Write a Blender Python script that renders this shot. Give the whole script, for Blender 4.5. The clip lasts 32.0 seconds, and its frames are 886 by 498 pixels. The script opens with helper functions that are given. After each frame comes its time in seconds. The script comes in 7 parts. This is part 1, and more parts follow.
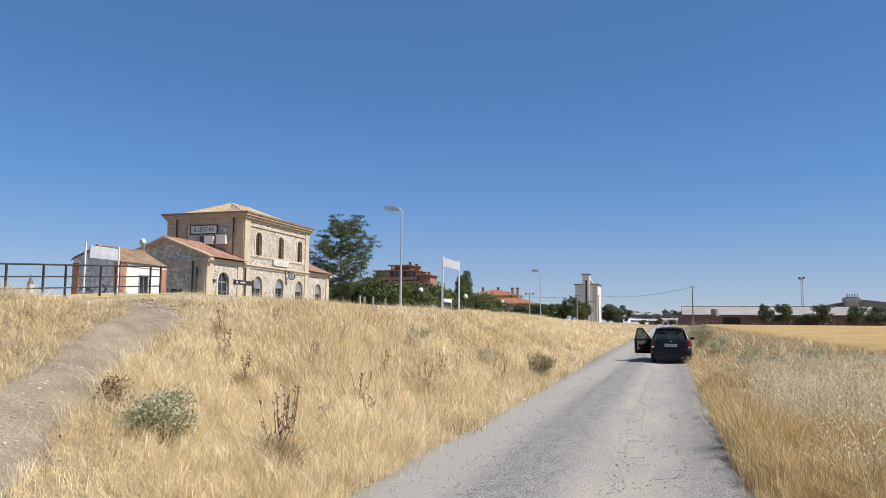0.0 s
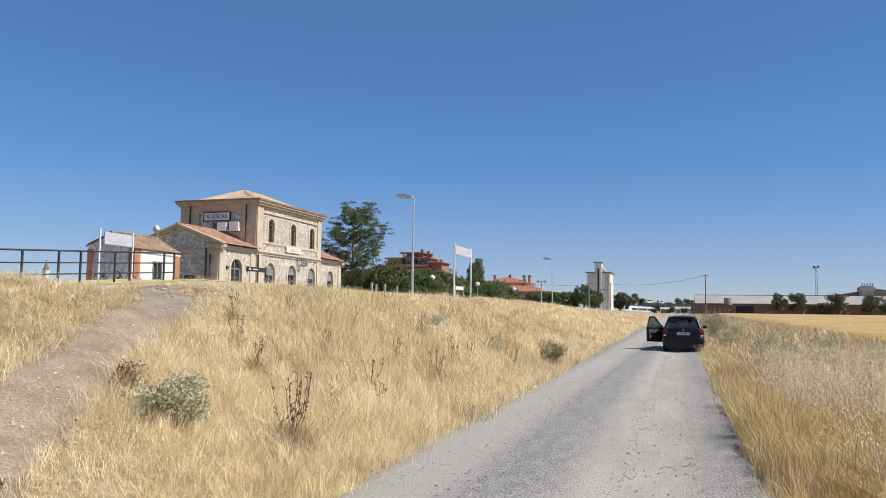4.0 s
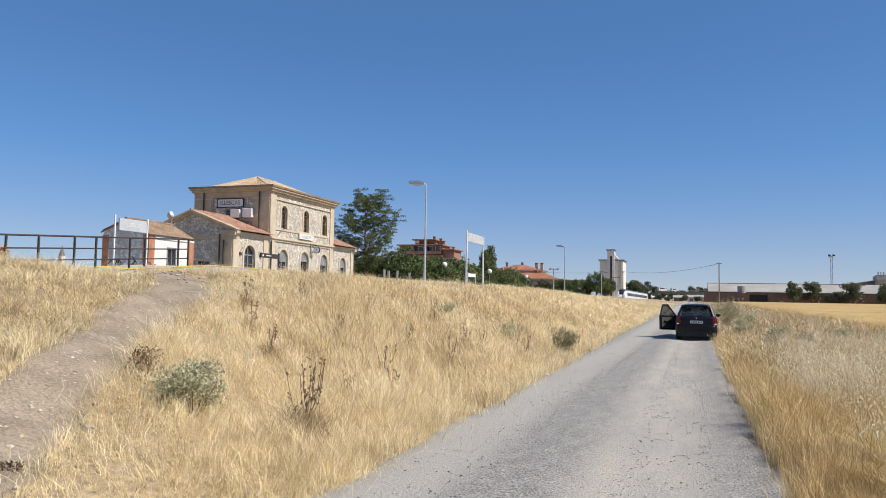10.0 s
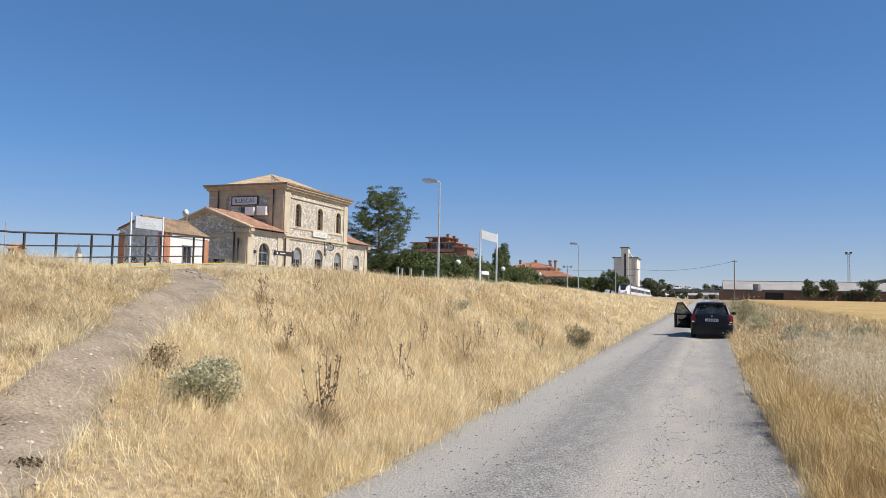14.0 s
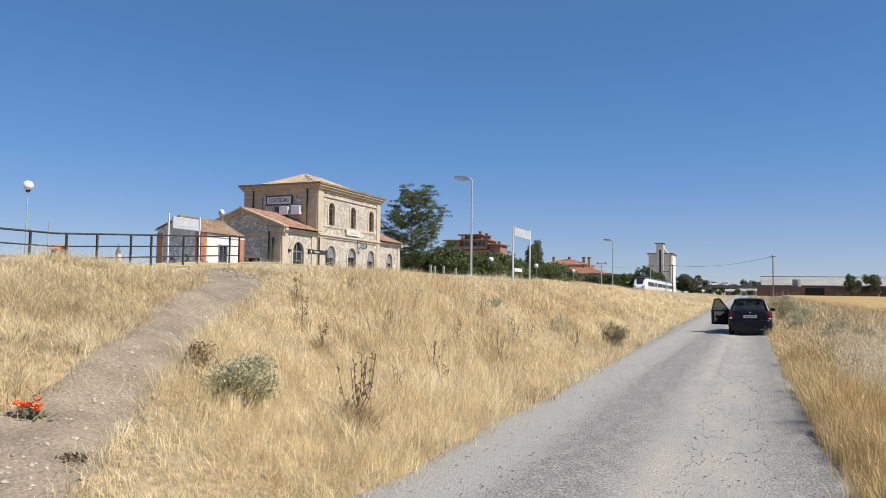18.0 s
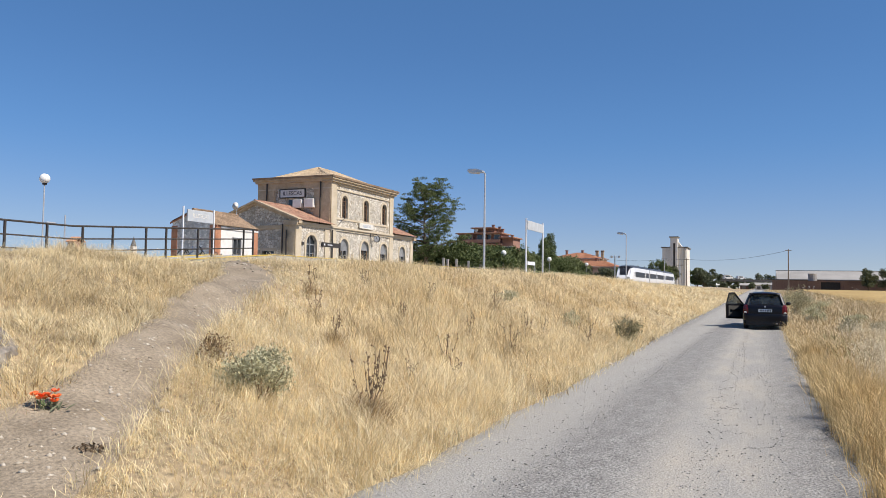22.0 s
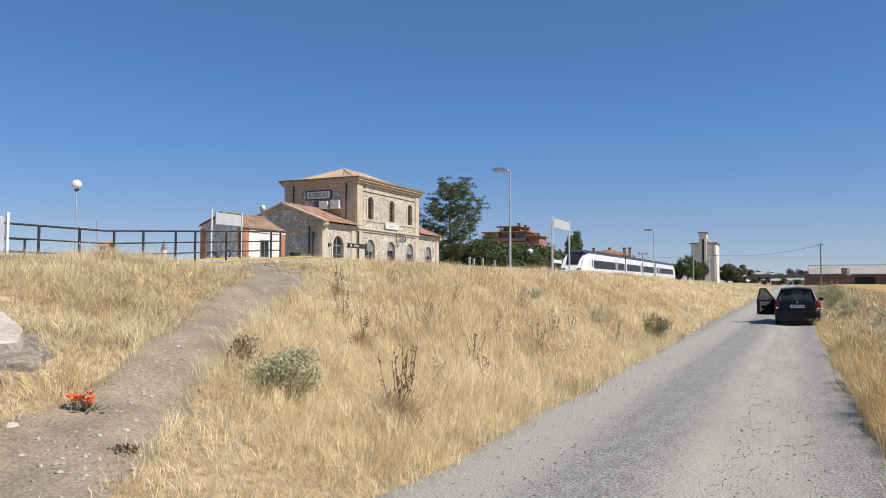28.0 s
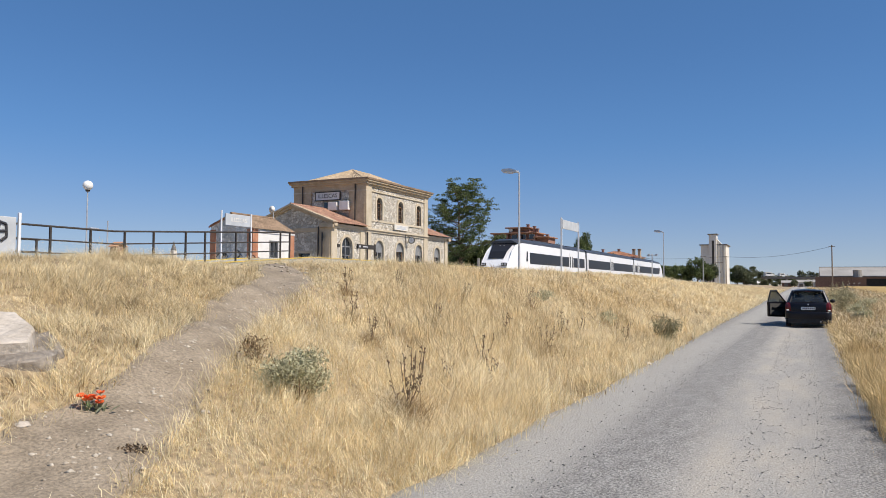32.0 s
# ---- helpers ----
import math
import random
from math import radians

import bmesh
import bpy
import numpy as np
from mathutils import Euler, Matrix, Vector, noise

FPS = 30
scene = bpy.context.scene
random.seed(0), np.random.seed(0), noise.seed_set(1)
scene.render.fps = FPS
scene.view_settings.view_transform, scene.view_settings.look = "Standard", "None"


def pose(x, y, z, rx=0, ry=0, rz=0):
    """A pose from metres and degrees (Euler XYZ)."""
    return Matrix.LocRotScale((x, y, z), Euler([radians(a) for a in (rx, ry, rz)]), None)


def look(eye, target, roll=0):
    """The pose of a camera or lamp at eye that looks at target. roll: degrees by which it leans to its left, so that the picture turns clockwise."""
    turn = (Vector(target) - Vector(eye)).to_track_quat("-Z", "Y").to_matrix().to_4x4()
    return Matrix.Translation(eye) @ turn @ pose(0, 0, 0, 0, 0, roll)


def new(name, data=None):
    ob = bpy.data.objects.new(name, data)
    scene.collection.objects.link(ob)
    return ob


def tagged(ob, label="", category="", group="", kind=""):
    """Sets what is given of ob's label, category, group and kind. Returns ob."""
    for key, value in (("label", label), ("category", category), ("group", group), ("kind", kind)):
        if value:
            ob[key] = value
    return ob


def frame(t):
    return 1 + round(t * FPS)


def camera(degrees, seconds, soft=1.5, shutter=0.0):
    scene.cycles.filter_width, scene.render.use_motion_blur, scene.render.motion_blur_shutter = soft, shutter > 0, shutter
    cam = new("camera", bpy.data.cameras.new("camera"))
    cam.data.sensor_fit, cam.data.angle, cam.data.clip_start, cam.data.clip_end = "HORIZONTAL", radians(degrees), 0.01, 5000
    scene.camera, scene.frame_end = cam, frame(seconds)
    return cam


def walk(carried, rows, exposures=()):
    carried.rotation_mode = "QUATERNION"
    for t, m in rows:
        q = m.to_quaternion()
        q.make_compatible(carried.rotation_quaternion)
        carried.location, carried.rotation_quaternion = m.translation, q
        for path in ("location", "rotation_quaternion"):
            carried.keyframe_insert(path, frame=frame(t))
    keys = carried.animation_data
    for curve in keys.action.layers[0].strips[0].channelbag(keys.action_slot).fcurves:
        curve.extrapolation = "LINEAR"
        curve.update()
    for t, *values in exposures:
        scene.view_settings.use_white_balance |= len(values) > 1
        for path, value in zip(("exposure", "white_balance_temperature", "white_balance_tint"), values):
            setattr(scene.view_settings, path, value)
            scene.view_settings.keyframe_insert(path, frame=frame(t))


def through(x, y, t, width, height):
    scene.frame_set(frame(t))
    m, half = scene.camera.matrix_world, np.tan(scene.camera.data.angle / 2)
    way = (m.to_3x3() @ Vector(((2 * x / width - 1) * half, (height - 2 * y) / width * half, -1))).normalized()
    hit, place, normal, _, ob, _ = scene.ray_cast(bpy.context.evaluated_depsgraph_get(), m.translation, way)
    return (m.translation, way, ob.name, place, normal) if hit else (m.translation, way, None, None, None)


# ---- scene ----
# ---------------------------------------------------------------- camera
cam = camera(62.22, 32.0, soft=0.85)
EYE = 1.5
PATH = [  # seconds, x, yaw, pitch, roll
    (0, 0.030, 17.035, 5.694, 0.473), (0.5, 0.030, 16.708, 5.386, 0.804), (1, 0.030, 17.044, 4.993, 0.647), (1.5, 0.030, 17.295, 5.231, 0.915),
    (2, 0.030, 17.580, 5.066, 1.020), (2.5, 0.030, 17.575, 5.128, 1.024), (3, 0.030, 17.469, 4.823, 0.974), (3.5, 0.030, 17.694, 4.674, 0.850),
    (5.5, 0.030, 18.376, 4.890, 0.815), (6, 0.030, 18.368, 4.903, 0.977), (6.5, 0.030, 18.336, 4.885, 0.888), (7, 0.030, 18.405, 4.841, 0.849),
    (7.5, 0.030, 18.345, 4.555, 0.856), (8, 0.030, 18.329, 4.433, 1.004), (8.5, 0.027, 18.446, 4.373, 1.126), (9, 0.024, 18.573, 4.136, 1.197),
    (9.5, 0.021, 18.747, 3.905, 1.184), (10, 0.018, 18.896, 3.688, 1.019), (10.5, 0.015, 19.267, 3.899, 1.031), (11, 0.012, 19.267, 4.039, 1.079),
    (11.5, 0.009, 19.390, 4.059, 1.154), (12, 0.006, 19.329, 3.965, 1.041), (12.5, 0.003, 19.375, 3.896, 1.034), (13, 0.000, 19.590, 3.834, 0.920),
    (13.5, -0.001, 19.784, 3.882, 0.979), (14, -0.003, 19.926, 3.484, 1.072), (14.5, -0.004, 20.280, 3.360, 0.561), (16.5, -0.010, 21.774, 2.887, 0.512),
    (17, -0.011, 22.046, 2.945, 0.701), (17.5, -0.013, 22.381, 3.168, 0.720), (18, -0.014, 22.471, 3.252, 0.755), (18.5, -0.016, 22.931, 3.220, 0.711),
    (19, -0.017, 22.940, 3.264, 0.787), (19.5, -0.019, 23.431, 3.204, 0.887), (20, -0.020, 23.453, 3.049, 0.922), (20.5, -0.020, 23.339, 2.869, 0.741),
    (21, -0.020, 23.448, 2.980, 0.636), (21.5, -0.020, 23.425, 2.751, 0.797), (22, -0.020, 23.463, 2.705, 0.917), (22.5, -0.020, 23.669, 2.467, 0.756),
    (23, -0.020, 23.849, 2.706, 0.600), (23.5, -0.020, 24.273, 2.798, 0.470), (24, -0.020, 24.753, 3.139, 0.313), (24.5, -0.020, 25.099, 3.159, 0.193),
    (25, -0.020, 25.269, 3.085, 0.119), (25.5, -0.020, 25.188, 2.882, 0.215), (27.5, -0.020, 25.155, 2.824, 0.202), (28, -0.020, 25.490, 2.641, 0.199),
    (28.5, -0.020, 25.370, 2.966, 0.259), (29, -0.020, 25.670, 2.992, 0.672), (29.5, -0.020, 25.696, 3.225, 0.301), (30, -0.020, 25.966, 3.199, 0.279),
    (30.5, -0.020, 25.922, 3.086, 0.259), (31, -0.020, 25.925, 2.928, 0.073), (31.5, -0.020, 26.115, 2.763, 0.040), (32, -0.020, 26.179, 2.722, 0.333),
]


def gaze(x, yaw, pitch, roll):
    a, b = radians(yaw), radians(pitch)
    way = Vector((-math.sin(a) * math.cos(b), math.cos(a) * math.cos(b), math.sin(b)))
    eye = Vector((x, 0, EYE))
    return look(eye, eye + way * 10, roll)


walk(cam, [(t, gaze(x, yaw, pitch, roll)) for t, x, yaw, pitch, roll in PATH], exposures=[(0.0, 0.33, 6950.0, 11.5), (27.0, 0.27, 6950.0, 11.5), (32.0, 0.22, 6950.0, 11.5)])

# ---------------------------------------------------------------- light
SUN_UP, SUN_SIDE = 50.0, 94.0  # elevation; azimuth clockwise from the lane's far end
world = bpy.data.worlds.new("sky")
scene.world = world
world.use_nodes = True
wn = world.node_tree
sky = wn.nodes.new("ShaderNodeTexSky")
sky.sky_type = "NISHITA"
sky.sun_disc = False
sky.sun_elevation = radians(SUN_UP)
sky.sun_rotation = radians(SUN_SIDE)
sky.altitude = 800
sky.air_density = 0.78
sky.dust_density = 0.0
sky.ozone_density = 1.5
wn.nodes["Background"].inputs["Strength"].default_value = 0.09
deep = wn.nodes.new("ShaderNodeHueSaturation")
deep.inputs["Saturation"].default_value = 1.2
tint = wn.nodes.new("ShaderNodeMix")
tint.data_type, tint.blend_type = "RGBA", "MULTIPLY"
tint.inputs["Factor"].default_value = 1.0
tint.inputs["B"].default_value = (0.885, 0.95, 1.08, 1)
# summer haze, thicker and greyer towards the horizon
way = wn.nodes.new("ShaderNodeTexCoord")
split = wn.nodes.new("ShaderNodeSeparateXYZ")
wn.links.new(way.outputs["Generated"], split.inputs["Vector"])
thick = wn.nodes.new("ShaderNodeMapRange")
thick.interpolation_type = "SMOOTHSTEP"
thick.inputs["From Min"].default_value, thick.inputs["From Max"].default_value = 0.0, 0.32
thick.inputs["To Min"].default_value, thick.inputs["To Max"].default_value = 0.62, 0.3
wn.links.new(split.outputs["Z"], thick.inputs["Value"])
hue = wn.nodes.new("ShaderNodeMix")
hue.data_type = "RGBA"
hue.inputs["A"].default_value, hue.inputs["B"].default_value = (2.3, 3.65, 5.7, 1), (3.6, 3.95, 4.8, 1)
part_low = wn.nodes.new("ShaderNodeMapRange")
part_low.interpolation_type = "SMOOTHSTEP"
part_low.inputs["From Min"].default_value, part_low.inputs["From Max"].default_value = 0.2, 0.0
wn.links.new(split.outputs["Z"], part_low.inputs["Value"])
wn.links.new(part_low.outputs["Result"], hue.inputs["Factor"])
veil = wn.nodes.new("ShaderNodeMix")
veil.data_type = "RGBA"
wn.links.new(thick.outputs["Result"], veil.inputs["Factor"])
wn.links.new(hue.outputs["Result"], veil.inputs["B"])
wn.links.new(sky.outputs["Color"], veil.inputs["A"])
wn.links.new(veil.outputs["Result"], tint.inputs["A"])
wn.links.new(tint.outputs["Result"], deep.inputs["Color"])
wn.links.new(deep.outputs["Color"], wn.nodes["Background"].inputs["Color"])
sun = new("sun", bpy.data.lights.new("sun", "SUN"))
sun.data.energy = 4.5
sun.data.angle = radians(0.53)
sun.data.color = (1.0, 0.96, 0.90)
e, a = radians(SUN_UP), radians(SUN_SIDE)
sun.matrix_world = look((0, 0, 30), Vector((0, 0, 30)) - Vector((math.sin(a) * math.cos(e), math.cos(a) * math.cos(e), math.sin(e))))

# ---------------------------------------------------------------- materials


def mat(name, a, b=None, scale=3.0, fine=40.0, rough=0.8, bump=0.15, metal=0.0, island=0.0, each=0.0, grain=0.25, stretch=(1, 1, 1), spec=0.5, through=0.0):
    """A surface whose colour drifts between a and b at two scales, with fine relief."""
    m = bpy.data.materials.new(name)
    m.use_nodes = True
    n, l = m.node_tree.nodes, m.node_tree.links
    p = n["Principled BSDF"]
    p.inputs["Roughness"].default_value, p.inputs["Metallic"].default_value = rough, metal
    p.inputs["Specular IOR Level"].default_value = spec
    b = b or a
    co = n.new("ShaderNodeTexCoord")
    mp = n.new("ShaderNodeMapping")
    mp.inputs["Scale"].default_value = stretch
    l.new(co.outputs["Object"], mp.inputs["Vector"])
    big, small = n.new("ShaderNodeTexNoise"), n.new("ShaderNodeTexNoise")
    for node, s, d in ((big, scale, 5), (small, fine, 3)):
        node.inputs["Scale"].default_value, node.inputs["Detail"].default_value = s, d
        l.new((mp if node is big else co).outputs["Vector" if node is big else "Object"], node.inputs["Vector"])
    ramp = n.new("ShaderNodeValToRGB")
    ramp.color_ramp.elements[0].position, ramp.color_ramp.elements[1].position = 0.35, 0.65
    ramp.color_ramp.elements[0].color, ramp.color_ramp.elements[1].color = (*a, 1), (*b, 1)
    source = big.outputs["Fac"]
    if island or each:
        pick = n.new("ShaderNodeNewGeometry").outputs["Random Per Island"] if island else n.new("ShaderNodeObjectInfo").outputs["Random"]
        mix = n.new("ShaderNodeMix")
        mix.inputs["Factor"].default_value = island or each
        l.new(source, mix.inputs["A"])
        l.new(pick, mix.inputs["B"])
        source = mix.outputs["Result"]
        if (island or each) > 0.5:
            ramp.color_ramp.elements[0].position, ramp.color_ramp.elements[1].position = 0.15, 0.85
    l.new(source, ramp.inputs["Fac"])
    hs = n.new("ShaderNodeHueSaturation")
    rng = n.new("ShaderNodeMapRange")
    rng.inputs["From Min"].default_value, rng.inputs["From Max"].default_value = 0.3, 0.7
    rng.inputs["To Min"].default_value, rng.inputs["To Max"].default_value = 1 - grain, 1 + grain
    l.new(small.outputs["Fac"], rng.inputs["Value"])
    l.new(rng.outputs["Result"], hs.inputs["Value"])
    l.new(ramp.outputs["Color"], hs.inputs["Color"])
    l.new(hs.outputs["Color"], p.inputs["Base Color"])
    if bump:
        bp = n.new("ShaderNodeBump")
        bp.inputs["Strength"].default_value, bp.inputs["Distance"].default_value = bump, 0.02
        l.new(small.outputs["Fac"], bp.inputs["Height"])
        l.new(bp.outputs["Normal"], p.inputs["Normal"])
    if through:
        thin, blend = n.new("ShaderNodeBsdfTranslucent"), n.new("ShaderNodeMixShader")
        l.new(hs.outputs["Color"], thin.inputs["Color"])
        blend.inputs["Fac"].default_value = through
        l.new(p.outputs["BSDF"], blend.inputs[1])
        l.new(thin.outputs["BSDF"], blend.inputs[2])
        l.new(blend.outputs["Shader"], n["Material Output"].inputs["Surface"])
    return m


def masonry(name, stone_a, stone_b, joint, size, wide=0.09):
    """Rubble stonework: uneven stones set in wide mortar."""
    m = mat(name, stone_a, stone_b, scale=1.2, fine=25, rough=0.9, bump=0)
    n, l = m.node_tree.nodes, m.node_tree.links
    p = n["Principled BSDF"]
    co = n.new("ShaderNodeTexCoord")
    cell, edge = n.new("ShaderNodeTexVoronoi"), n.new("ShaderNodeTexVoronoi")
    edge.feature = "DISTANCE_TO_EDGE"
    warp = n.new("ShaderNodeTexNoise")
    warp.inputs["Scale"].default_value = 4
    add = n.new("ShaderNodeVectorMath")
    add.operation = "MULTIPLY_ADD"
    add.inputs[1].default_value = (0.14, 0.14, 0.14)
    l.new(co.outputs["Object"], warp.inputs["Vector"])
    l.new(warp.outputs["Color"], add.inputs[0])
    l.new(co.outputs["Object"], add.inputs[2])
    for v in (cell, edge):
        v.inputs["Scale"].default_value = 1 / size
        l.new(add.outputs["Vector"], v.inputs["Vector"])
    hue = n.new("ShaderNodeHueSaturation")
    rng = n.new("ShaderNodeMapRange")
    rng.inputs["To Min"].default_value, rng.inputs["To Max"].default_value = 0.62, 1.2
    sep = n.new("ShaderNodeSeparateColor")
    l.new(cell.outputs["Color"], sep.inputs["Color"])
    l.new(sep.outputs["Red"], rng.inputs["Value"])
    l.new(rng.outputs["Result"], hue.inputs["Value"])
    before = p.inputs["Base Color"].links[0].from_socket
    l.new(before, hue.inputs["Color"])
    step = n.new("ShaderNodeMapRange")
    step.inputs["From Min"].default_value, step.inputs["From Max"].default_value = wide * 0.5, wide
    l.new(edge.outputs["Distance"], step.inputs["Value"])
    mix = n.new("ShaderNodeMix")
    mix.data_type = "RGBA"
    mix.inputs["A"].default_value = (*joint, 1)
    l.new(step.outputs["Result"], mix.inputs["Factor"])
    l.new(hue.outputs["Color"], mix.inputs["B"])
    l.new(mix.outputs["Result"], p.inputs["Base Color"])
    bp = n.new("ShaderNodeBump")
    bp.inputs["Strength"].default_value, bp.inputs["Distance"].default_value = 0.8, 0.08
    l.new(step.outputs["Result"], bp.inputs["Height"])
    l.new(bp.outputs["Normal"], p.inputs["Normal"])
    return m


def glass(name, tint, rough=0.05):
    m = mat(name, tint, rough=rough, bump=0, grain=0.05, spec=0.8)
    return m


M_SOIL = mat("dry_soil", (0.27, 0.20, 0.118), (0.41, 0.315, 0.19), scale=0.8, fine=14, rough=0.95, bump=0.6, grain=0.35)
M_STRAW = mat("dry_grass", (0.63, 0.465, 0.225), (1.0, 0.90, 0.62), scale=0.7, fine=5, rough=0.5, bump=0, island=0.65, grain=0.25, spec=0.5, through=0.35)
M_VERGE = mat("golden_verge_grass", (0.46, 0.325, 0.145), (0.82, 0.64, 0.35), scale=0.6, fine=5, rough=0.65, bump=0, island=0.6, grain=0.25, spec=0.25, through=0.08)
M_MIDVERGE = mat("bleached_verge_grass", (0.44, 0.325, 0.165), (0.78, 0.65, 0.43), scale=0.5, fine=4, rough=0.65, bump=0, island=0.5, grain=0.22, spec=0.25, through=0.2)
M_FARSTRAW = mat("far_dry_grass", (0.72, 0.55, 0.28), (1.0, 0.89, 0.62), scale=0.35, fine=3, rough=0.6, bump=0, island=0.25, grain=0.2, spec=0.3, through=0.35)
M_EAR = mat("pale_grass_ear", (0.80, 0.66, 0.40), (0.99, 0.92, 0.72), scale=0.6, fine=6, rough=0.6, bump=0, island=0.5, grain=0.15, spec=0.3, through=0.35)
M_OAT = mat("wild_oat", (0.70, 0.59, 0.38), (0.98, 0.92, 0.76), scale=0.4, fine=9, rough=0.6, bump=0, island=0.5, grain=0.1, spec=0.4, through=0.45)
M_BROWN = mat("withered_weed", (0.22, 0.15, 0.08), (0.40, 0.29, 0.16), scale=2, rough=0.9, bump=0, island=0.5, through=0.2)
M_SAGE = mat("sage_leaf", (0.39, 0.375, 0.225), (0.65, 0.615, 0.42), scale=4, rough=0.8, bump=0, island=0.6, through=0.4)
M_SAGEDARK = mat("grey_green_leaf", (0.16, 0.18, 0.11), (0.28, 0.29, 0.19), scale=4, rough=0.8, bump=0, each=0.6, through=0.3)
M_SCRUB = mat("brown_green_leaf", (0.22, 0.20, 0.11), (0.42, 0.38, 0.235), scale=4, rough=0.8, bump=0, island=0.6, through=0.3)
M_FIELD = mat("ripe_field", (0.38, 0.25, 0.085), (0.46, 0.32, 0.125), scale=0.15, fine=3, rough=0.95, bump=0.3)
M_GRAVEL = mat("gravel_lane", (0.222, 0.212, 0.196), (0.284, 0.273, 0.252), scale=7, fine=46, rough=0.95, bump=1.0, grain=0.6, stretch=(1, 0.35, 1))


def add_tracks(m, centres, width, tint, sparse=0.3, least=0.75):
    """Paler compacted strips along the lane, broken up by noise."""
    n, l = m.node_tree.nodes, m.node_tree.links
    p = n["Principled BSDF"]
    co, sep, wob = n.new("ShaderNodeTexCoord"), n.new("ShaderNodeSeparateXYZ"), n.new("ShaderNodeTexNoise")
    wob.inputs["Scale"].default_value, wob.inputs["Detail"].default_value = 2.2, 8
    l.new(co.outputs["Object"], sep.inputs["Vector"])
    run = n.new("ShaderNodeMapping")
    run.inputs["Scale"].default_value = (1, 0.25, 1)
    l.new(co.outputs["Object"], run.inputs["Vector"])
    l.new(run.outputs["Vector"], wob.inputs["Vector"])
    total = None
    for c in centres:
        d = n.new("ShaderNodeMath")
        d.operation = "SUBTRACT"
        d.inputs[1].default_value = c
        l.new(sep.outputs["X"], d.inputs[0])
        a = n.new("ShaderNodeMath")
        a.operation = "ABSOLUTE"
        l.new(d.outputs[0], a.inputs[0])
        r = n.new("ShaderNodeMapRange")
        r.interpolation_type = "SMOOTHSTEP"
        r.inputs["From Min"].default_value, r.inputs["From Max"].default_value = width, width * 0.3
        l.new(a.outputs[0], r.inputs["Value"])
        if total is None:
            total = r.outputs["Result"]
        else:
            s = n.new("ShaderNodeMath")
            s.operation = "MAXIMUM"
            l.new(total, s.inputs[0])
            l.new(r.outputs["Result"], s.inputs[1])
            total = s.outputs[0]
    patch = n.new("ShaderNodeMapRange")
    patch.inputs["From Min"].default_value, patch.inputs["From Max"].default_value = sparse, sparse + 0.3
    patch.inputs["To Min"].default_value, patch.inputs["To Max"].default_value = least, 1.0
    l.new(wob.outputs["Fac"], patch.inputs["Value"])
    k = n.new("ShaderNodeMath")
    k.operation = "MULTIPLY"
    l.new(total, k.inputs[0])
    l.new(patch.outputs["Result"], k.inputs[1])
    mix = n.new("ShaderNodeMix")
    mix.data_type = "RGBA"
    l.new(k.outputs[0], mix.inputs["Factor"])
    l.new(p.inputs["Base Color"].links[0].from_socket, mix.inputs["A"])
    grit = n.new("ShaderNodeTexNoise")
    grit.inputs["Scale"].default_value, grit.inputs["Detail"].default_value = 75, 4
    l.new(co.outputs["Object"], grit.inputs["Vector"])
    swing_ = n.new("ShaderNodeMapRange")
    swing_.inputs["From Min"].default_value, swing_.inputs["From Max"].default_value = 0.3, 0.7
    swing_.inputs["To Min"].default_value, swing_.inputs["To Max"].default_value = 0.72, 1.25
    l.new(grit.outputs["Fac"], swing_.inputs["Value"])
    shade = n.new("ShaderNodeHueSaturation")
    shade.inputs["Color"].default_value = (*tint, 1)
    l.new(swing_.outputs["Result"], shade.inputs["Value"])
    l.new(shade.outputs["Color"], mix.inputs["B"])
    l.new(mix.outputs["Result"], p.inputs["Base Color"])


add_tracks(M_GRAVEL, (-2.3, -0.35), 0.8, (0.352, 0.336, 0.304))
add_tracks(M_GRAVEL, (-0.4,), 0.7, (0.41, 0.37, 0.31), sparse=0.42, least=0.0)
M_PATH = mat("trodden_earth", (0.225, 0.18, 0.128), (0.325, 0.265, 0.193), scale=2.6, fine=38, rough=0.95, bump=0.9, grain=0.28)
M_PEBBLE = mat("pebble", (0.21, 0.203, 0.19), (0.43, 0.415, 0.385), scale=2, fine=30, rough=0.9, bump=0.2, island=0.9)
M_ROCK = mat("pale_rock", (0.42, 0.365, 0.30), (0.55, 0.49, 0.42), scale=4, fine=25, rough=0.95, bump=0.6, grain=0.15)
M_PATHSTONE = mat("path_stone", (0.30, 0.25, 0.19), (0.50, 0.44, 0.36), scale=2, fine=30, rough=0.95, bump=0.2, island=0.9)
# rock colour darkened to stand in for shade on the slab's flank
M_ROCKSHADE = mat("shaded_flank_rock", (0.17, 0.145, 0.12), (0.27, 0.235, 0.195), scale=5, fine=22, rough=0.95, bump=0.9, grain=0.3)
M_CONC = mat("concrete", (0.34, 0.32, 0.295), (0.45, 0.43, 0.395), scale=1.2, fine=30, rough=0.9)
M_YELLOW = mat("yellow_paint", (0.72, 0.52, 0.05), (0.62, 0.46, 0.08), scale=3, rough=0.7)
M_BALLAST = mat("ballast", (0.20, 0.18, 0.16), (0.32, 0.30, 0.27), scale=9, fine=40, rough=0.95, bump=0.9)
M_RUST = mat("rusted_steel", (0.16, 0.075, 0.04), (0.27, 0.13, 0.07), scale=3, rough=0.85, metal=0.3)
M_STEEL = mat("galvanised_steel", (0.52, 0.53, 0.54), (0.62, 0.63, 0.64), scale=5, rough=0.45, metal=0.6, bump=0.05, grain=0.08)
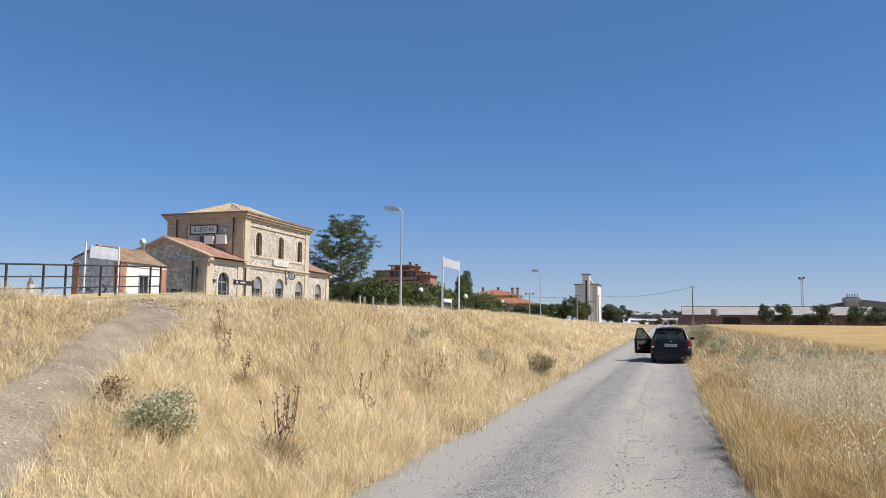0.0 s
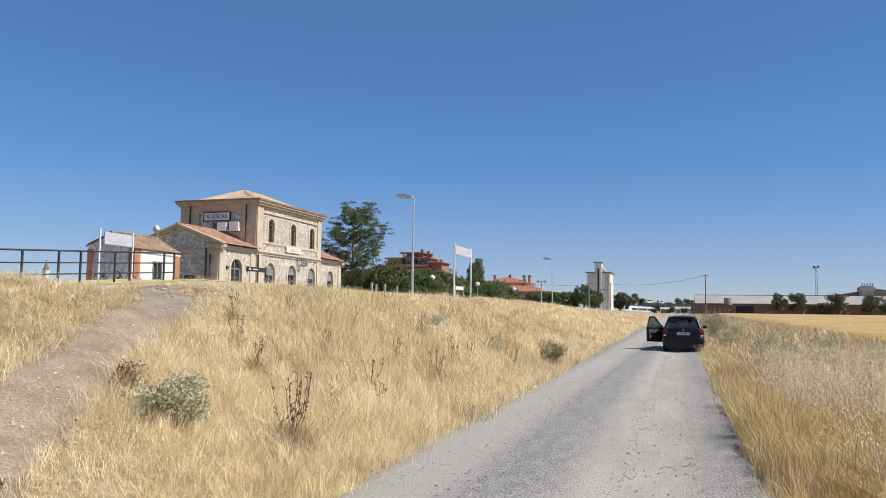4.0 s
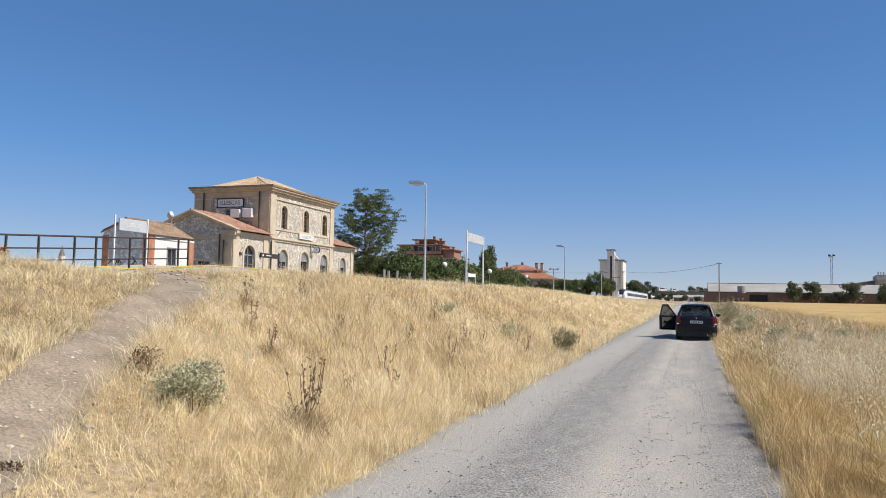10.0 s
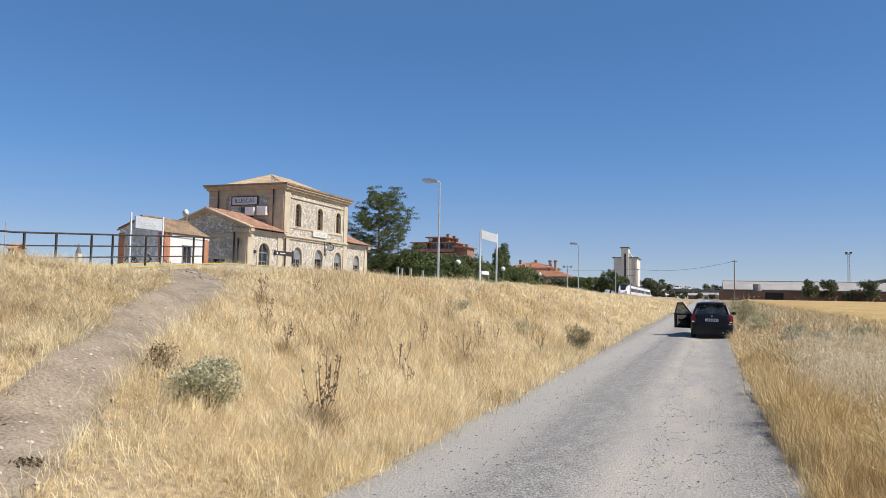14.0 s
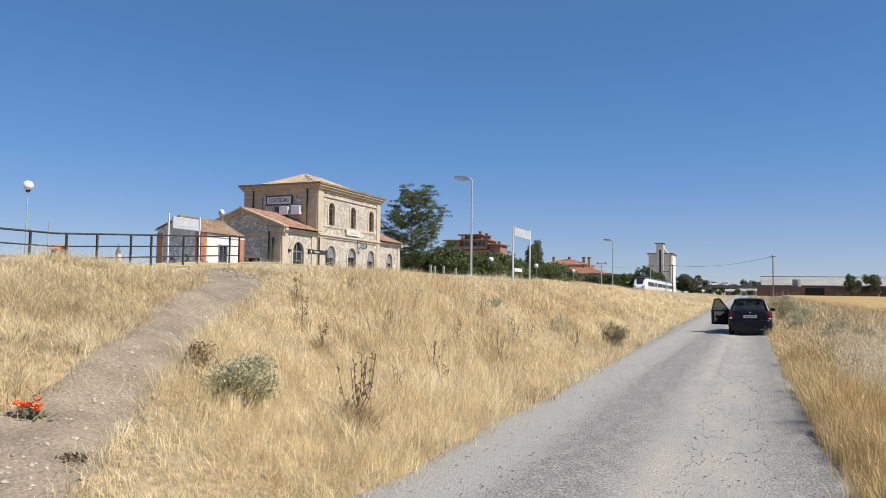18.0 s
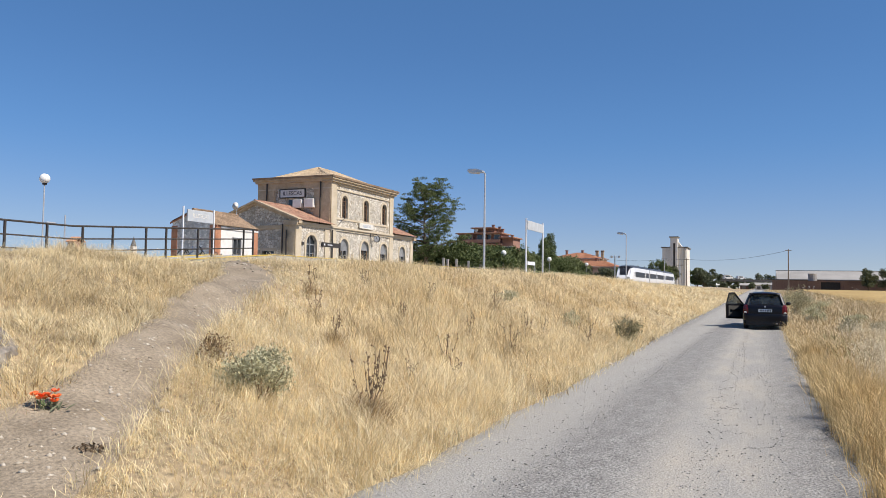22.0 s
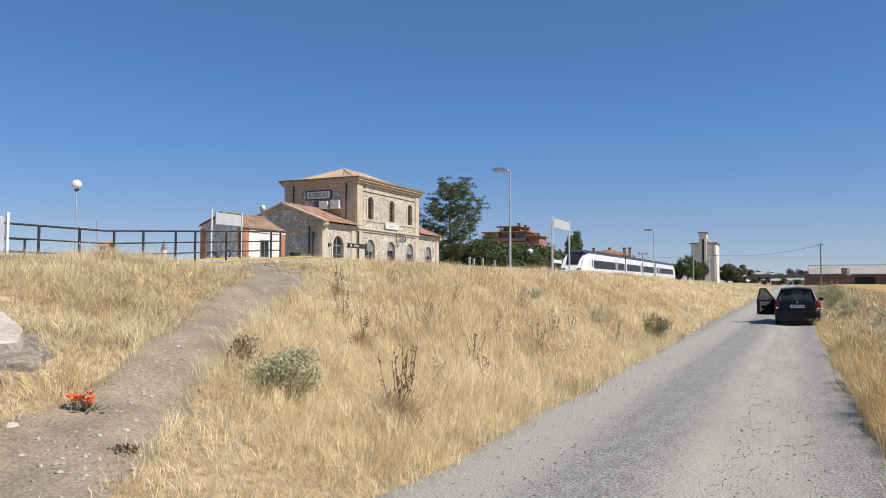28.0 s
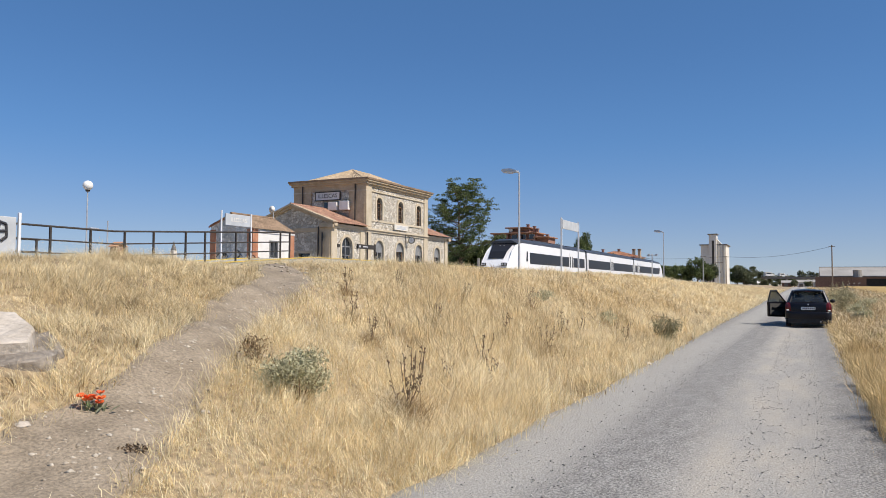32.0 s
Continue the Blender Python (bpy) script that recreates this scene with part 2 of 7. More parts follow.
M_DARKSTEEL = mat("dark_painted_steel", (0.028, 0.024, 0.022), (0.055, 0.046, 0.04), scale=5, rough=0.65, bump=0.1)
M_STONE = masonry("pale_rubble", (0.58, 0.53, 0.45), (0.72, 0.68, 0.60), (0.37, 0.31, 0.225), 0.24, 0.08)
M_GABLE = masonry("whitewashed_rubble", (0.72, 0.69, 0.63), (0.82, 0.80, 0.74), (0.60, 0.56, 0.49), 0.2, 0.06)
M_BUFF = mat("buff_brick", (0.42, 0.325, 0.215), (0.53, 0.425, 0.295), scale=1.5, fine=18, rough=0.9, grain=0.15)
M_BUFF2 = mat("buff_render", (0.50, 0.42, 0.30), (0.58, 0.50, 0.38), scale=1.2, fine=18, rough=0.9, grain=0.12)
M_TILE = mat("clay_tile", (0.24, 0.115, 0.075), (0.39, 0.23, 0.155), scale=1.6, fine=7, rough=0.9, bump=0.3, grain=0.45)
M_TILE3 = mat("brown_tile", (0.20, 0.135, 0.085), (0.29, 0.20, 0.13), scale=1.0, fine=7, rough=0.9, bump=0.3, grain=0.4)
M_TILE2 = mat("bleached_tile", (0.38, 0.28, 0.18), (0.50, 0.38, 0.25), scale=1.0, fine=7, rough=0.9, bump=0.3, grain=0.4)
M_WHITE = mat("white_paint", (0.66, 0.64, 0.60), (0.74, 0.73, 0.70), scale=1.5, rough=0.7, bump=0.05, grain=0.05)
M_GREYWALL = mat("weathered_render", (0.60, 0.57, 0.51), (0.72, 0.69, 0.63), scale=0.8, fine=9, rough=0.9, grain=0.12)
M_REDBRICK = mat("red_brick", (0.36, 0.15, 0.08), (0.46, 0.22, 0.13), scale=2, fine=25, rough=0.9, grain=0.2)
M_PANE = glass("dark_pane", (0.035, 0.04, 0.045), 0.08)
M_SHUTTER = mat("grey_shutter", (0.18, 0.185, 0.19), (0.26, 0.265, 0.27), scale=2, rough=0.6)
M_BROWNWOOD = mat("brown_window_wood", (0.13, 0.075, 0.04), (0.19, 0.11, 0.06), scale=4, rough=0.7)
M_SIGN = mat("sign_white", (0.72, 0.74, 0.76), (0.78, 0.80, 0.82), scale=2, rough=0.5, bump=0, grain=0.04)
M_DULLSIGN = mat("dull_sign_panel", (0.42, 0.45, 0.48), (0.50, 0.53, 0.56), scale=2, rough=0.6, bump=0, grain=0.06)
M_MATTED = mat("matted_straw", (0.33, 0.25, 0.145), (0.74, 0.635, 0.44), scale=1.4, fine=6, rough=0.8, bump=0, island=0.6, grain=0.25, spec=0.2, through=0.25)
M_TUFT = mat("dead_tuft", (0.33, 0.23, 0.125), (0.62, 0.47, 0.275), scale=1.2, fine=6, rough=0.8, bump=0, island=0.5, grain=0.2, spec=0.2, through=0.3)
M_GREENGRASS = mat("half_green_grass", (0.30, 0.27, 0.12), (0.52, 0.46, 0.24), scale=1.2, fine=6, rough=0.8, bump=0, island=0.5, grain=0.2, spec=0.2, through=0.3)
M_STALK = mat("dry_stalk", (0.13, 0.09, 0.055), (0.23, 0.16, 0.10), scale=3, rough=0.9, bump=0, grain=0.2)
M_INK = mat("ink", (0.04, 0.04, 0.05), rough=0.6, bump=0)
M_FADED = mat("faded_blue_ink", (0.30, 0.38, 0.50), rough=0.6, bump=0)
M_SPRAY = mat("spray_paint", (0.03, 0.03, 0.035), rough=0.5, bump=0)
M_TRAIN = mat("train_white", (0.73, 0.735, 0.745), (0.77, 0.775, 0.785), scale=0.4, rough=0.3, bump=0, grain=0.03)
M_TRAINDARK = mat("train_dark", (0.035, 0.037, 0.04), (0.06, 0.06, 0.065), scale=1, rough=0.4, bump=0, grain=0.1)
M_TRAINWIN = mat("train_glass", (0.022, 0.023, 0.028), rough=0.35, bump=0, grain=0.05, spec=0.2)
M_TRAINGREY = mat("train_grey", (0.22, 0.22, 0.23), (0.30, 0.30, 0.31), rough=0.6)
M_CAR = mat("navy_car_paint", (0.006, 0.006, 0.010), (0.008, 0.008, 0.012), scale=1, rough=0.28, bump=0, grain=0.03, spec=0.3)


def clear_glass(name, tint, keep):
    """Thin glass: part see-through, part mirror."""
    m = mat(name, tint, rough=0.05, bump=0, grain=0.02, spec=0.7)
    n, l = m.node_tree.nodes, m.node_tree.links
    thin, blend = n.new("ShaderNodeBsdfTransparent"), n.new("ShaderNodeMixShader")
    thin.inputs["Color"].default_value = (0.8, 0.86, 0.84, 1)
    blend.inputs["Fac"].default_value = keep
    l.new(thin.outputs["BSDF"], blend.inputs[1])
    l.new(n["Principled BSDF"].outputs["BSDF"], blend.inputs[2])
    l.new(blend.outputs["Shader"], n["Material Output"].inputs["Surface"])
    return m


M_SEETHROUGH = clear_glass("thin_car_glass", (0.03, 0.035, 0.04), 0.62)
M_PLASTIC = mat("black_plastic", (0.014, 0.014, 0.015), (0.026, 0.026, 0.027), scale=6, rough=0.6, bump=0.05, spec=0.3)
M_RUBBER = mat("tyre_rubber", (0.02, 0.02, 0.02), (0.045, 0.042, 0.038), scale=8, rough=0.9)
M_RED = mat("red_lens", (0.09, 0.006, 0.007), (0.13, 0.008, 0.009), rough=0.25, bump=0)
M_CLEAR = mat("clear_lens", (0.7, 0.68, 0.66), (0.8, 0.78, 0.76), rough=0.15, bump=0)
M_TRIMGREY = mat("door_trim", (0.05, 0.048, 0.046), (0.08, 0.076, 0.072), rough=0.8)
M_BARK = mat("bark", (0.10, 0.075, 0.05), (0.17, 0.13, 0.09), scale=6, rough=0.95, bump=0.8)
M_LEAF = mat("tree_leaf", (0.11, 0.14, 0.055), (0.28, 0.31, 0.14), scale=0.5, rough=0.6, bump=0, island=0.6, spec=0.3, through=0.4)
M_LEAF2 = mat("dark_leaf", (0.075, 0.105, 0.038), (0.18, 0.215, 0.085), scale=0.5, rough=0.65, bump=0, island=0.6, spec=0.3, through=0.4)
M_LEAF3 = mat("dusty_leaf", (0.085, 0.10, 0.055), (0.17, 0.185, 0.105), scale=0.5, rough=0.7, bump=0, island=0.6, spec=0.3, through=0.25)
M_ORANGE = mat("orange_brick", (0.25, 0.135, 0.098), (0.32, 0.18, 0.135), scale=0.6, fine=9, rough=0.9, grain=0.12)
M_SALMON = mat("salmon_render", (0.46, 0.30, 0.21), (0.55, 0.38, 0.28), scale=0.6, fine=9, rough=0.9, grain=0.12)
M_ORANGEROOF = mat("orange_roof_tile", (0.54, 0.255, 0.14), (0.64, 0.33, 0.195), scale=0.7, fine=6, rough=0.9, grain=0.2)
M_SILO = mat("silo_render", (0.66, 0.62, 0.55), (0.74, 0.70, 0.63), scale=0.25, fine=3, rough=0.9, grain=0.08)
M_SILODARK = mat("silo_louvre", (0.13, 0.12, 0.11), (0.2, 0.19, 0.17), scale=1, rough=0.8)
M_SHEDROOF = mat("fibre_cement_roof", (0.29, 0.275, 0.255), (0.37, 0.35, 0.325), scale=0.15, fine=2, rough=0.9, grain=0.08)
M_DARKBRICK = mat("old_brick_wall", (0.12, 0.074, 0.058), (0.18, 0.112, 0.086), scale=0.2, fine=3, rough=0.95, grain=0.25)
M_GLOBE = mat("opal_globe", (0.82, 0.82, 0.80), rough=0.3, bump=0, grain=0.02)
M_POPPY = mat("poppy_petal", (0.80, 0.10, 0.02), (0.92, 0.22, 0.06), scale=20, rough=0.6, bump=0, each=0.5)
M_GREEN = mat("fresh_stem", (0.10, 0.16, 0.05), (0.18, 0.24, 0.09), scale=5, rough=0.7, bump=0, island=0.5)
M_HILL = mat("hazy_scrub", (0.30, 0.30, 0.26), (0.38, 0.36, 0.28), scale=0.02, fine=0.3, rough=1.0, bump=0)
M_WOODPOLE = mat("weathered_wood", (0.16, 0.12, 0.09), (0.24, 0.19, 0.15), scale=4, fine=30, rough=0.9)

# ---------------------------------------------------------------- mesh helpers


def obj(name, bm, material, parent=None, label="", smooth=False):
    me = bpy.data.meshes.new(name)
    bm.to_mesh(me)
    bm.free()
    if smooth:
        me.polygons.foreach_set("use_smooth", [True] * len(me.polygons))
    me.materials.append(material)
    ob = new(name, me)
    if parent is not None:
        ob.parent = parent
    if label:
        ob["label"] = label
    return ob


part = obj


def thing(name, label, category, at=(0, 0, 0), turn=0.0, group="", kind=""):
    root = new(name)
    root.matrix_basis = pose(*at, 0, 0, turn)
    return tagged(root, label, category, group, kind)


def box(bm, x0, x1, y0, y1, z0, z1, bevel=0.0):
    made = bmesh.ops.create_cube(bm, size=1)["verts"]
    for v in made:
        v.co = Vector(((x0 + x1) / 2 + v.co.x * (x1 - x0), (y0 + y1) / 2 + v.co.y * (y1 - y0), (z0 + z1) / 2 + v.co.z * (z1 - z0)))
    if bevel:
        edges = list({ed for v in made for ed in v.link_edges})
        bmesh.ops.bevel(bm, geom=edges, offset=bevel, segments=2, affect="EDGES", profile=0.5)
    return bm


def rod(bm, p, q, r0, r1=None, n=8, cap=True):
    p, q = Vector(p), Vector(q)
    r1 = r0 if r1 is None else r1
    z = (q - p).normalized()
    x = z.orthogonal().normalized()
    y = z.cross(x)
    rings = []
    for c, r in ((p, r0), (q, r1)):
        rings.append([bm.verts.new(c + (x * math.cos(k * math.tau / n) + y * math.sin(k * math.tau / n)) * r) for k in range(n)])
    for k in range(n):
        bm.faces.new((rings[0][k], rings[0][(k + 1) % n], rings[1][(k + 1) % n], rings[1][k]))
    if cap:
        bm.faces.new(rings[0][::-1])
        bm.faces.new(rings[1])
    return bm


def loft(bm, rings, cap=True):
    """Joins rings of equal length into one skin."""
    rows = [[bm.verts.new(p) for p in ring] for ring in rings]
    n = len(rows[0])
    for a, b in zip(rows, rows[1:]):
        for k in range(n):
            bm.faces.new((a[k], a[(k + 1) % n], b[(k + 1) % n], b[k]))
    if cap:
        bm.faces.new(rows[0][::-1])
        bm.faces.new(rows[-1])
    bmesh.ops.recalc_face_normals(bm, faces=bm.faces[:])
    return bm


def prism(bm, outline, lift):
    """A flat outline pushed along lift."""
    lift = Vector(lift)
    low = [bm.verts.new(Vector(p)) for p in outline]
    high = [bm.verts.new(Vector(p) + lift) for p in outline]
    n = len(low)
    bm.faces.new(low[::-1])
    bm.faces.new(high)
    for k in range(n):
        bm.faces.new((low[k], low[(k + 1) % n], high[(k + 1) % n], high[k]))
    bmesh.ops.recalc_face_normals(bm, faces=bm.faces[:])
    return bm


B = bmesh.new


def raw(name, verts, faces, material, parent=None, label=""):
    """One mesh from arrays: verts (n, 3), faces (m, 3 or 4)."""
    verts, faces = np.asarray(verts, np.float32), np.asarray(faces, np.int32)
    me = bpy.data.meshes.new(name)
    k = faces.shape[1]
    me.vertices.add(len(verts))
    me.vertices.foreach_set("co", verts.ravel())
    me.loops.add(faces.size)
    me.loops.foreach_set("vertex_index", faces.ravel())
    me.polygons.add(len(faces))
    me.polygons.foreach_set("loop_start", np.arange(0, faces.size, k, dtype=np.int32))
    me.update(calc_edges=True)
    me.materials.append(material)
    ob = new(name, me)
    if parent is not None:
        ob.parent = parent
    if label:
        ob["label"] = label
    return ob


# ---------------------------------------------------------------- ground
def ease(a, b, v):
    t = np.clip((v - a) / (b - a), 0, 1)
    return t * t * (3 - 2 * t)


def lane_level(y):
    """The lane dips a little past the footpath, then climbs slowly."""
    y = np.asarray(y, float)
    return 1.1 * np.clip((y - 30) / 230, 0, 1) - 0.13 * ease(10, 30, y) * (1 - ease(45, 130, y))


def height(x, y, rough=True):
    """Ground level: flat lane, grassy bank up to the railway shelf, field to the right."""
    x, y = np.asarray(x, float), np.asarray(y, float)
    u = -x
    rise = lane_level(y)
    crest = 1.80 + 0.1 * ease(28, 42, y) - 0.6 * ease(45, 95, y) - 0.35 * ease(90, 200, y)
    toe = 2.75 + 0.6 * ease(8, 34, y)
    k = np.clip((u - toe) / (9.6 - toe), 0, 1)
    up = 0.7 * k + 0.3 * k * k * (3 - 2 * k)
    bank = rise + (np.maximum(crest - rise, 0.05)) * up
    shelf = ease(10.5, 15.5, u)
    z = bank * (1 - shelf) + 1.78 * shelf
    if rough:
        lump = 0.09 * np.sin(1.3 * x + 0.45 * y) * np.sin(0.9 * y - 0.5 * x) + 0.05 * np.sin(2.3 * x - 1.7 * y + 1.5 * np.sin(0.4 * y)) * np.sin(1.9 * y + 0.8 * x) + 0.02 * np.sin(5.1 * x + 3.3 * y)
        z = z + lump * ease(0.1, 1.2, np.where(u > 0, u - toe, -0.9 - u)) * (1 - 0.6 * ease(60, 120, y))
    return z


def grid_sheet(name, xs, ys, zf, material):
    xx, yy = np.meshgrid(xs, ys)
    zz = zf(xx, yy)
    v = np.stack([xx.ravel(), yy.ravel(), zz.ravel()], 1)
    nx, ny = len(xs), len(ys)
    i = (np.arange(ny - 1)[:, None] * nx + np.arange(nx - 1)[None]).ravel()
    ob = raw(name, v, np.stack([i, i + 1, i + nx + 1, i + nx], 1), material)
    ob.data.polygons.foreach_set("use_smooth", [True] * len(ob.data.polygons))
    return ob


def lane_left(y):
    return -2.62 - 0.6 * ease(8, 34, y)


def lane_right(y):
    return 0.66 + 0.12 * ease(10, 30, y)


def ground_level(x, y):
    z = height(x, y)
    z = z - 0.45 * ease(20.7, 21.0, -np.asarray(x)) * (np.asarray(y) > -400)
    inside = (np.asarray(x) > lane_left(y)) & (np.asarray(x) < lane_right(y))
    return z - 0.06 * inside


xs = np.concatenate([np.linspace(-3000, -120, 14), np.linspace(-110, -22, 24), np.arange(-21.2, 9, 0.2), np.linspace(9.5, 60, 30), np.linspace(70, 3000, 16)])
ys = np.concatenate([np.linspace(-600, -20, 10), np.arange(-15, 45, 0.4), np.linspace(46, 320, 110), np.linspace(340, 4000, 20)])
tagged(grid_sheet("ground", xs, ys, ground_level, M_SOIL), "dry straw-coloured earth of bank and verge", "ground", kind="structure")

# gravel lane with two worn wheel tracks and a low loose crown
ls = np.linspace(0, 1, 25)


def lane_mesh():
    yy = np.concatenate([np.linspace(-40, -2, 12), np.arange(-1, 60, 0.35), np.linspace(61, 330, 80)])
    v = []
    for y in yy:
        l0, r0 = float(lane_left(y)) - 0.14 + 0.04 * math.sin(y * 1.3) + 0.03 * math.sin(y * 3.7), float(lane_right(y)) + 0.12 + 0.08 * math.sin(y * 1.9 + 1) + 0.05 * math.sin(y * 4.1)
        base = float(lane_level(y))
        for s in ls:
            x = l0 + (r0 - l0) * s
            crown = 0.03 * math.exp(-((x + 1.1) / 0.32) ** 2) + 0.015 * math.exp(-((x - 0.55) / 0.22) ** 2)
            rut = -0.02 * math.exp(-((x + 2.0) / 0.3) ** 2) - 0.02 * math.exp(-((x + 0.2) / 0.3) ** 2)
            edge = -0.06 * max(0, abs(s - 0.5) * 2 - 0.93) / 0.07
            v.append((x, y, base + 0.012 + crown + rut + edge ))
    n = len(ls)
    i = (np.arange(len(yy) - 1)[:, None] * n + np.arange(n - 1)[None]).ravel()
    ob = raw("road", v, np.stack([i, i + 1, i + n + 1, i + n], 1), M_GRAVEL)
    ob.data.polygons.foreach_set("use_smooth", [True] * len(ob.data.polygons))
    return tagged(ob, "pale grey gravel lane with worn wheel tracks", "road", kind="structure")


lane_mesh()

# footpath trodden up the bank to the platform ramp
TRAIL = [(-3.0, 1.1, 0.16), (-3.6, 1.95, 0.44), (-4.4, 3.2, 0.48), (-4.7, 3.95, 0.40), (-5.08, 4.75, 0.30), (-5.75, 5.95, 0.30), (-6.85, 7.65, 0.33), (-7.7, 9.3, 0.38), (-8.4, 10.7, 0.42), (-9.3, 11.7, 0.42), (-10.2, 12.4, 0.3), (-11.2, 13.0, 0.12)]


def trail_at(s):
    k = np.linspace(0, 1, len(TRAIL))
    c = np.array(TRAIL)
    return [np.interp(s, k, c[:, n]) for n in range(3)]


def trail_distance(x, y):
    """How far a spot lies outside the footpath's edge."""
    best = np.full(np.shape(x), 99.0)
    for s in np.linspace(0, 1, 160):
        cx, cy, w = trail_at(s)
        best = np.minimum(best, np.hypot(x - cx, y - cy) - w)
    return best


def trail_mesh():
    ss = np.linspace(0, 1, 150)
    v, n = [], 11
    for s in ss:
        cx, cy, w = trail_at(s)
        ax, ay, _ = trail_at(min(s + 0.01, 1))
        bx, by, _ = trail_at(max(s - 0.01, 0))
        d = Vector((ay - by, bx - ax)).normalized()
        w = w * (1.3 + 0.08 * math.sin(s * 60))
        for q in np.linspace(-1, 1, n):
            x, y = cx + d.x * w * q, cy + d.y * w * q
            v.append((x, y, float(height(x, y)) + 0.045 - 0.06 * abs(q) ** 6 - 0.025 * (1 - q * q)))
    i = (np.arange(len(ss) - 1)[:, None] * n + np.arange(n - 1)[None]).ravel()
    ob = raw("footpath", v, np.stack([i, i + 1, i + n + 1, i + n], 1), M_PATH)
    ob.data.polygons.foreach_set("use_smooth", [True] * len(ob.data.polygons))
    return tagged(ob, "trodden bare earth footpath climbing the bank", "path", kind="structure")


trail_mesh()

# ripe field beyond the verge
fx, fy = np.concatenate([np.linspace(8.5, 14, 10), np.linspace(15, 420, 60)]), np.concatenate([np.linspace(-60, 30, 20), np.linspace(32, 258, 70)])
tagged(grid_sheet("field", fx, fy, lambda x, y: height(x, y) - 0.05 + 0.45 * ease(8.5, 11.5, x) + 0.03 * np.sin(x * 1.9) * np.sin(y * 0.8), M_FIELD), "ripe golden cereal field", "field", kind="structure")

# ---------------------------------------------------------------- railway
RAIL = 1.6
TRACKS = (-22.5, -27.2)


def swing(y):
    """How far the line has curved to the right at y."""
    return 0.00043 * max(0.0, y - 230) ** 2


def dip(y):
    """The line falls away slightly beyond the station."""
    return -0.010 * max(0.0, min(y, 310) - 200)


def along_line(bm, tx, outline):
    """A section (x, z) carried along the line."""
    return loft(bm, [[(tx + swing(y) + x, y, z + dip(y)) for x, z in outline] for y in (-120, 60, 150, 230, 245, 260, 280, 300, 320, 340, 365)])


for n, tx in enumerate(TRACKS):
    tagged(obj("track_bed", along_line(B(), tx, [(-2.3, 1.3), (1.55, 1.3), (1.45, 1.42), (-1.7, 1.42)]), M_BALLAST), "grey crushed stone ballast under the rails", "ballast", kind="structure")
    for side in (-0.835, 0.835):
        outline = [(side + x, RAIL + z) for x, z in ((-0.07, -0.17), (0.07, -0.17), (0.07, -0.14), (0.012, -0.12), (0.012, -0.05), (0.035, -0.04), (0.035, 0), (-0.035, 0), (-0.035, -0.04), (-0.012, -0.05), (-0.012, -0.12), (-0.07, -0.14))]
        tagged(obj("rail", along_line(B(), tx, outline), M_RUST), "rust-brown steel rail on the ballast", "rail", kind="structure")

PLAT = 2.5


def platform_near():
    bm = B()
    x0, x1 = -20.85, -17.35
    prism(bm, [(x0, 14.6, 1.2), (x0, 66, 1.2), (x0, 66, PLAT), (x0, 23.6, PLAT), (x0, 14.6, 1.86)], (x1 - x0, 0, 0))
    p = tagged(obj("platform", bm, M_CONC), "concrete platform with an access ramp at its end", "platform", kind="structure")
    for x in (-17.4, -20.6):
        s = B()
        prism(s, [(x - 0.16, 23.6, PLAT + 0.004), (x + 0.07, 23.6, PLAT + 0.004), (x + 0.07, 66, PLAT + 0.004), (x - 0.16, 66, PLAT + 0.004)], (0, 0, 0.03))
        prism(s, [(x - 0.16, 14.6, 1.865), (x + 0.07, 14.6, 1.865), (x + 0.07, 23.6, PLAT + 0.004), (x - 0.16, 23.6, PLAT + 0.004)], (0, 0, 0.03))
        part("edge_stripe", s, M_YELLOW, p, "yellow painted edge stripe")


platform_near()
bm = B()
box(bm, -34.9, -30.2, 8, 130, 1.2, PLAT - 0.05)
tagged(obj("platform_far", bm, M_CONC), "concrete platform before the station house", "platform", kind="structure")


def handrail(x, y_from, y_to, z_of, group_label, posts):
    """Three-rail steel railing that follows the slope of its ramp."""
    root = thing("railing", group_label, "railing", (x, y_from, z_of(y_from)))
    z_base = z_of(y_from)
    for y in posts:
        b = B()
        box(b, -0.025, 0.025, y - y_from - 0.025, y - y_from + 0.025, z_of(y) - z_base - 0.35, z_of(y) - z_base + 0.98)
        part("post", b, M_DARKSTEEL, root)
    for k, dz in enumerate((0.98, 0.62, 0.28)):
        cuts = sorted({y_from, y_to, *[y for y in (14.6, 23.4) if y_from < y < y_to]})
        b = B()
        for a, c in zip(cuts, cuts[1:]):
            rod(b, (0, a - y_from, z_of(a) - z_base + dz), (0, c - y_from, z_of(c) - z_base + dz), 0.027 if k == 0 else 0.021, n=8)
        part("rail", b, M_DARKSTEEL, root)
    return root


def ramp_level(y):
    return 1.96 + (PLAT - 1.96) * min(max((y - 14.6) / 8.8, 0), 1)


handrail(-17.6, 9.7, 22.55, ramp_level, "dark steel three-rail railing along the platform ramp", (9.8, 11.2, 12.6, 13.8, 14.93, 15.98, 17.26, 18.1, 19.55, 20.25, 21.95, 22.5))
handrail(-20.3, 6.0, 14.2, lambda y: 1.75, "dark steel railing beside the level crossing path", (6.1, 8.1, 10.1, 12.1, 14.1))

# ---------------------------------------------------------------- station house


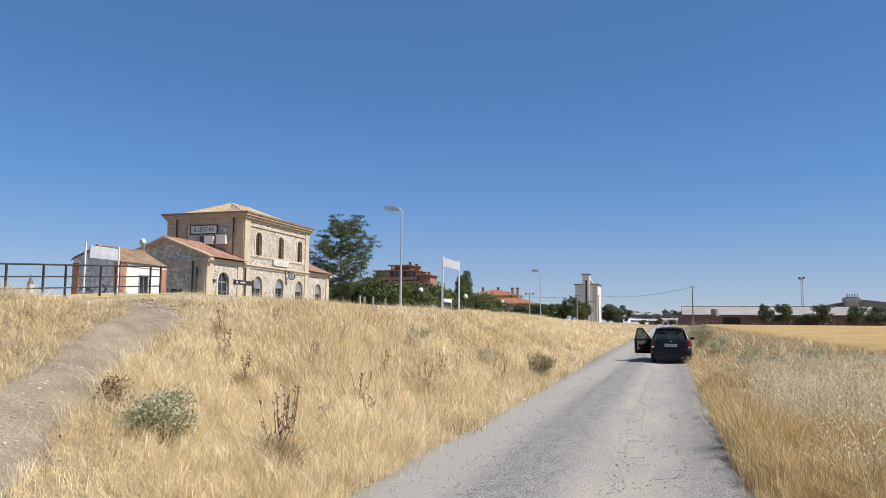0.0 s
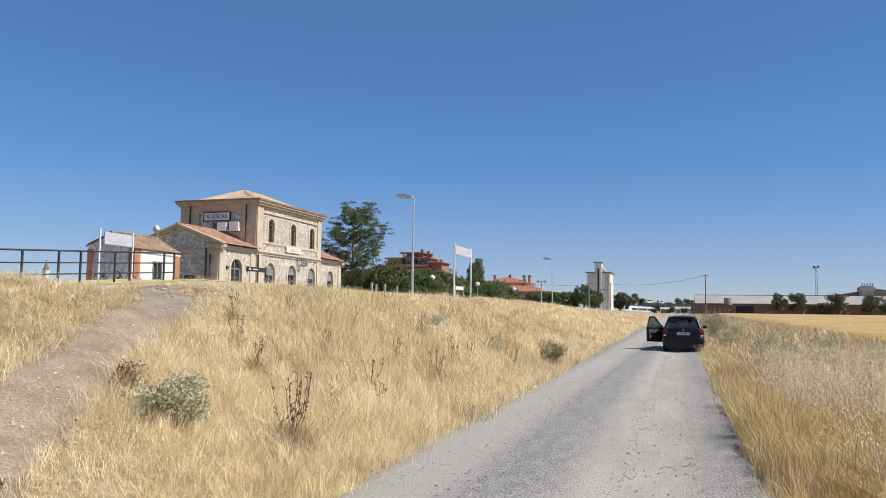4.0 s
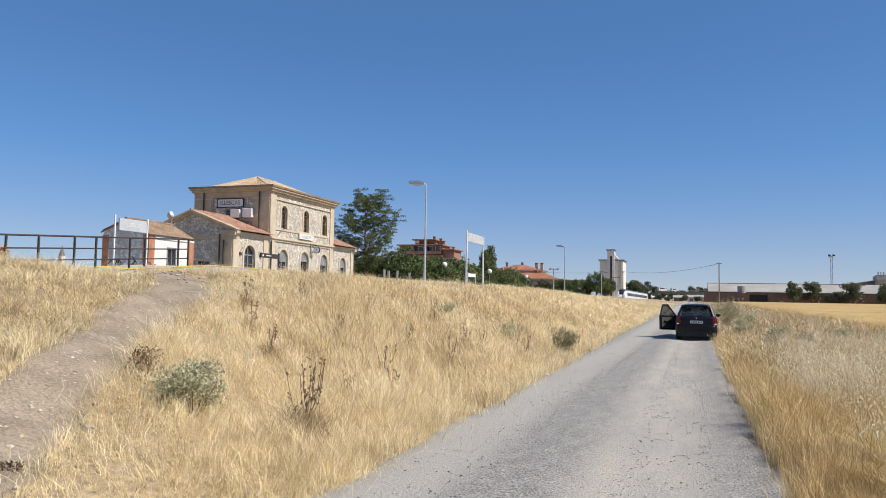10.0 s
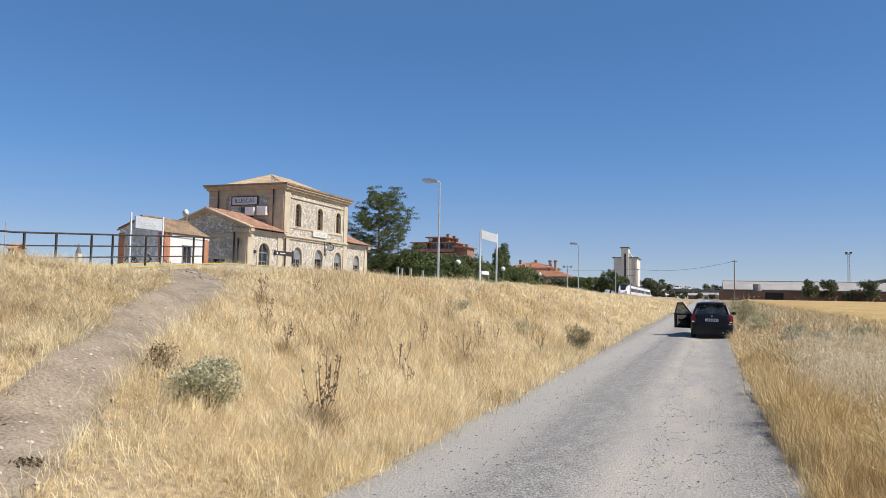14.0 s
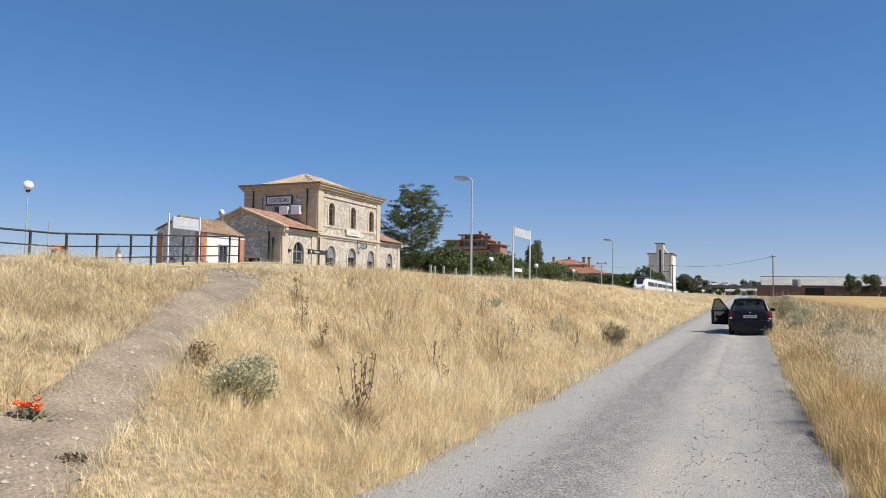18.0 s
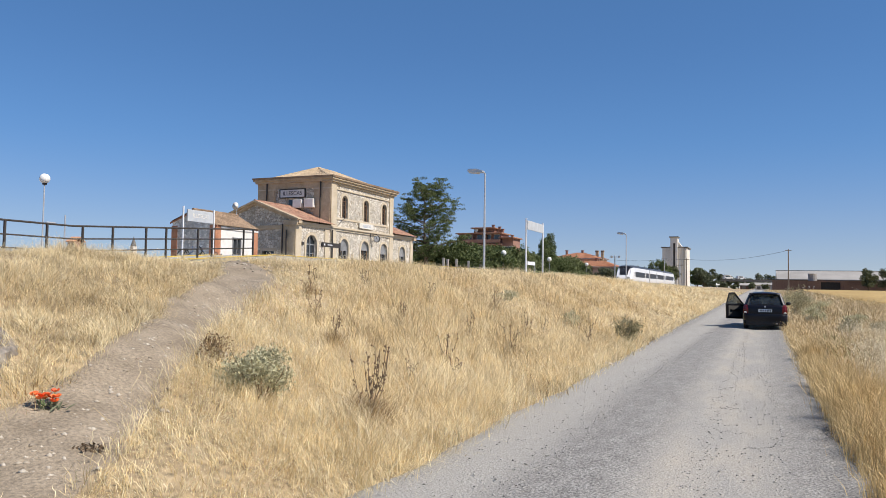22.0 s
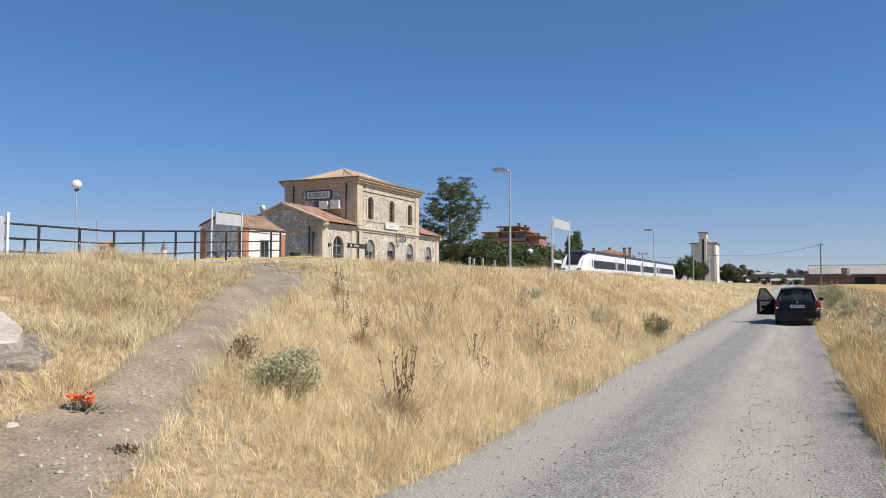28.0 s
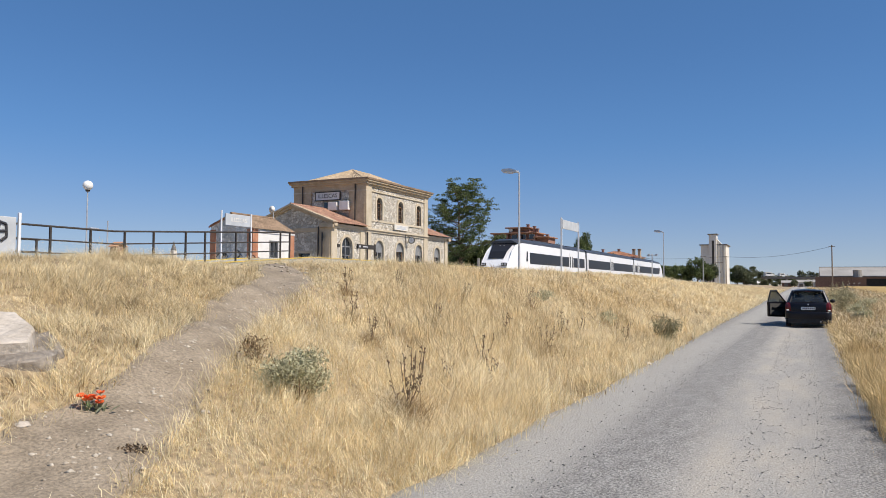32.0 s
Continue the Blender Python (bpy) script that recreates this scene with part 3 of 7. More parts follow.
def arch_wall(bm, s0, s1, z0, z1, openings, put, thick=0.4, n=10):
    """A wall along s with arched openings (centre, width, sill, crown); put(s, d, z) gives the place."""

    def slab(points):
        a = [bm.verts.new(put(s, 0, z)) for s, z in points]
        b = [bm.verts.new(put(s, thick, z)) for s, z in points]
        m = len(points)
        bm.faces.new(a)
        bm.faces.new(b[::-1])
        for k in range(m):
            bm.faces.new((a[k], b[k], b[(k + 1) % m], a[(k + 1) % m]))

    at = s0
    for c, w, sill, crown in sorted(openings):
        l, r = c - w / 2, c + w / 2
        if l > at:
            slab([(at, z0), (l, z0), (l, z1), (at, z1)])
        if sill > z0:
            slab([(l, z0), (r, z0), (r, sill), (l, sill)])
        spring = crown - w / 2
        arc = [(c - w / 2 * math.cos(k * math.pi / n), spring + w / 2 * math.sin(k * math.pi / n)) for k in range(n + 1)]
        for p, q in zip(arc, arc[1:]):
            slab([p, q, (q[0], z1), (p[0], z1)])
        at = r
    if at < s1:
        slab([(at, z0), (s1, z0), (s1, z1), (at, z1)])
    bmesh.ops.remove_doubles(bm, verts=bm.verts[:], dist=0.001)
    bmesh.ops.recalc_face_normals(bm, faces=bm.faces[:])
    return bm


def arch_ring(bm, c, w, sill, crown, put, out=0.06, wide=0.22, n=12):
    """A proud surround round an arched opening."""
    spring = crown - w / 2
    inner = [(c - w / 2, sill)] + [(c - w / 2 * math.cos(k * math.pi / n), spring + w / 2 * math.sin(k * math.pi / n)) for k in range(n + 1)] + [(c + w / 2, sill)]
    R = w / 2 + wide
    outer = [(c - R, sill)] + [(c - R * math.cos(k * math.pi / n), spring + R * math.sin(k * math.pi / n)) for k in range(n + 1)] + [(c + R, sill)]
    for k in range(len(inner) - 1):
        ps = [inner[k], inner[k + 1], outer[k + 1], outer[k]]
        a = [bm.verts.new(put(s, -out, z)) for s, z in ps]
        b = [bm.verts.new(put(s, 0.02, z)) for s, z in ps]
        bm.faces.new(a)
        for i in range(4):
            bm.faces.new((a[i], b[i], b[(i + 1) % 4], a[(i + 1) % 4]))
    bmesh.ops.recalc_face_normals(bm, faces=bm.faces[:])
    return bm


def arch_pane(bm, c, w, sill, crown, put, d, n=12):
    spring = crown - w / 2
    ps = [(c - w / 2, sill)] + [(c - w / 2 * math.cos(k * math.pi / n), spring + w / 2 * math.sin(k * math.pi / n)) for k in range(n + 1)] + [(c + w / 2, sill)]
    bm.faces.new([bm.verts.new(put(s, d, z)) for s, z in ps])
    return bm


def arched_window(name, root, c, w, sill, crown, put, frame_mat, barred, shutter=0.0):
    win = part(name, arch_ring(B(), c, w, sill, crown, put), M_BUFF2, root, "buff stone surround")
    part("pane", arch_pane(B(), c, w, sill, crown, put, 0.24), M_PANE, win, "dark glass pane")
    fr = B()

    def bar(s0, s1, z0, z1, d0=0.16, d1=0.22):
        a = [put(s, d, z) for d in (d0, d1) for s, z in ((s0, z0), (s1, z0), (s1, z1), (s0, z1))]
        vs = [fr.verts.new(p) for p in a]
        for f in ((0, 1, 2, 3), (7, 6, 5, 4), (0, 4, 5, 1), (1, 5, 6, 2), (2, 6, 7, 3), (3, 7, 4, 0)):
            fr.faces.new([vs[i] for i in f])

    bar(c - w / 2, c - w / 2 + 0.09, sill, crown - w / 2)
    bar(c + w / 2 - 0.09, c + w / 2, sill, crown - w / 2)
    bar(c - 0.04, c + 0.04, sill, crown - 0.03)
    bar(c - w / 2, c + w / 2, crown - w / 2 - 0.05, crown - w / 2 + 0.05)
    for k in range(1, barred):
        z = sill + (crown - w / 2 - sill) * k / barred
        bar(c - w / 2, c + w / 2, z - 0.025, z + 0.025)
    bmesh.ops.recalc_face_normals(fr, faces=fr.faces[:])
    part("frame", fr, frame_mat, win)
    if shutter:
        part("fanlight_board", arch_pane(B(), c, w * 0.98, shutter, crown - 0.02, put, 0.13), M_SHUTTER, win, "pale grey fanlight board")
    return win


FX, Y0, Y1, YN, YF = -35.0, 55.5, 67.35, 50.2, 72.1
XB = -42.8
BASE, BELT, TOP = 2.4, 6.1, 10.3


def on_front(s, d, z):
    return Vector((FX - d, s, z))


def roof_plane(name, root, pts, material, thick=0.12, label=""):
    """A roof slope with rolled courses: ridged sheet between the given four corners (eave a, eave b, top b, top a)."""
    a, b, c, d = [Vector(p) for p in pts]
    n = max(6, int((b - a).length / 0.26))
    m = max(3, int((d - a).length / 0.4))
    up = (b - a).cross(d - a).normalized()
    if up.z < 0:
        up = -up
    v, f = [], []
    for j in range(m + 1):
        t = j / m
        for i in range(n * 4 + 1):
            s = i / (n * 4)
            p = a.lerp(b, s).lerp(d.lerp(c, s), t)
            lift = 0.05 * abs(math.sin(math.pi * i / 4)) + 0.012 * random.random()
            v.append(p + up * (lift + 0.03 * ((j + 0.5) % 1)))
    k = n * 4 + 1
    for j in range(m):
        for i in range(n * 4):
            f.append((j * k + i, j * k + i + 1, (j + 1) * k + i + 1, (j + 1) * k + i))
    return raw(name, v, f, material, root, label)


def cornice(bm, x0, x1, y0, y1, z, steps):
    """Stepped moulding round a block: steps of (bottom, top, overhang)."""
    for lo, hi, o in steps:
        box(bm, x0 - o, x1 + o, y0 - o, y1 + o, z + lo, z + hi)
    return bm


def text_mesh(body, size, material, place, parent, name="lettering"):
    cu = bpy.data.curves.new(name, "FONT")
    cu.body, cu.size, cu.align_x, cu.align_y, cu.extrude = body, size, "CENTER", "CENTER", 0.004
    tmp = bpy.data.objects.new("tmp", cu)
    scene.collection.objects.link(tmp)
    me = bpy.data.meshes.new_from_object(tmp.evaluated_get(bpy.context.evaluated_depsgraph_get()))
    bpy.data.objects.remove(tmp)
    me.materials.clear()
    me.materials.append(material)
    ob = new(name, me)
    ob.matrix_basis = place
    ob.parent = parent
    return ob


def station():
    root = thing("station_building", "two-storey pale rubble stone station house with buff brick trim", "station")
    ground = [(57.86, 1.45, BASE, 5.45), (61.66, 1.5, BASE, 5.45), (65.5, 1.5, BASE, 5.42)]
    upper = [(57.8, 1.0, 7.35, 9.4), (61.75, 1.0, 7.35, 9.4), (65.45, 1.0, 7.35, 9.4)]
    part("wall", arch_wall(B(), Y0, Y1, BASE, BELT, ground, on_front), M_STONE, root)
    part("wall", arch_wall(B(), Y0, Y1, BELT + 0.36, TOP, upper, on_front), M_STONE, root)
    part("wall", arch_wall(B(), YN, Y0, BASE, BELT, [(52.55, 1.6, BASE, 5.45)], on_front), M_STONE, root)
    part("wall", arch_wall(B(), Y1, YF, BASE, BELT, [(69.65, 1.4, BASE, 5.35)], on_front), M_STONE, root)
    # side walls of main block and wing
    b = B()
    box(b, XB, FX - 0.4, Y0, Y0 + 0.4, BASE, TOP)
    part("wall", b, M_STONE, root)
    b = B()
    box(b, XB, FX - 0.4, Y1 - 0.4, Y1, BASE, TOP)
    box(b, XB, XB + 0.4, Y0 + 0.4, Y1 - 0.4, BASE, TOP)
    box(b, XB, XB + 0.4, YN + 0.4, Y0, BASE, BELT)
    box(b, XB, XB + 0.4, Y1, YF, BASE, BELT)
    part("rear_wall", b, M_STONE, root)
    # gable ends of both wings
    mid, peak = -38.95, 7.7
    for y, face in ((YN, 1), (YF - 0.4, 0)):
        g = B()
        if face:
            for x0, x1, z0, z1 in ((XB, -38.25, BASE, BELT), (-37.05, FX - 0.4, BASE, BELT), (-38.25, -37.05, 4.0, BELT)):
                box(g, x0, x1, y, y + 0.4, z0, z1)
        else:
            box(g, XB, FX - 0.4, y, y + 0.4, BASE, BELT)
        prism(g, [(XB + 0.05, y, BELT), (FX - 0.05, y, BELT), (FX - 0.05, y, BELT + 0.3), (mid, y, peak + 0.3), (XB + 0.05, y, BELT + 0.3)], (0, 0.4, 0))
        part("gable_wall", g, M_STONE, root)
    # dark low window in the gable end
    w = B()
    for x0, x1, z0, z1 in ((-38.45, -36.85, 4.0, 4.22), (-38.45, -38.25, BASE, 4.0), (-37.05, -36.85, BASE, 4.0)):
        box(w, x0, x1, YN - 0.05, YN + 0.1, z0, z1)
    win = part("gable_window", w, M_BUFF2, root, "buff stone surround")
    w = B()
    box(w, -38.25, -37.05, YN + 0.25, YN + 0.28, BASE, 4.0)
    part("pane", w, M_PANE, win, "dark empty pane")
    w = B()
    box(w, -37.4, -37.08, YN + 0.1, YN + 0.24, BASE, 3.8)
    part("shutter", w, M_SHUTTER, win, "grey shutter leaf")
    # raking mouldings and returns of the gable
    for sgn, x_end in ((1, FX + 0.45), (-1, XB - 0.45)):
        b = B()
        for dz, out, th in ((0.0, 0.18, 0.22), (0.22, 0.36, 0.16)):
            foot, top = Vector((x_end, YN - out, BELT + 0.15 + dz)), Vector((mid, YN - out, peak + 0.18 + dz))
            prism(b, [foot, top, top + Vector((0, 0, th)), foot + Vector((0, 0, th))], (0, out + 0.3, 0))
        part("raking_cornice", b, M_BUFF, root, "buff brick raking moulding")
    b = B()
    box(b, XB - 0.1, FX + 0.1, YN - 0.1, YN - 0.003, BELT - 0.32, BELT + 0.02)
    part("string_course", b, M_BUFF, root)
    b = B()
    for lo, hi, o in ((0.0, 0.2, 0.1), (0.2, 0.36, 0.22)):
        box(b, FX, FX + o, YN - 0.1, YF + 0.1, BELT + lo, BELT + hi)
    box(b, FX - 0.4, FX - 0.001, YN, YF, BELT, BELT + 0.36)
    part("string_course", b, M_BUFF2, root, "buff stone band between the storeys")
    for yc in (YN - 0.3, YF - 0.3):
        b = B()
        box(b, FX - 1.0, FX + 0.36, yc, yc + 0.6, BELT + 0.024, BELT + 0.4)
        part("cornice_return", b, M_BUFF, root)
    for z, o in ((TOP - 0.5, 0.1),):
        b = B()
        box(b, FX - 1.8, FX + o, Y0 - o - 0.04, Y0 - 0.004, z, z + 0.1)
        box(b, XB - o, XB + 1.95, Y0 - o - 0.04, Y0 - 0.004, z, z + 0.1)
        box(b, FX + 0.002, FX + o, Y0, Y1, z, z + 0.1)
        part("moulding", b, M_BUFF2, root, "thin projecting buff moulding")
    b = B()
    box(b, FX, FX + 0.06, Y0 + 0.9, Y1 - 0.9, 7.12, 7.3)
    part("sill_band", b, M_BUFF2, root)
    # pilasters
    for y0, y1, z1 in ((Y0 - 0.02, Y0 + 0.85, TOP), (Y1 - 0.75, Y1 + 0.02, TOP), (YN - 0.02, YN + 0.75, BELT), (Y0 - 0.95, Y0 - 0.3, BELT), (YF - 0.6, YF + 0.02, BELT)):
        b = B()
        box(b, FX, FX + 0.09, y0, y1, BASE, z1 if z1 == BELT else BELT)
        if z1 == TOP:
            box(b, FX, FX + 0.09, y0, y1, BELT + 0.36, TOP)
        part("pilaster", b, M_BUFF2, root)
    for x0, x1, y, z0, z1 in ((FX - 1.75, FX + 0.09, Y0, BELT + 0.3, TOP), (XB - 0.09, XB + 1.9, Y0, BELT, TOP), (FX - 1.35, FX + 0.09, YN, BASE, BELT - 0.32), (XB - 0.09, XB + 0.8, YN, BASE, BELT - 0.32)):
        b = B()
        box(b, x0, x1, y - 0.1, y - 0.003, z0, z1)
        box(b, x0 + 0.12, x1 - 0.12, y - 0.14, y - 0.1, z0 + 0.1, z1 - 0.5)
        part("pilaster", b, M_BUFF, root, "buff brick corner pilaster")
    b = B()
    box(b, XB, FX, Y0 - 0.08, Y0 - 0.003, TOP - 0.38, TOP)
    part("frieze", b, M_BUFF, root)
    # main cornice and roof
    b = B()
    cornice(b, XB, FX, Y0, Y1, TOP, ((-0.06, 0.14, 0.12), (0.14, 0.34, 0.28), (0.34, 0.5, 0.42)))
    part("cornice", b, M_BUFF, root, "stepped buff brick cornice")
    b = B()
    box(b, XB - 0.5, FX + 0.5, Y0 - 0.5, Y1 + 0.5, TOP + 0.5, TOP + 0.66)
    part("gutter", b, M_TILE3, root, "brown weathered eaves edge")
    z0, z1 = TOP + 0.62, 12.5
    e = -0.45
    A, Bc, C, D = (FX + e, Y0 - e, z0), (FX + e, Y1 + e, z0), (XB - e, Y1 + e, z0), (XB - e, Y0 - e, z0)
    r0, r1 = (-39.3, 59.9, z1), (-39.3, 63.0, z1)
    for pts in ((A, Bc, r1, r0), (D, A, r0, r0), (C, D, r0, r1), (Bc, C, r1, r1)):
        roof_plane("roof_slope", root, pts, M_TILE2, label="bleached clay tile roof slope")
    for p, q in ((A, r0), (D, r0), (r0, r1), (Bc, r1), (C, r1)):
        h = B()
        rod(h, p, q, 0.1, n=8)
        part("hip_tile", h, M_TILE2, root)
    # wing roofs
    for y0, y1, lab in ((YN - 0.35, Y0, 1), (Y1, YF + 0.35, 0)):
        roof_plane("wing_roof", root, ((FX + 0.5, y0, BELT + 0.4), (FX + 0.5, y1, BELT + 0.4), (mid, y1, peak + 0.5), (mid, y0, peak + 0.5)), M_TILE, label="red clay tile slope")
        roof_plane("wing_roof", root, ((XB - 0.5, y0, BELT + 0.4), (XB - 0.5, y1, BELT + 0.4), (mid, y1, peak + 0.5), (mid, y0, peak + 0.5)), M_TILE, label="red clay tile slope")
        h = B()
        rod(h, (mid, y0, peak + 0.52), (mid, y1, peak + 0.52), 0.1)
        part("ridge_tile", h, M_TILE, root)
    for c, w, s, k in upper:
        arched_window("upper_window", root, c, w, s, k, on_front, M_BROWNWOOD, 4)
    for c, w, s, k in ground[:1] + ground[2:]:
        arched_window("arched_door", root, c, w, s, k, on_front, M_SHUTTER, 3, shutter=4.35)
    arched_window("arched_door", root, 61.66, 1.5, BASE, 5.45, on_front, M_BROWNWOOD, 2, shutter=4.55)
    arched_window("arched_door", root, 52.55, 1.6, BASE, 5.45, on_front, M_SHUTTER, 3)
    arched_window("arched_door", root, 69.65, 1.4, BASE, 5.35, on_front, M_SHUTTER, 3, shutter=4.3)
    # downpipes
    for x, y, z0, z1 in ((FX - 1.15, YN - 0.2, BASE, BELT + 0.1), (FX - 0.75, YN - 0.2, BASE, BELT - 0.4), (FX - 1.0, Y0 - 0.22, BELT + 0.5, TOP + 0.3), (XB + 1.0, Y0 - 0.22, 8.0, TOP + 0.3), (FX + 0.2, Y0 + 0.05, BASE, BELT)):
        b = B()
        rod(b, (x, y, z0), (x, y, z1), 0.06)
        part("downpipe", b, M_DARKSTEEL, root, "dark metal downpipe")
    # attic boards below the name board
    for x0, x1, z0, z1 in ((-38.72, -37.8, 8.1, 8.85), (-37.5, -36.55, 8.1, 8.9)):
        b = B()
        box(b, x0, x1, Y0 - 0.55, Y0 - 0.12, z0, z1, 0.03)
        part("equipment_box", b, M_WHITE, root, "white wall-mounted box")
    b = B()
    box(b, -39.5, -39.05, Y0 - 0.03, Y0 - 0.01, 8.0, 8.9)
    part("vent_opening", b, M_PANE, root, "dark opening")
    # painted name board on the street side
    b = B()
    box(b, -40.35, -37.7, Y0 - 0.16, Y0 - 0.1, 9.1, 9.82, 0.01)
    board = part("name_board", b, M_WHITE, root, "white enamel name board with dark letters")
    fr = B()
    for x0, x1, z0, z1 in ((-40.4, -37.65, 9.8, 9.87), (-40.4, -37.65, 9.05, 9.12), (-40.42, -40.34, 9.05, 9.87), (-37.71, -37.63, 9.05, 9.87)):
        box(fr, x0, x1, Y0 - 0.19, Y0 - 0.09, z0, z1)
    part("frame", fr, M_DARKSTEEL, board)
    text_mesh("ILLESCAS", 0.52, M_INK, pose(-39.02, Y0 - 0.17, 9.46, 90, 0, 0), board)
    # white tiled name panel between the storeys
    b = B()
    box(b, FX + 0.1, FX + 0.2, 60.3, 63.0, 6.62, 7.12, 0.01)
    board = part("name_panel", b, M_GREYWALL, root, "white glazed name panel")
    text_mesh("ILLESCAS", 0.4, M_FADED, pose(FX + 0.205, 61.65, 6.86, 90, 0, 90), board)
    # clock on its bracket
    b = B()
    rod(b, (FX + 0.55, 63.0, 5.75), (FX + 0.55, 63.14, 5.75), 0.33, n=24)
    clock = part("clock", b, M_DARKSTEEL, root, "round station clock on a bracket")
    b = B()
    rod(b, (FX + 0.55, 62.985, 5.75), (FX + 0.55, 62.999, 5.75), 0.28, n=24)
    part("dial", b, M_SIGN, clock, "white dial")
    b = B()
    box(b, FX + 0.535, FX + 0.565, 62.965, 62.98, 5.75, 5.97)
    box(b, FX + 0.55, FX + 0.71, 62.965, 62.98, 5.735, 5.765)
    part("clock_hand", b, M_INK, clock)
    b = B()
    rod(b, (FX, 63.07, 6.1), (FX + 0.55, 63.07, 6.2), 0.03)
    rod(b, (FX, 63.07, 5.4), (FX + 0.2, 63.07, 5.6), 0.03)
    rod(b, (FX + 0.1, 62.6, 6.25), (FX + 0.3, 62.4, 4.9), 0.04)
    part("bracket", b, M_DARKSTEEL, clock)
    # small lamp boxes by the wing arch
    for y in (51.15, 54.15):
        b = B()
        box(b, FX, FX + 0.16, y - 0.14, y + 0.14, 4.55, 4.8, 0.03)
        part("wall_lamp", b, M_DARKSTEEL, root)
    # loose cable
    pts = [(FX + 0.12, 56.5 + 0.12 * k, 6.5 + 0.9 * math.sin(k / 14 * 1.6)) for k in range(15)]
    b = B()
    for p, q in zip(pts, pts[1:]):
        rod(b, p, q, 0.02, n=5)
    part("cable", b, M_DARKSTEEL, root)


station()


def white_house():
    """Low annexe with a rendered gable and white side wall."""
    x0, x1, y0, y1, base, eave, peak = -36.4, -32.75, 38.0, 42.4, 2.3, 5.1, 6.02
    far_eave = 5.38
    mid = (x0 + x1) / 2
    root = thing("annexe", "low white annexe with brick corners and a clay tile roof", "house")
    g = B()
    prism(g, [(x0, y0, base), (x1, y0, base), (x1, y0, eave), (mid, y0, peak), (x0, y0, far_eave)], (0, 0.3, 0))
    part("gable_wall", g, M_GABLE, root, "whitewashed stone gable with old scrawls")
    g = B()
    prism(g, [(x0, y1 - 0.3, base), (x1, y1 - 0.3, base), (x1, y1 - 0.3, eave), (mid, y1 - 0.3, peak), (x0, y1 - 0.3, far_eave)], (0, 0.3, 0))
    part("gable_wall", g, M_GREYWALL, root)
    b = B()
    for a, c, z0, z1 in ((y0 + 0.3, 39.75, base, eave), (40.6, y1 - 0.3, base, eave), (39.75, 40.6, base, 3.2), (39.75, 40.6, 4.35, eave)):
        box(b, x1 - 0.3, x1, a, c, z0, z1)
    part("side_wall", b, M_WHITE, root)
    b = B()
    box(b, x0, x0 + 0.3, y0 + 0.3, y1 - 0.3, base, eave)
    part("side_wall", b, M_WHITE, root)
    b = B()
    box(b, x1 - 0.2, x1 - 0.15, 39.75, 40.6, 3.2, 4.35)
    w = part("window", b, M_PANE, root, "dark square window")
    b = B()
    for a, c, z0, z1 in ((39.7, 39.8, 3.15, 4.4), (40.55, 40.65, 3.15, 4.4), (39.7, 40.65, 4.3, 4.4), (39.7, 40.65, 3.15, 3.25), (40.14, 40.2, 3.2, 4.35)):
        box(b, x1 - 0.15, x1 + 0.02, a, c, z0, z1)
    part("window_frame", b, M_SHUTTER, w)
    for x, y in ((x1, y0), (x0, y0), (x1, y1 - 0.52)):
        b = B()
        box(b, x - (0.45 if x == x1 else 0.04), x + (0.04 if x == x1 else 0.45), y - 0.04, y + 0.5, base, eave)
        part("quoin", b, M_REDBRICK, root, "red brick corner pier")
    b = B()
    box(b, x1, x1 + 0.06, y0 + 0.6, y1, eave - 0.22, eave - 0.08)
    part("eaves_band", b, M_WHITE, root)
    for xe, ez in ((x1 + 0.15, eave), (x0 - 0.15, far_eave)):
        roof_plane("roof_slope", root, ((xe, y0 - 0.12, ez - 0.03), (xe, y1, ez - 0.03), (mid, y1, peak + 0.1), (mid, y0 - 0.12, peak + 0.1)), M_TILE3, label="bleached clay tile slope")
    b = B()
    rod(b, (mid, y0 - 0.12, peak + 0.14), (mid, y1, peak + 0.14), 0.1)
    part("ridge_tile", b, M_TILE3, root)
    for k in (-1, 1):
        b = B()
        ez = eave if k > 0 else far_eave
        prism(b, [(mid, y0 - 0.06, peak - 0.02), (mid + k * 2.0, y0 - 0.06, ez - 0.14), (mid + k * 2.0, y0 - 0.06, ez - 0.04), (mid, y0 - 0.06, peak + 0.09)], (0, 0.05, 0))
        part("barge_course", b, M_REDBRICK, root)
    # faded spray scrawl low on the gable, as plain strokes
    rnd = random.Random(5)
    for k in range(9):
        b = B()
        x = x0 + 0.5 + k * 0.38
        p = Vector((x, y0 - 0.012, 2.9 + rnd.random() * 0.5))
        for j in range(4):
            q = p + Vector((rnd.uniform(-0.25, 0.35), 0, rnd.uniform(-0.35, 0.35)))
            q.z = min(max(q.z, 2.5), 3.7)
            rod(b, p, q, 0.03, n=4)
            p = q
        part("spray_stroke", b, M_FADED if k % 2 else M_SPRAY, root)


white_house()

# ---------------------------------------------------------------- train


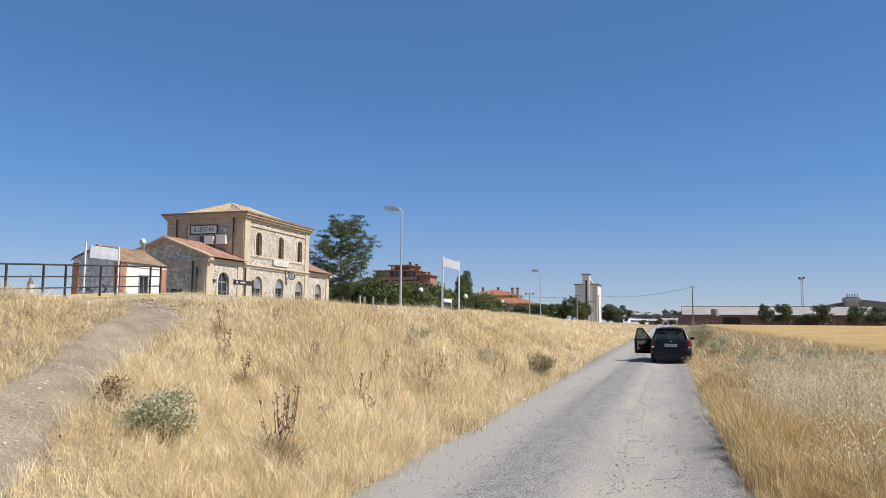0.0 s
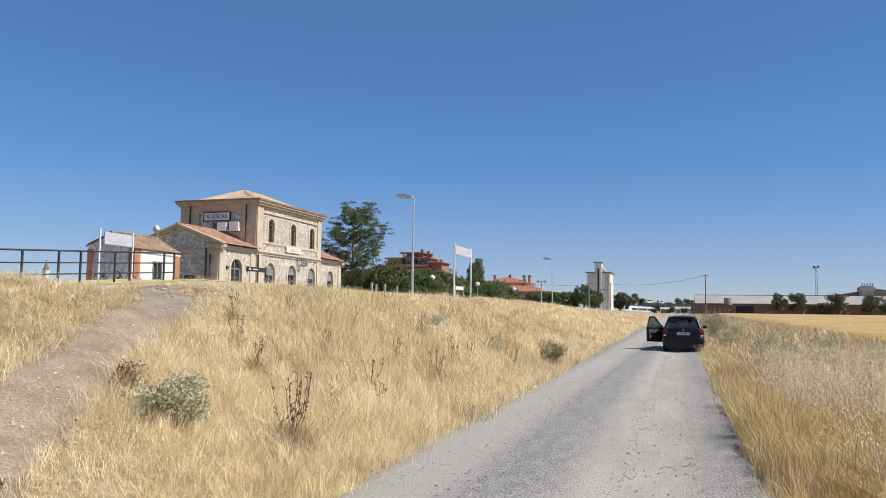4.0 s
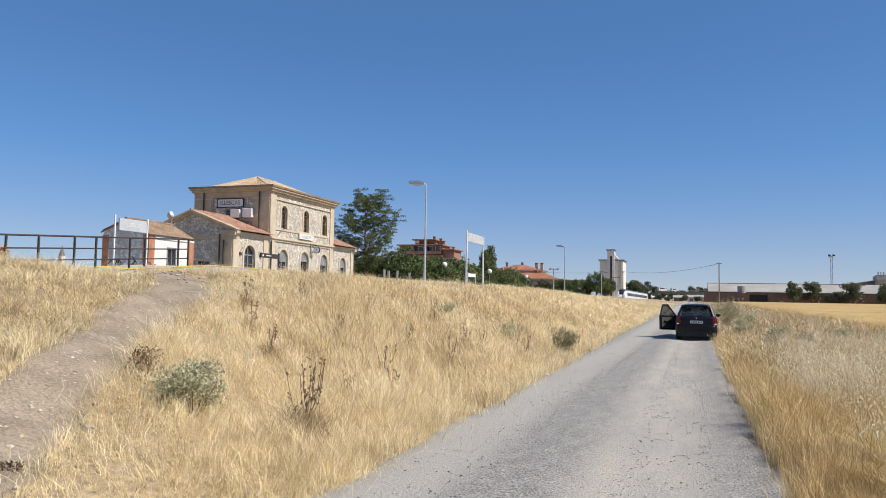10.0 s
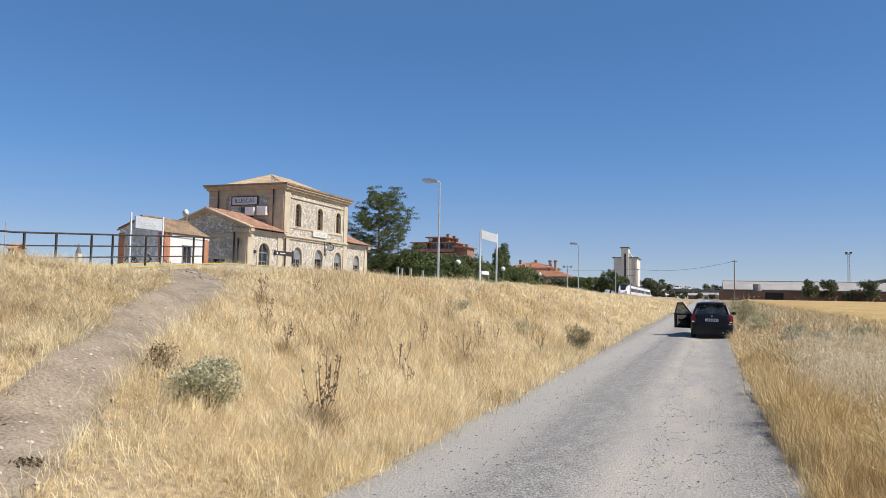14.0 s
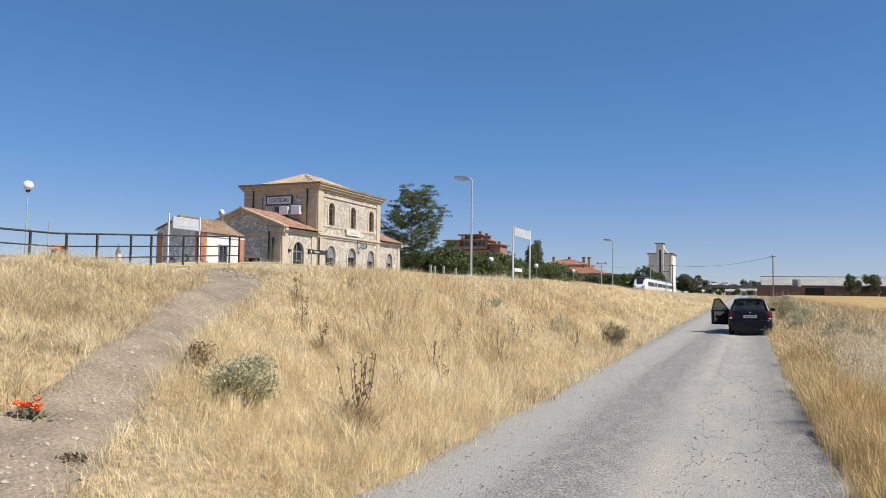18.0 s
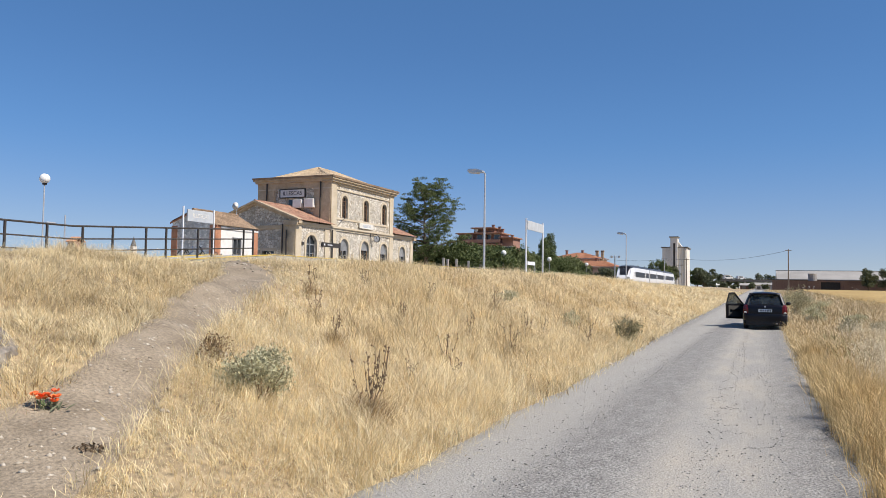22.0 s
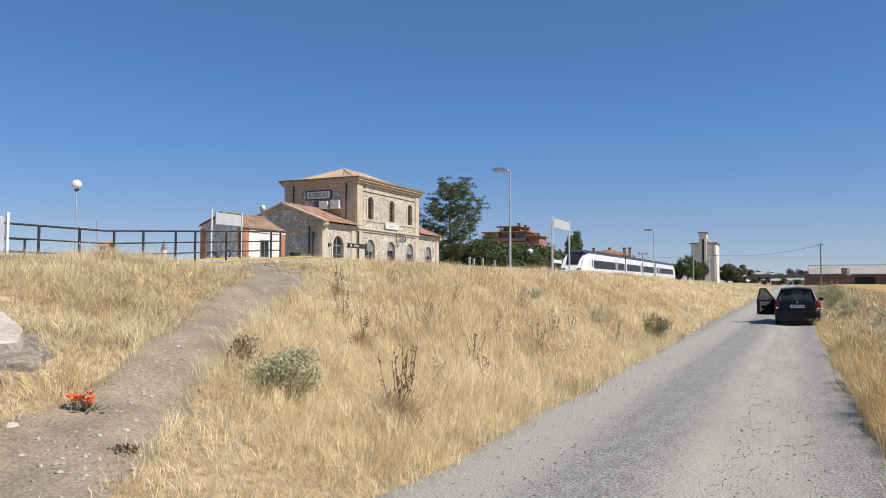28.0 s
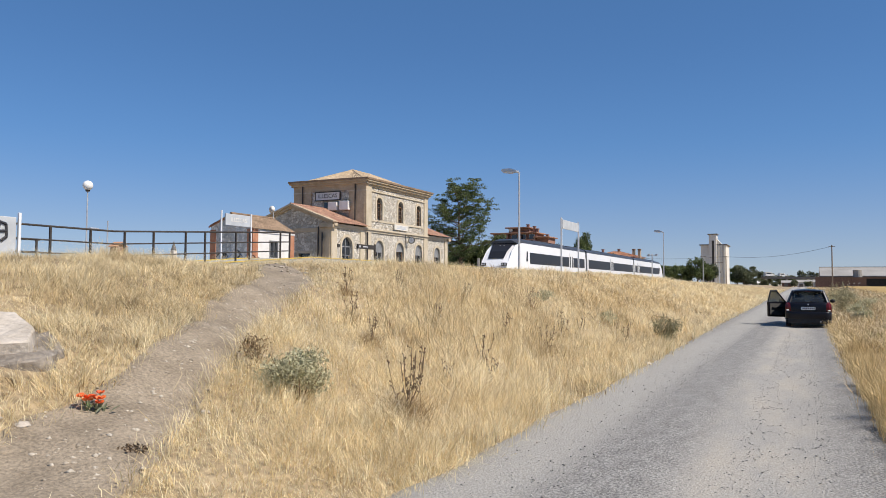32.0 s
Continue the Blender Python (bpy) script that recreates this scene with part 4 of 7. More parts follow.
def train():
    """Three-car white diesel railcar; its nose is at y = 0 and it heads towards -y."""
    root = thing("train", "white three-car regional railcar with a dark window band", "train")
    W, FLOOR, SHOULDER, CROWN = 1.45, 0.75, 3.35, 3.75

    def section(y, w=W, lo=FLOOR, sh=SHOULDER, top=CROWN):
        return [(-w * 0.94, y, lo), (w * 0.94, y, lo), (w, y, lo + 0.35), (w, y, 1.5), (w * 0.985, y, 2.6), (w * 0.95, y, sh), (-w * 0.95, y, sh), (-w * 0.985, y, 2.6), (-w, y, 1.5), (-w, y, lo + 0.35)]

    def roof(y, w=W, sh=SHOULDER, top=CROWN):
        return [(-w * 0.95, y, sh), (w * 0.95, y, sh), (w * 0.9, y, sh + 0.2), (w * 0.6, y, top), (-w * 0.6, y, top), (-w * 0.9, y, sh + 0.2)]

    spans = ((2.9, 22.1), (22.8, 46.8), (47.5, 67.8))
    RAKE = 1.55
    for k, (a, b) in enumerate(spans):
        car = part("car_body", loft(B(), [section(a), section(b)]), M_TRAIN, root, "glossy white car body")
        part("roof", loft(B(), [roof(a), roof(b)]), M_TRAINDARK, car, "dark roof with equipment covers")
        for s in (-1, 1):
            w = B()
            lo, hi = (a + 1.3, b - 0.5) if k == 0 else ((a + 0.5, b - 1.1) if k == 2 else (a + 0.5, b - 0.5))
            prism(w, [(s * W * 1.004, lo, 1.66), (s * W * 1.004, hi, 1.66), (s * W * 0.99, hi, 2.62), (s * W * 0.99, lo, 2.62)], (s * 0.012, 0, 0))
            part("window_band", w, M_TRAINWIN, car, "dark tinted window band")
            for d in ((a + 10.5,) if k == 1 else (a + (13.0 if k == 0 else 2.0),)):
                w = B()
                box(w, s * W * 1.006 - 0.015, s * W * 1.006 + 0.015, d, d + 1.4, 0.9, 3.0, 0.01)
                door = part("passenger_door", w, M_TRAIN, car)
                w = B()
                for q in (0.22, 0.9):
                    box(w, s * W * 1.006 - 0.02, s * W * 1.006 + 0.02, d + q, d + q + 0.28, 1.6, 2.7, 0.005)
                part("door_pane", w, M_TRAINWIN, door)
        e = B()
        for y in np.arange(a + 4, b - 3, 5.2):
            box(e, -0.8, 0.8, y, y + 4.2, CROWN - 0.08, CROWN + 0.1, 0.04)
        part("roof_unit", e, M_TRAINDARK, car, "dark roof equipment covers")
        u = B()
        box(u, -1.25, 1.25, a + 1, b - 1, 0.3, FLOOR, 0.04)
        part("underframe", u, M_TRAINGREY, car)
        for y in (a + 3.2, b - 3.2):
            for q in (-1.2, 1.2):
                for s in (-0.8, 0.8):
                    wh = B()
                    rod(wh, (s - 0.06, y + q, 0.43), (s + 0.06, y + q, 0.43), 0.42, n=20)
                    part("wheel", wh, M_RUST, car)
    for a in (22.1, 46.8):
        part("gangway", loft(B(), [section(a, W * 0.93, 0.8, 3.3), section(a + 0.7, W * 0.93, 0.8, 3.3)]), M_PLASTIC, root, "black gangway bellows")
    # raked noses at both ends
    for end, y_at, d in (("front", 2.9, -1), ("rear", 67.8, 1)):
        rings = [section(y_at), [(x * f, y_at + d * g * RAKE, z) for (x, _, z), f, g in zip(section(0, W * 0.985), [1] * 10, [1.6, 1.6, 1.6, 1.45, 0.95, 0.2, 0.2, 0.95, 1.45, 1.6])],
                 [(x, y_at + d * g * RAKE, z) for (x, _, z), g in zip(section(0, W * 0.80, 0.85, 3.2), [2.25, 2.25, 2.3, 2.15, 1.45, 0.75, 0.75, 1.45, 2.15, 2.3])]]
        cab = part("cab", loft(B(), rings), M_TRAIN, root, "white raked driving cab")
        cap = [(x, y_at, z) for x, _, z in roof(0)]
        cap2 = [(x * 0.88, y_at + d * 0.85 * RAKE, z - 0.2 if z > 3.4 else z - 0.04) for x, _, z in roof(0)]
        part("cab_roof", loft(B(), [cap, cap2]), M_TRAINDARK, cab, "dark cab roof")
        g = B()
        yy = lambda z: y_at + d * (RAKE * np.interp(z, [1.5, 2.6, 3.2], [2.17, 1.47, 0.77]) + 0.02)
        prism(g, [(-0.68, yy(2.0), 2.0), (0.68, yy(2.0), 2.0), (0.74, yy(2.6), 2.6), (-0.74, yy(2.6), 2.6)], (0, d * 0.03, 0))
        prism(g, [(-0.74, yy(2.6), 2.6), (0.74, yy(2.6), 2.6), (0.93, yy(3.3), 3.3), (-0.93, yy(3.3), 3.3)], (0, d * 0.03, 0))
        ws = part("windscreen", g, M_TRAINWIN, cab, "large black windscreen mask")
        for s in (-0.16, 0.16):
            h = B()
            rod(h, (s, yy(3.05) - d * 0.01, 3.05), (s, yy(3.05) + d * 0.06, 3.05), 0.09, n=12)
            part("marker_light", h, M_CLEAR, ws)
        for s in (-1, 1):
            h = B()
            box(h, s * 0.9 - 0.24, s * 0.9 + 0.24, y_at + d * 2.2 * RAKE - 0.05, y_at + d * 2.2 * RAKE + 0.06, 1.38, 1.64, 0.04)
            lamp = part("headlamp", h, M_PLASTIC, cab, "dark headlamp cluster")
            h = B()
            for q in (-0.11, 0.11):
                rod(h, (s * 0.9 + q, y_at + d * 2.2 * RAKE, 1.51), (s * 0.9 + q, y_at + d * (2.2 * RAKE + 0.09), 1.51), 0.08, n=12)
            part("lens", h, M_CLEAR, lamp)
            h = B()
            prism(h, [(s * W * 1.004, y_at - d * 0.35, 1.85), (s * W * 1.004, y_at - d * 0.75, 1.85), (s * W * 0.99, y_at - d * 0.75, 2.7), (s * W * 0.99, y_at - d * 0.5, 2.7)], (s * 0.012, 0, 0))
            part("cab_window", h, M_TRAINWIN, cab)
        h = B()
        box(h, -0.3, 0.3, y_at + d * 2.2 * RAKE - 0.1, y_at + d * 2.2 * RAKE + 0.35, 0.75, 1.1, 0.05)
        part("coupler", h, M_TRAINGREY, cab)
        h = B()
        prism(h, [(-1.2, y_at + d * 2.2 * RAKE, 0.35), (1.2, y_at + d * 2.2 * RAKE, 0.35), (1.25, y_at + d * (2.2 * RAKE - 0.1), 0.86), (-1.25, y_at + d * (2.2 * RAKE - 0.1), 0.86)], (0, -d * 0.4, 0))
        part("snow_plough", h, M_TRAINGREY, cab)
    return root


RAILCAR = train()

# ---------------------------------------------------------------- car


def wheel_at(root, x, y, r=0.31):
    w = B()
    rings = []
    for q, rr in ((-0.1, 0.82), (-0.085, 0.97), (-0.03, 1.0), (0.03, 1.0), (0.085, 0.97), (0.1, 0.82)):
        rings.append([(x + q, y + r * rr * math.cos(k * math.tau / 24), r + r * rr * math.sin(k * math.tau / 24)) for k in range(24)])
    wheel = part("wheel", loft(w, rings), M_RUBBER, root, "black tyre")
    d = B()
    s = 1 if x > 0 else -1
    rod(d, (x + s * 0.05, y, r), (x + s * 0.106, y, r), r * 0.66, r * 0.6, n=20)
    part("rim", d, M_STEEL, wheel, "grey wheel trim")


def hatchback():
    """Dark family car seen from behind; its tail is at y = 0."""
    root = thing("car", "dark navy family car parked with its driver door open", "car", (0.11, 31.7, -0.11))
    root.matrix_basis = root.matrix_basis @ Matrix.Diagonal((0.945, 1, 1, 1))

    def ring(y, w, lo, hi, k=0.16):
        pts = []
        for cx, cz, a0 in ((w - k, lo + k * 0.7, -90), (w - k, hi - k, 0), (-w + k, hi - k, 90), (-w + k, lo + k * 0.7, 180)):
            for j in range(5):
                a = math.radians(a0 + 22.5 * j)
                pts.append((cx + k * math.cos(a), y, cz + k * (0.7 if a0 in (-90, 180) else 1.0) * math.sin(a)))
        return pts

    part("body", loft(B(), [ring(-0.02, 0.60, 0.44, 0.86), ring(0.0, 0.70, 0.38, 0.92), ring(0.06, 0.79, 0.32, 0.965), ring(0.2, 0.845, 0.27, 0.985), ring(0.45, 0.862, 0.24, 0.985), ring(1.2, 0.865, 0.2, 0.975), ring(2.9, 0.865, 0.2, 0.965), ring(3.4, 0.855, 0.2, 0.92), ring(3.9, 0.82, 0.22, 0.80), ring(4.2, 0.74, 0.28, 0.70), ring(4.32, 0.6, 0.34, 0.62)]), M_CAR, root, "dark navy body shell", smooth=True)

    def arc(y, w, z, sag, th=0.05):
        up = [(w * q, y, z - sag * q * q) for q in np.linspace(-1, 1, 9)]
        return up + [(px, y, pz - th) for px, _, pz in up[::-1]]

    part("roof", loft(B(), [arc(0.40, 0.53, 1.425, 0.05), arc(0.5, 0.575, 1.455, 0.055), arc(0.9, 0.60, 1.485, 0.055), arc(1.7, 0.605, 1.49, 0.055), arc(2.3, 0.59, 1.455, 0.05), arc(2.5, 0.57, 1.42, 0.05)]), M_CAR, root, "dark roof panel", smooth=True)
    for s in (-1, 1):
        for p, q, r in (((0.70, 0.20, 0.95), (0.55, 0.50, 1.40), 0.07), ((0.76, 0.62, 0.95), (0.575, 0.68, 1.41), 0.055), ((0.77, 1.42, 0.95), (0.59, 1.45, 1.42), 0.04), ((0.75, 3.25, 0.92), (0.575, 2.45, 1.41), 0.045)):
            b = B()
            rod(b, (s * p[0], p[1], p[2]), (s * q[0], q[1], q[2]), r, r * 0.8, n=8)
            part("roof_pillar", b, M_CAR, root)
    g = B()
    rows = []
    for t in (0, 0.5, 1):
        w = 0.64 - 0.11 * t
        rows.append([g.verts.new((w * q, 0.15 + 0.28 * t + 0.07 * q * q, 0.985 + 0.40 * t)) for q in np.linspace(-1, 1, 7)])
    for a, b in zip(rows, rows[1:]):
        for k in range(6):
            g.faces.new((a[k], a[k + 1], b[k + 1], b[k]))
    pane = part("rear_window", g, M_SEETHROUGH, root, "curved rear window with headrests showing through")
    g = B()
    rod(g, (0.0, 0.10, 0.99), (0.34, 0.17, 1.07), 0.010, n=6)
    part("wiper", g, M_PLASTIC, pane)
    g = B()
    prism(g, [(-0.68, 3.2, 0.95), (0.68, 3.2, 0.95), (0.56, 2.47, 1.38), (-0.56, 2.47, 1.38)], (0, 0.006, 0.004))
    part("windscreen", g, M_SEETHROUGH, root)
    for x, y in ((-0.36, 1.0), (0.36, 1.0), (-0.36, 1.9), (0.36, 1.9)):
        g = B()
        box(g, x - 0.24, x + 0.24, y - 0.06, y + 0.08, 0.6, 1.08, 0.05)
        seat = part("seat", g, M_TRIMGREY, root, "dark grey seat back")
        g = B()
        box(g, x - 0.13, x + 0.13, y - 0.05, y + 0.06, 1.12, 1.28, 0.045)
        part("headrest", g, M_TRIMGREY, seat)
    g = B()
    box(g, -0.5, 0.5, 0.30, 0.46, 1.395, 1.435, 0.018)
    part("spoiler", g, M_CAR, root)
    g = B()
    box(g, -0.12, 0.12, 0.29, 0.30, 1.40, 1.42)
    part("brake_light", g, M_RED, root, "high red brake light")
    for s in (-1, 1):
        for y0, y1 in ((0.72, 1.38), (1.48, 2.4)):
            if s < 0 and y0 > 1:
                continue
            g = B()
            prism(g, [(s * 0.778, y0, 0.97), (s * 0.778, y1, 0.97), (s * 0.60, y1 - 0.02, 1.41), (s * 0.60, y0 + 0.06, 1.41)], (s * 0.008, 0, 0.003))
            part("side_window", g, M_SEETHROUGH, root)
        g = B()
        rings = []
        for z, o, w in ((0.60, 0.075, 0.07), (0.66, 0.035, 0.10), (0.80, 0.03, 0.105), (0.92, 0.055, 0.085), (0.985, 0.12, 0.03)):
            rings.append([(s * (0.75 - w), o - 0.055, z), (s * 0.75, o - 0.05, z), (s * (0.75 + w), o + 0.02, z), (s * (0.75 + w), o + 0.2, z), (s * (0.75 - w), o + 0.2, z)])
        lamp = part("tail_light", loft(g, rings), M_RED, root, "dark red tail light")
        g = B()
        box(g, s * 0.76 - 0.055, s * 0.76 + 0.055, -0.03, 0.06, 0.645, 0.70, 0.02)
        part("reversing_lens", g, M_CLEAR, lamp)
        for y in (0.78, 3.42):
            wheel_at(root, s * 0.75, y)
    g = B()
    bmesh.ops.create_uvsphere(g, u_segments=12, v_segments=8, radius=0.1, matrix=Matrix.Translation((0.96, 2.6, 1.0)) @ Matrix.Diagonal((1.1, 0.7, 0.75, 1)))
    part("mirror", g, M_PLASTIC, root, "black door mirror", smooth=True)
    bumper = part("bumper", loft(B(), [ring(-0.09, 0.62, 0.36, 0.60, 0.07), ring(-0.07, 0.72, 0.33, 0.615, 0.08), ring(0.02, 0.83, 0.30, 0.63, 0.08), ring(0.3, 0.868, 0.28, 0.63, 0.08)]), M_CAR, root, "navy rear bumper", smooth=True)
    # black skirt hangs low to stand in for the shade beneath the bumper
    g = B()
    box(g, -0.74, 0.74, -0.075, 0.3, 0.17, 0.37, 0.03)
    part("skirt_and_shade", g, M_PLASTIC, bumper)
    g = B()
    box(g, -0.26, 0.26, -0.05, -0.02, 0.695, 0.805, 0.004)
    plate = part("number_plate", g, M_SIGN, root, "white number plate with plain bars")
    for k in range(7):
        g = B()
        x = -0.21 + k * 0.067
        box(g, x, x + 0.04, -0.056, -0.05, 0.72, 0.78)
        part("plate_bar", g, M_INK, plate)
    g = B()
    box(g, -0.30, 0.30, -0.055, -0.01, 0.82, 0.842, 0.006)
    part("tailgate_trim", g, M_PLASTIC, root)
    g = B()
    rod(g, (0, -0.03, 0.905), (0, 0.02, 0.905), 0.03, n=12)
    part("badge", g, M_STEEL, root, "small chrome badge")
    g = B()
    rod(g, (0.45, -0.1, 0.25), (0.45, 0.15, 0.25), 0.025, n=10)
    part("exhaust", g, M_STEEL, root)
    # black slab for the cabin's shade behind the open driver door
    g = B()
    box(g, -0.874, -0.80, 1.5, 2.6, 0.32, 0.95)
    part("doorway_shade", g, M_PLASTIC, root, "black slab standing in for the shaded open doorway")
    # driver door swung out on its front hinge
    door = part("front_door", prism(B(), [(0, 0, 0.30), (0, -1.12, 0.34), (0, -1.14, 0.95), (0, 0, 0.93)], (-0.07, 0, 0)), M_CAR, root, "open driver door")
    door.matrix_basis = pose(-0.86, 2.62, 0, 0, 0, -38)
    g = B()
    for p, q in (((0, -1.12, 0.94), (0, -0.95, 1.40)), ((0, -0.95, 1.40), (0, -0.62, 1.42)), ((0, -0.62, 1.42), (0, -0.02, 0.93))):
        rod(g, Vector(p) + Vector((-0.03, 0, 0)), Vector(q) + Vector((-0.03, 0, 0)), 0.032, n=8)
    part("window_frame", g, M_PLASTIC, door, "black door window frame")
    g = B()
    prism(g, [(-0.03, -1.1, 0.94), (-0.03, -0.05, 0.93), (-0.03, -0.62, 1.41), (-0.03, -0.94, 1.39)], (0.005, 0, 0))
    part("door_pane", g, M_SEETHROUGH, door)
    g = B()
    prism(g, [(0.0, -0.08, 0.38), (0.0, -1.05, 0.42), (0.0, -1.06, 0.88), (0.0, -0.08, 0.87)], (0.03, 0, 0))
    part("door_trim", g, M_TRIMGREY, door, "grey inner door trim")
    g = B()
    box(g, 0.03, 0.1, -0.95, -0.35, 0.68, 0.74, 0.02)
    part("armrest", g, M_PLASTIC, door)
    g = B()
    box(g, -0.24, -0.08, -0.22, -0.1, 0.92, 1.06, 0.035)
    part("mirror", g, M_PLASTIC, door, "black door mirror")
    return root


hatchback()

# ---------------------------------------------------------------- platform furniture


def lamp_post(x, y, base, top, turn):
    root = thing("street_lamp", "grey steel platform lamp with a flat lantern arm", "lamp", (x, y, base), turn, group="platform lamps")
    h = top - base
    b = B()
    rod(b, (0, 0, 0), (0, 0, h), 0.085, 0.055, n=10)
    part("pole", b, M_STEEL, root)
    b = B()
    rod(b, (0, 0, h - 0.03), (0, -0.55, h + 0.1), 0.035, n=8)
    part("arm", b, M_STEEL, root)
    b = B()
    prism(b, [(-0.2, -0.08, h - 0.02), (-0.2, -1.28, h + 0.12), (-0.2, -1.34, h + 0.22), (-0.2, -1.22, h + 0.33), (-0.2, -0.55, h + 0.3), (-0.2, -0.1, h + 0.13)], (0.4, 0, 0))
    bmesh.ops.bevel(b, geom=b.edges[:], offset=0.03, segments=2, affect='EDGES')
    lan = part("lantern", b, M_STEEL, root, "flat grey lantern head")
    b = B()
    prism(b, [(-0.15, -0.5, h - 0.04), (-0.15, -1.2, h + 0.04), (-0.15, -1.2, h + 0.14), (-0.15, -0.5, h + 0.06)], (0.3, 0, 0))
    part("lens", b, M_CLEAR, lan)
    b = B()
    box(b, -0.14, 0.14, -0.14, 0.14, 0, 0.04)
    part("base_plate", b, M_STEEL, root)


lamp_post(-17.73, 48.0, PLAT, 9.3, -95)
lamp_post(-17.8, 107.0, 1.76, 9.0, -95)
signal = thing("track_mast", "thin grey mast with a short crossbar beside the tracks", "mast", (-19.4, 107.0, 1.7))
b = B()
rod(b, (0, 0, 0), (0, 0, 4.25), 0.085, 0.075, n=8)
part("pole", b, M_STEEL, signal)
b = B()
box(b, -0.75, 0.75, -0.05, 0.05, 4.0, 4.1, 0.01)
part("crossbar", b, M_STEEL, signal)
for x in (-0.6, 0.45):
    b = B()
    box(b, x, x + 0.3, -0.12, 0.12, 3.9, 4.25, 0.03)
    part("lamp_box", b, M_STEEL, signal)


def two_post_sign(name, label, x, y0, y1, base, top, panel_h, words, scrawl=False, face=M_SIGN):
    root = thing(name, label, "sign", (x, y0, base))
    L, h = y1 - y0, top - base
    for y in (0, L):
        b = B()
        e = 0.032 if scrawl or panel_h < 0.6 else 0.055
        box(b, -e, e, y - e, y + e, 0, h, 0.008)
        part("post", b, M_SIGN, root)
    b = B()
    box(b, -0.04, 0.04, 0.25, L - (0.1 if scrawl else 0.08), h - 0.12 - panel_h, h - 0.12, 0.01)
    panel = part("panel", b, face, root, "printed panel")
    if words:
        text_mesh(words, panel_h * 0.5, M_WHITE, pose(0.046, L / 2 + 0.1, h - 0.12 - panel_h / 2, 90, 0, 90), panel)
    if scrawl:
        b = B()
        strokes = ((0.0, -0.6, 0.16, -0.2), (0.1, -0.75, 0.12, -0.2), (0.0, -0.55, 0.2, -0.5), (0.24, -0.72, 0.3, -0.22), (0.24, -0.45, 0.42, -0.42), (0.44, -0.68, 0.42, -0.25), (0.5, -0.7, 0.56, -0.25), (0.56, -0.25, 0.72, -0.3), (0.72, -0.3, 0.74, -0.6), (0.74, -0.6, 0.6, -0.7), (0.52, -0.48, 0.72, -0.46))
        for a0, z0, a1, z1 in strokes:
            p, q = (0.05, L - 1.08 + a0, h + z0), (0.05, L - 1.08 + a1, h + z1)
            rod(b, p, q, 0.035, n=5)
        part("spray_stroke", b, M_SPRAY, panel, "black sprayed scrawl")
    return root


two_post_sign("station_sign", "white two-post station sign beside the platform", -16.2, 52.9, 57.5, 2.0, 6.5, 0.68, "", face=M_DULLSIGN)
two_post_sign("station_sign", "white two-post station sign across the tracks", -24.9, 26.65, 28.75, 1.45, 4.95, 0.56, "ILLESCAS", face=M_DULLSIGN)
two_post_sign("station_sign", "white panel with black sprayed scrawl at the platform end", -17.0, 7.83, 11.35, 1.7, 3.16, 1.25, "", scrawl=True, face=M_DULLSIGN)


def globe_lamp(x, y, base, top, r=0.25):
    root = thing("globe_lamp", "white opal globe lamp on a thin grey post", "lamp", (x, y, base), group="globe lamps")
    b = B()
    rod(b, (0, 0, 0), (0, 0, top - base - 2 * r), 0.032, 0.026, n=8)
    part("pole", b, M_STEEL, root)
    b = B()
    bmesh.ops.create_uvsphere(b, u_segments=20, v_segments=14, radius=r)
    bmesh.ops.translate(b, verts=b.verts[:], vec=(0, 0, top - base - r))
    part("globe", b, M_GLOBE, root, "white opal globe", smooth=True)
    b = B()
    rod(b, (0, 0, top - base - 2.25 * r), (0, 0, top - base - 1.8 * r), 0.07, 0.1, n=10)
    part("collar", b, M_DARKSTEEL, root)


globe_lamp(-26.0, 20.2, 1.5, 5.6, 0.2)
for gy in (90.2, 112.5, 139.4):
    globe_lamp(-30.6, gy, 2.4 if gy < 128 else 1.3, 5.95 if gy > 80 else 7.6, 0.35)

# satellite dish on the annexe, information board on the front
dish = thing("satellite_dish", "white satellite dish on a short mast behind the annexe", "dish", (-34.5, 42.2, 6.15))
b = B()
rod(b, (0, 0, 0), (0, 0, 0.55), 0.03)
part("mast", b, M_STEEL, dish)
b = B()
rings = [[(0.27 * r * math.cos(k * math.tau / 20), -0.16 + 0.09 * (1 - r * r), 0.66 + 0.27 * r * math.sin(k * math.tau / 20)) for k in range(20)] for r in (0.05, 0.4, 0.75, 1.0)]
part("reflector", loft(b, rings), M_WHITE, dish, smooth=True)
b = B()
rod(b, (0, -0.1, 0.4), (0.0, -0.42, 0.58), 0.015)
rod(b, (0, 0, 0.5), (0, -0.08, 0.6), 0.03)
part("feed_arm", b, M_STEEL, dish)

board = thing("platform_board", "dark hanging platform board on a post", "sign", (-31.0, 50.6, PLAT - 0.05))
b = B()
box(b, -0.05, 0.05, -0.05, 0.05, 0, 2.2)
part("post", b, M_DARKSTEEL, board)
b = B()
box(b, -0.06, 0.06, -2.6, 0.05, 1.75, 2.1, 0.01)
panel = part("panel", b, M_DARKSTEEL, board, "dark information panel")
b = B()
box(b, 0.06, 0.066, -2.4, -2.25, 1.85, 2.0)
box(b, 0.06, 0.066, -1.9, -1.2, 1.89, 1.96)
part("text_bar", b, M_SIGN, panel)

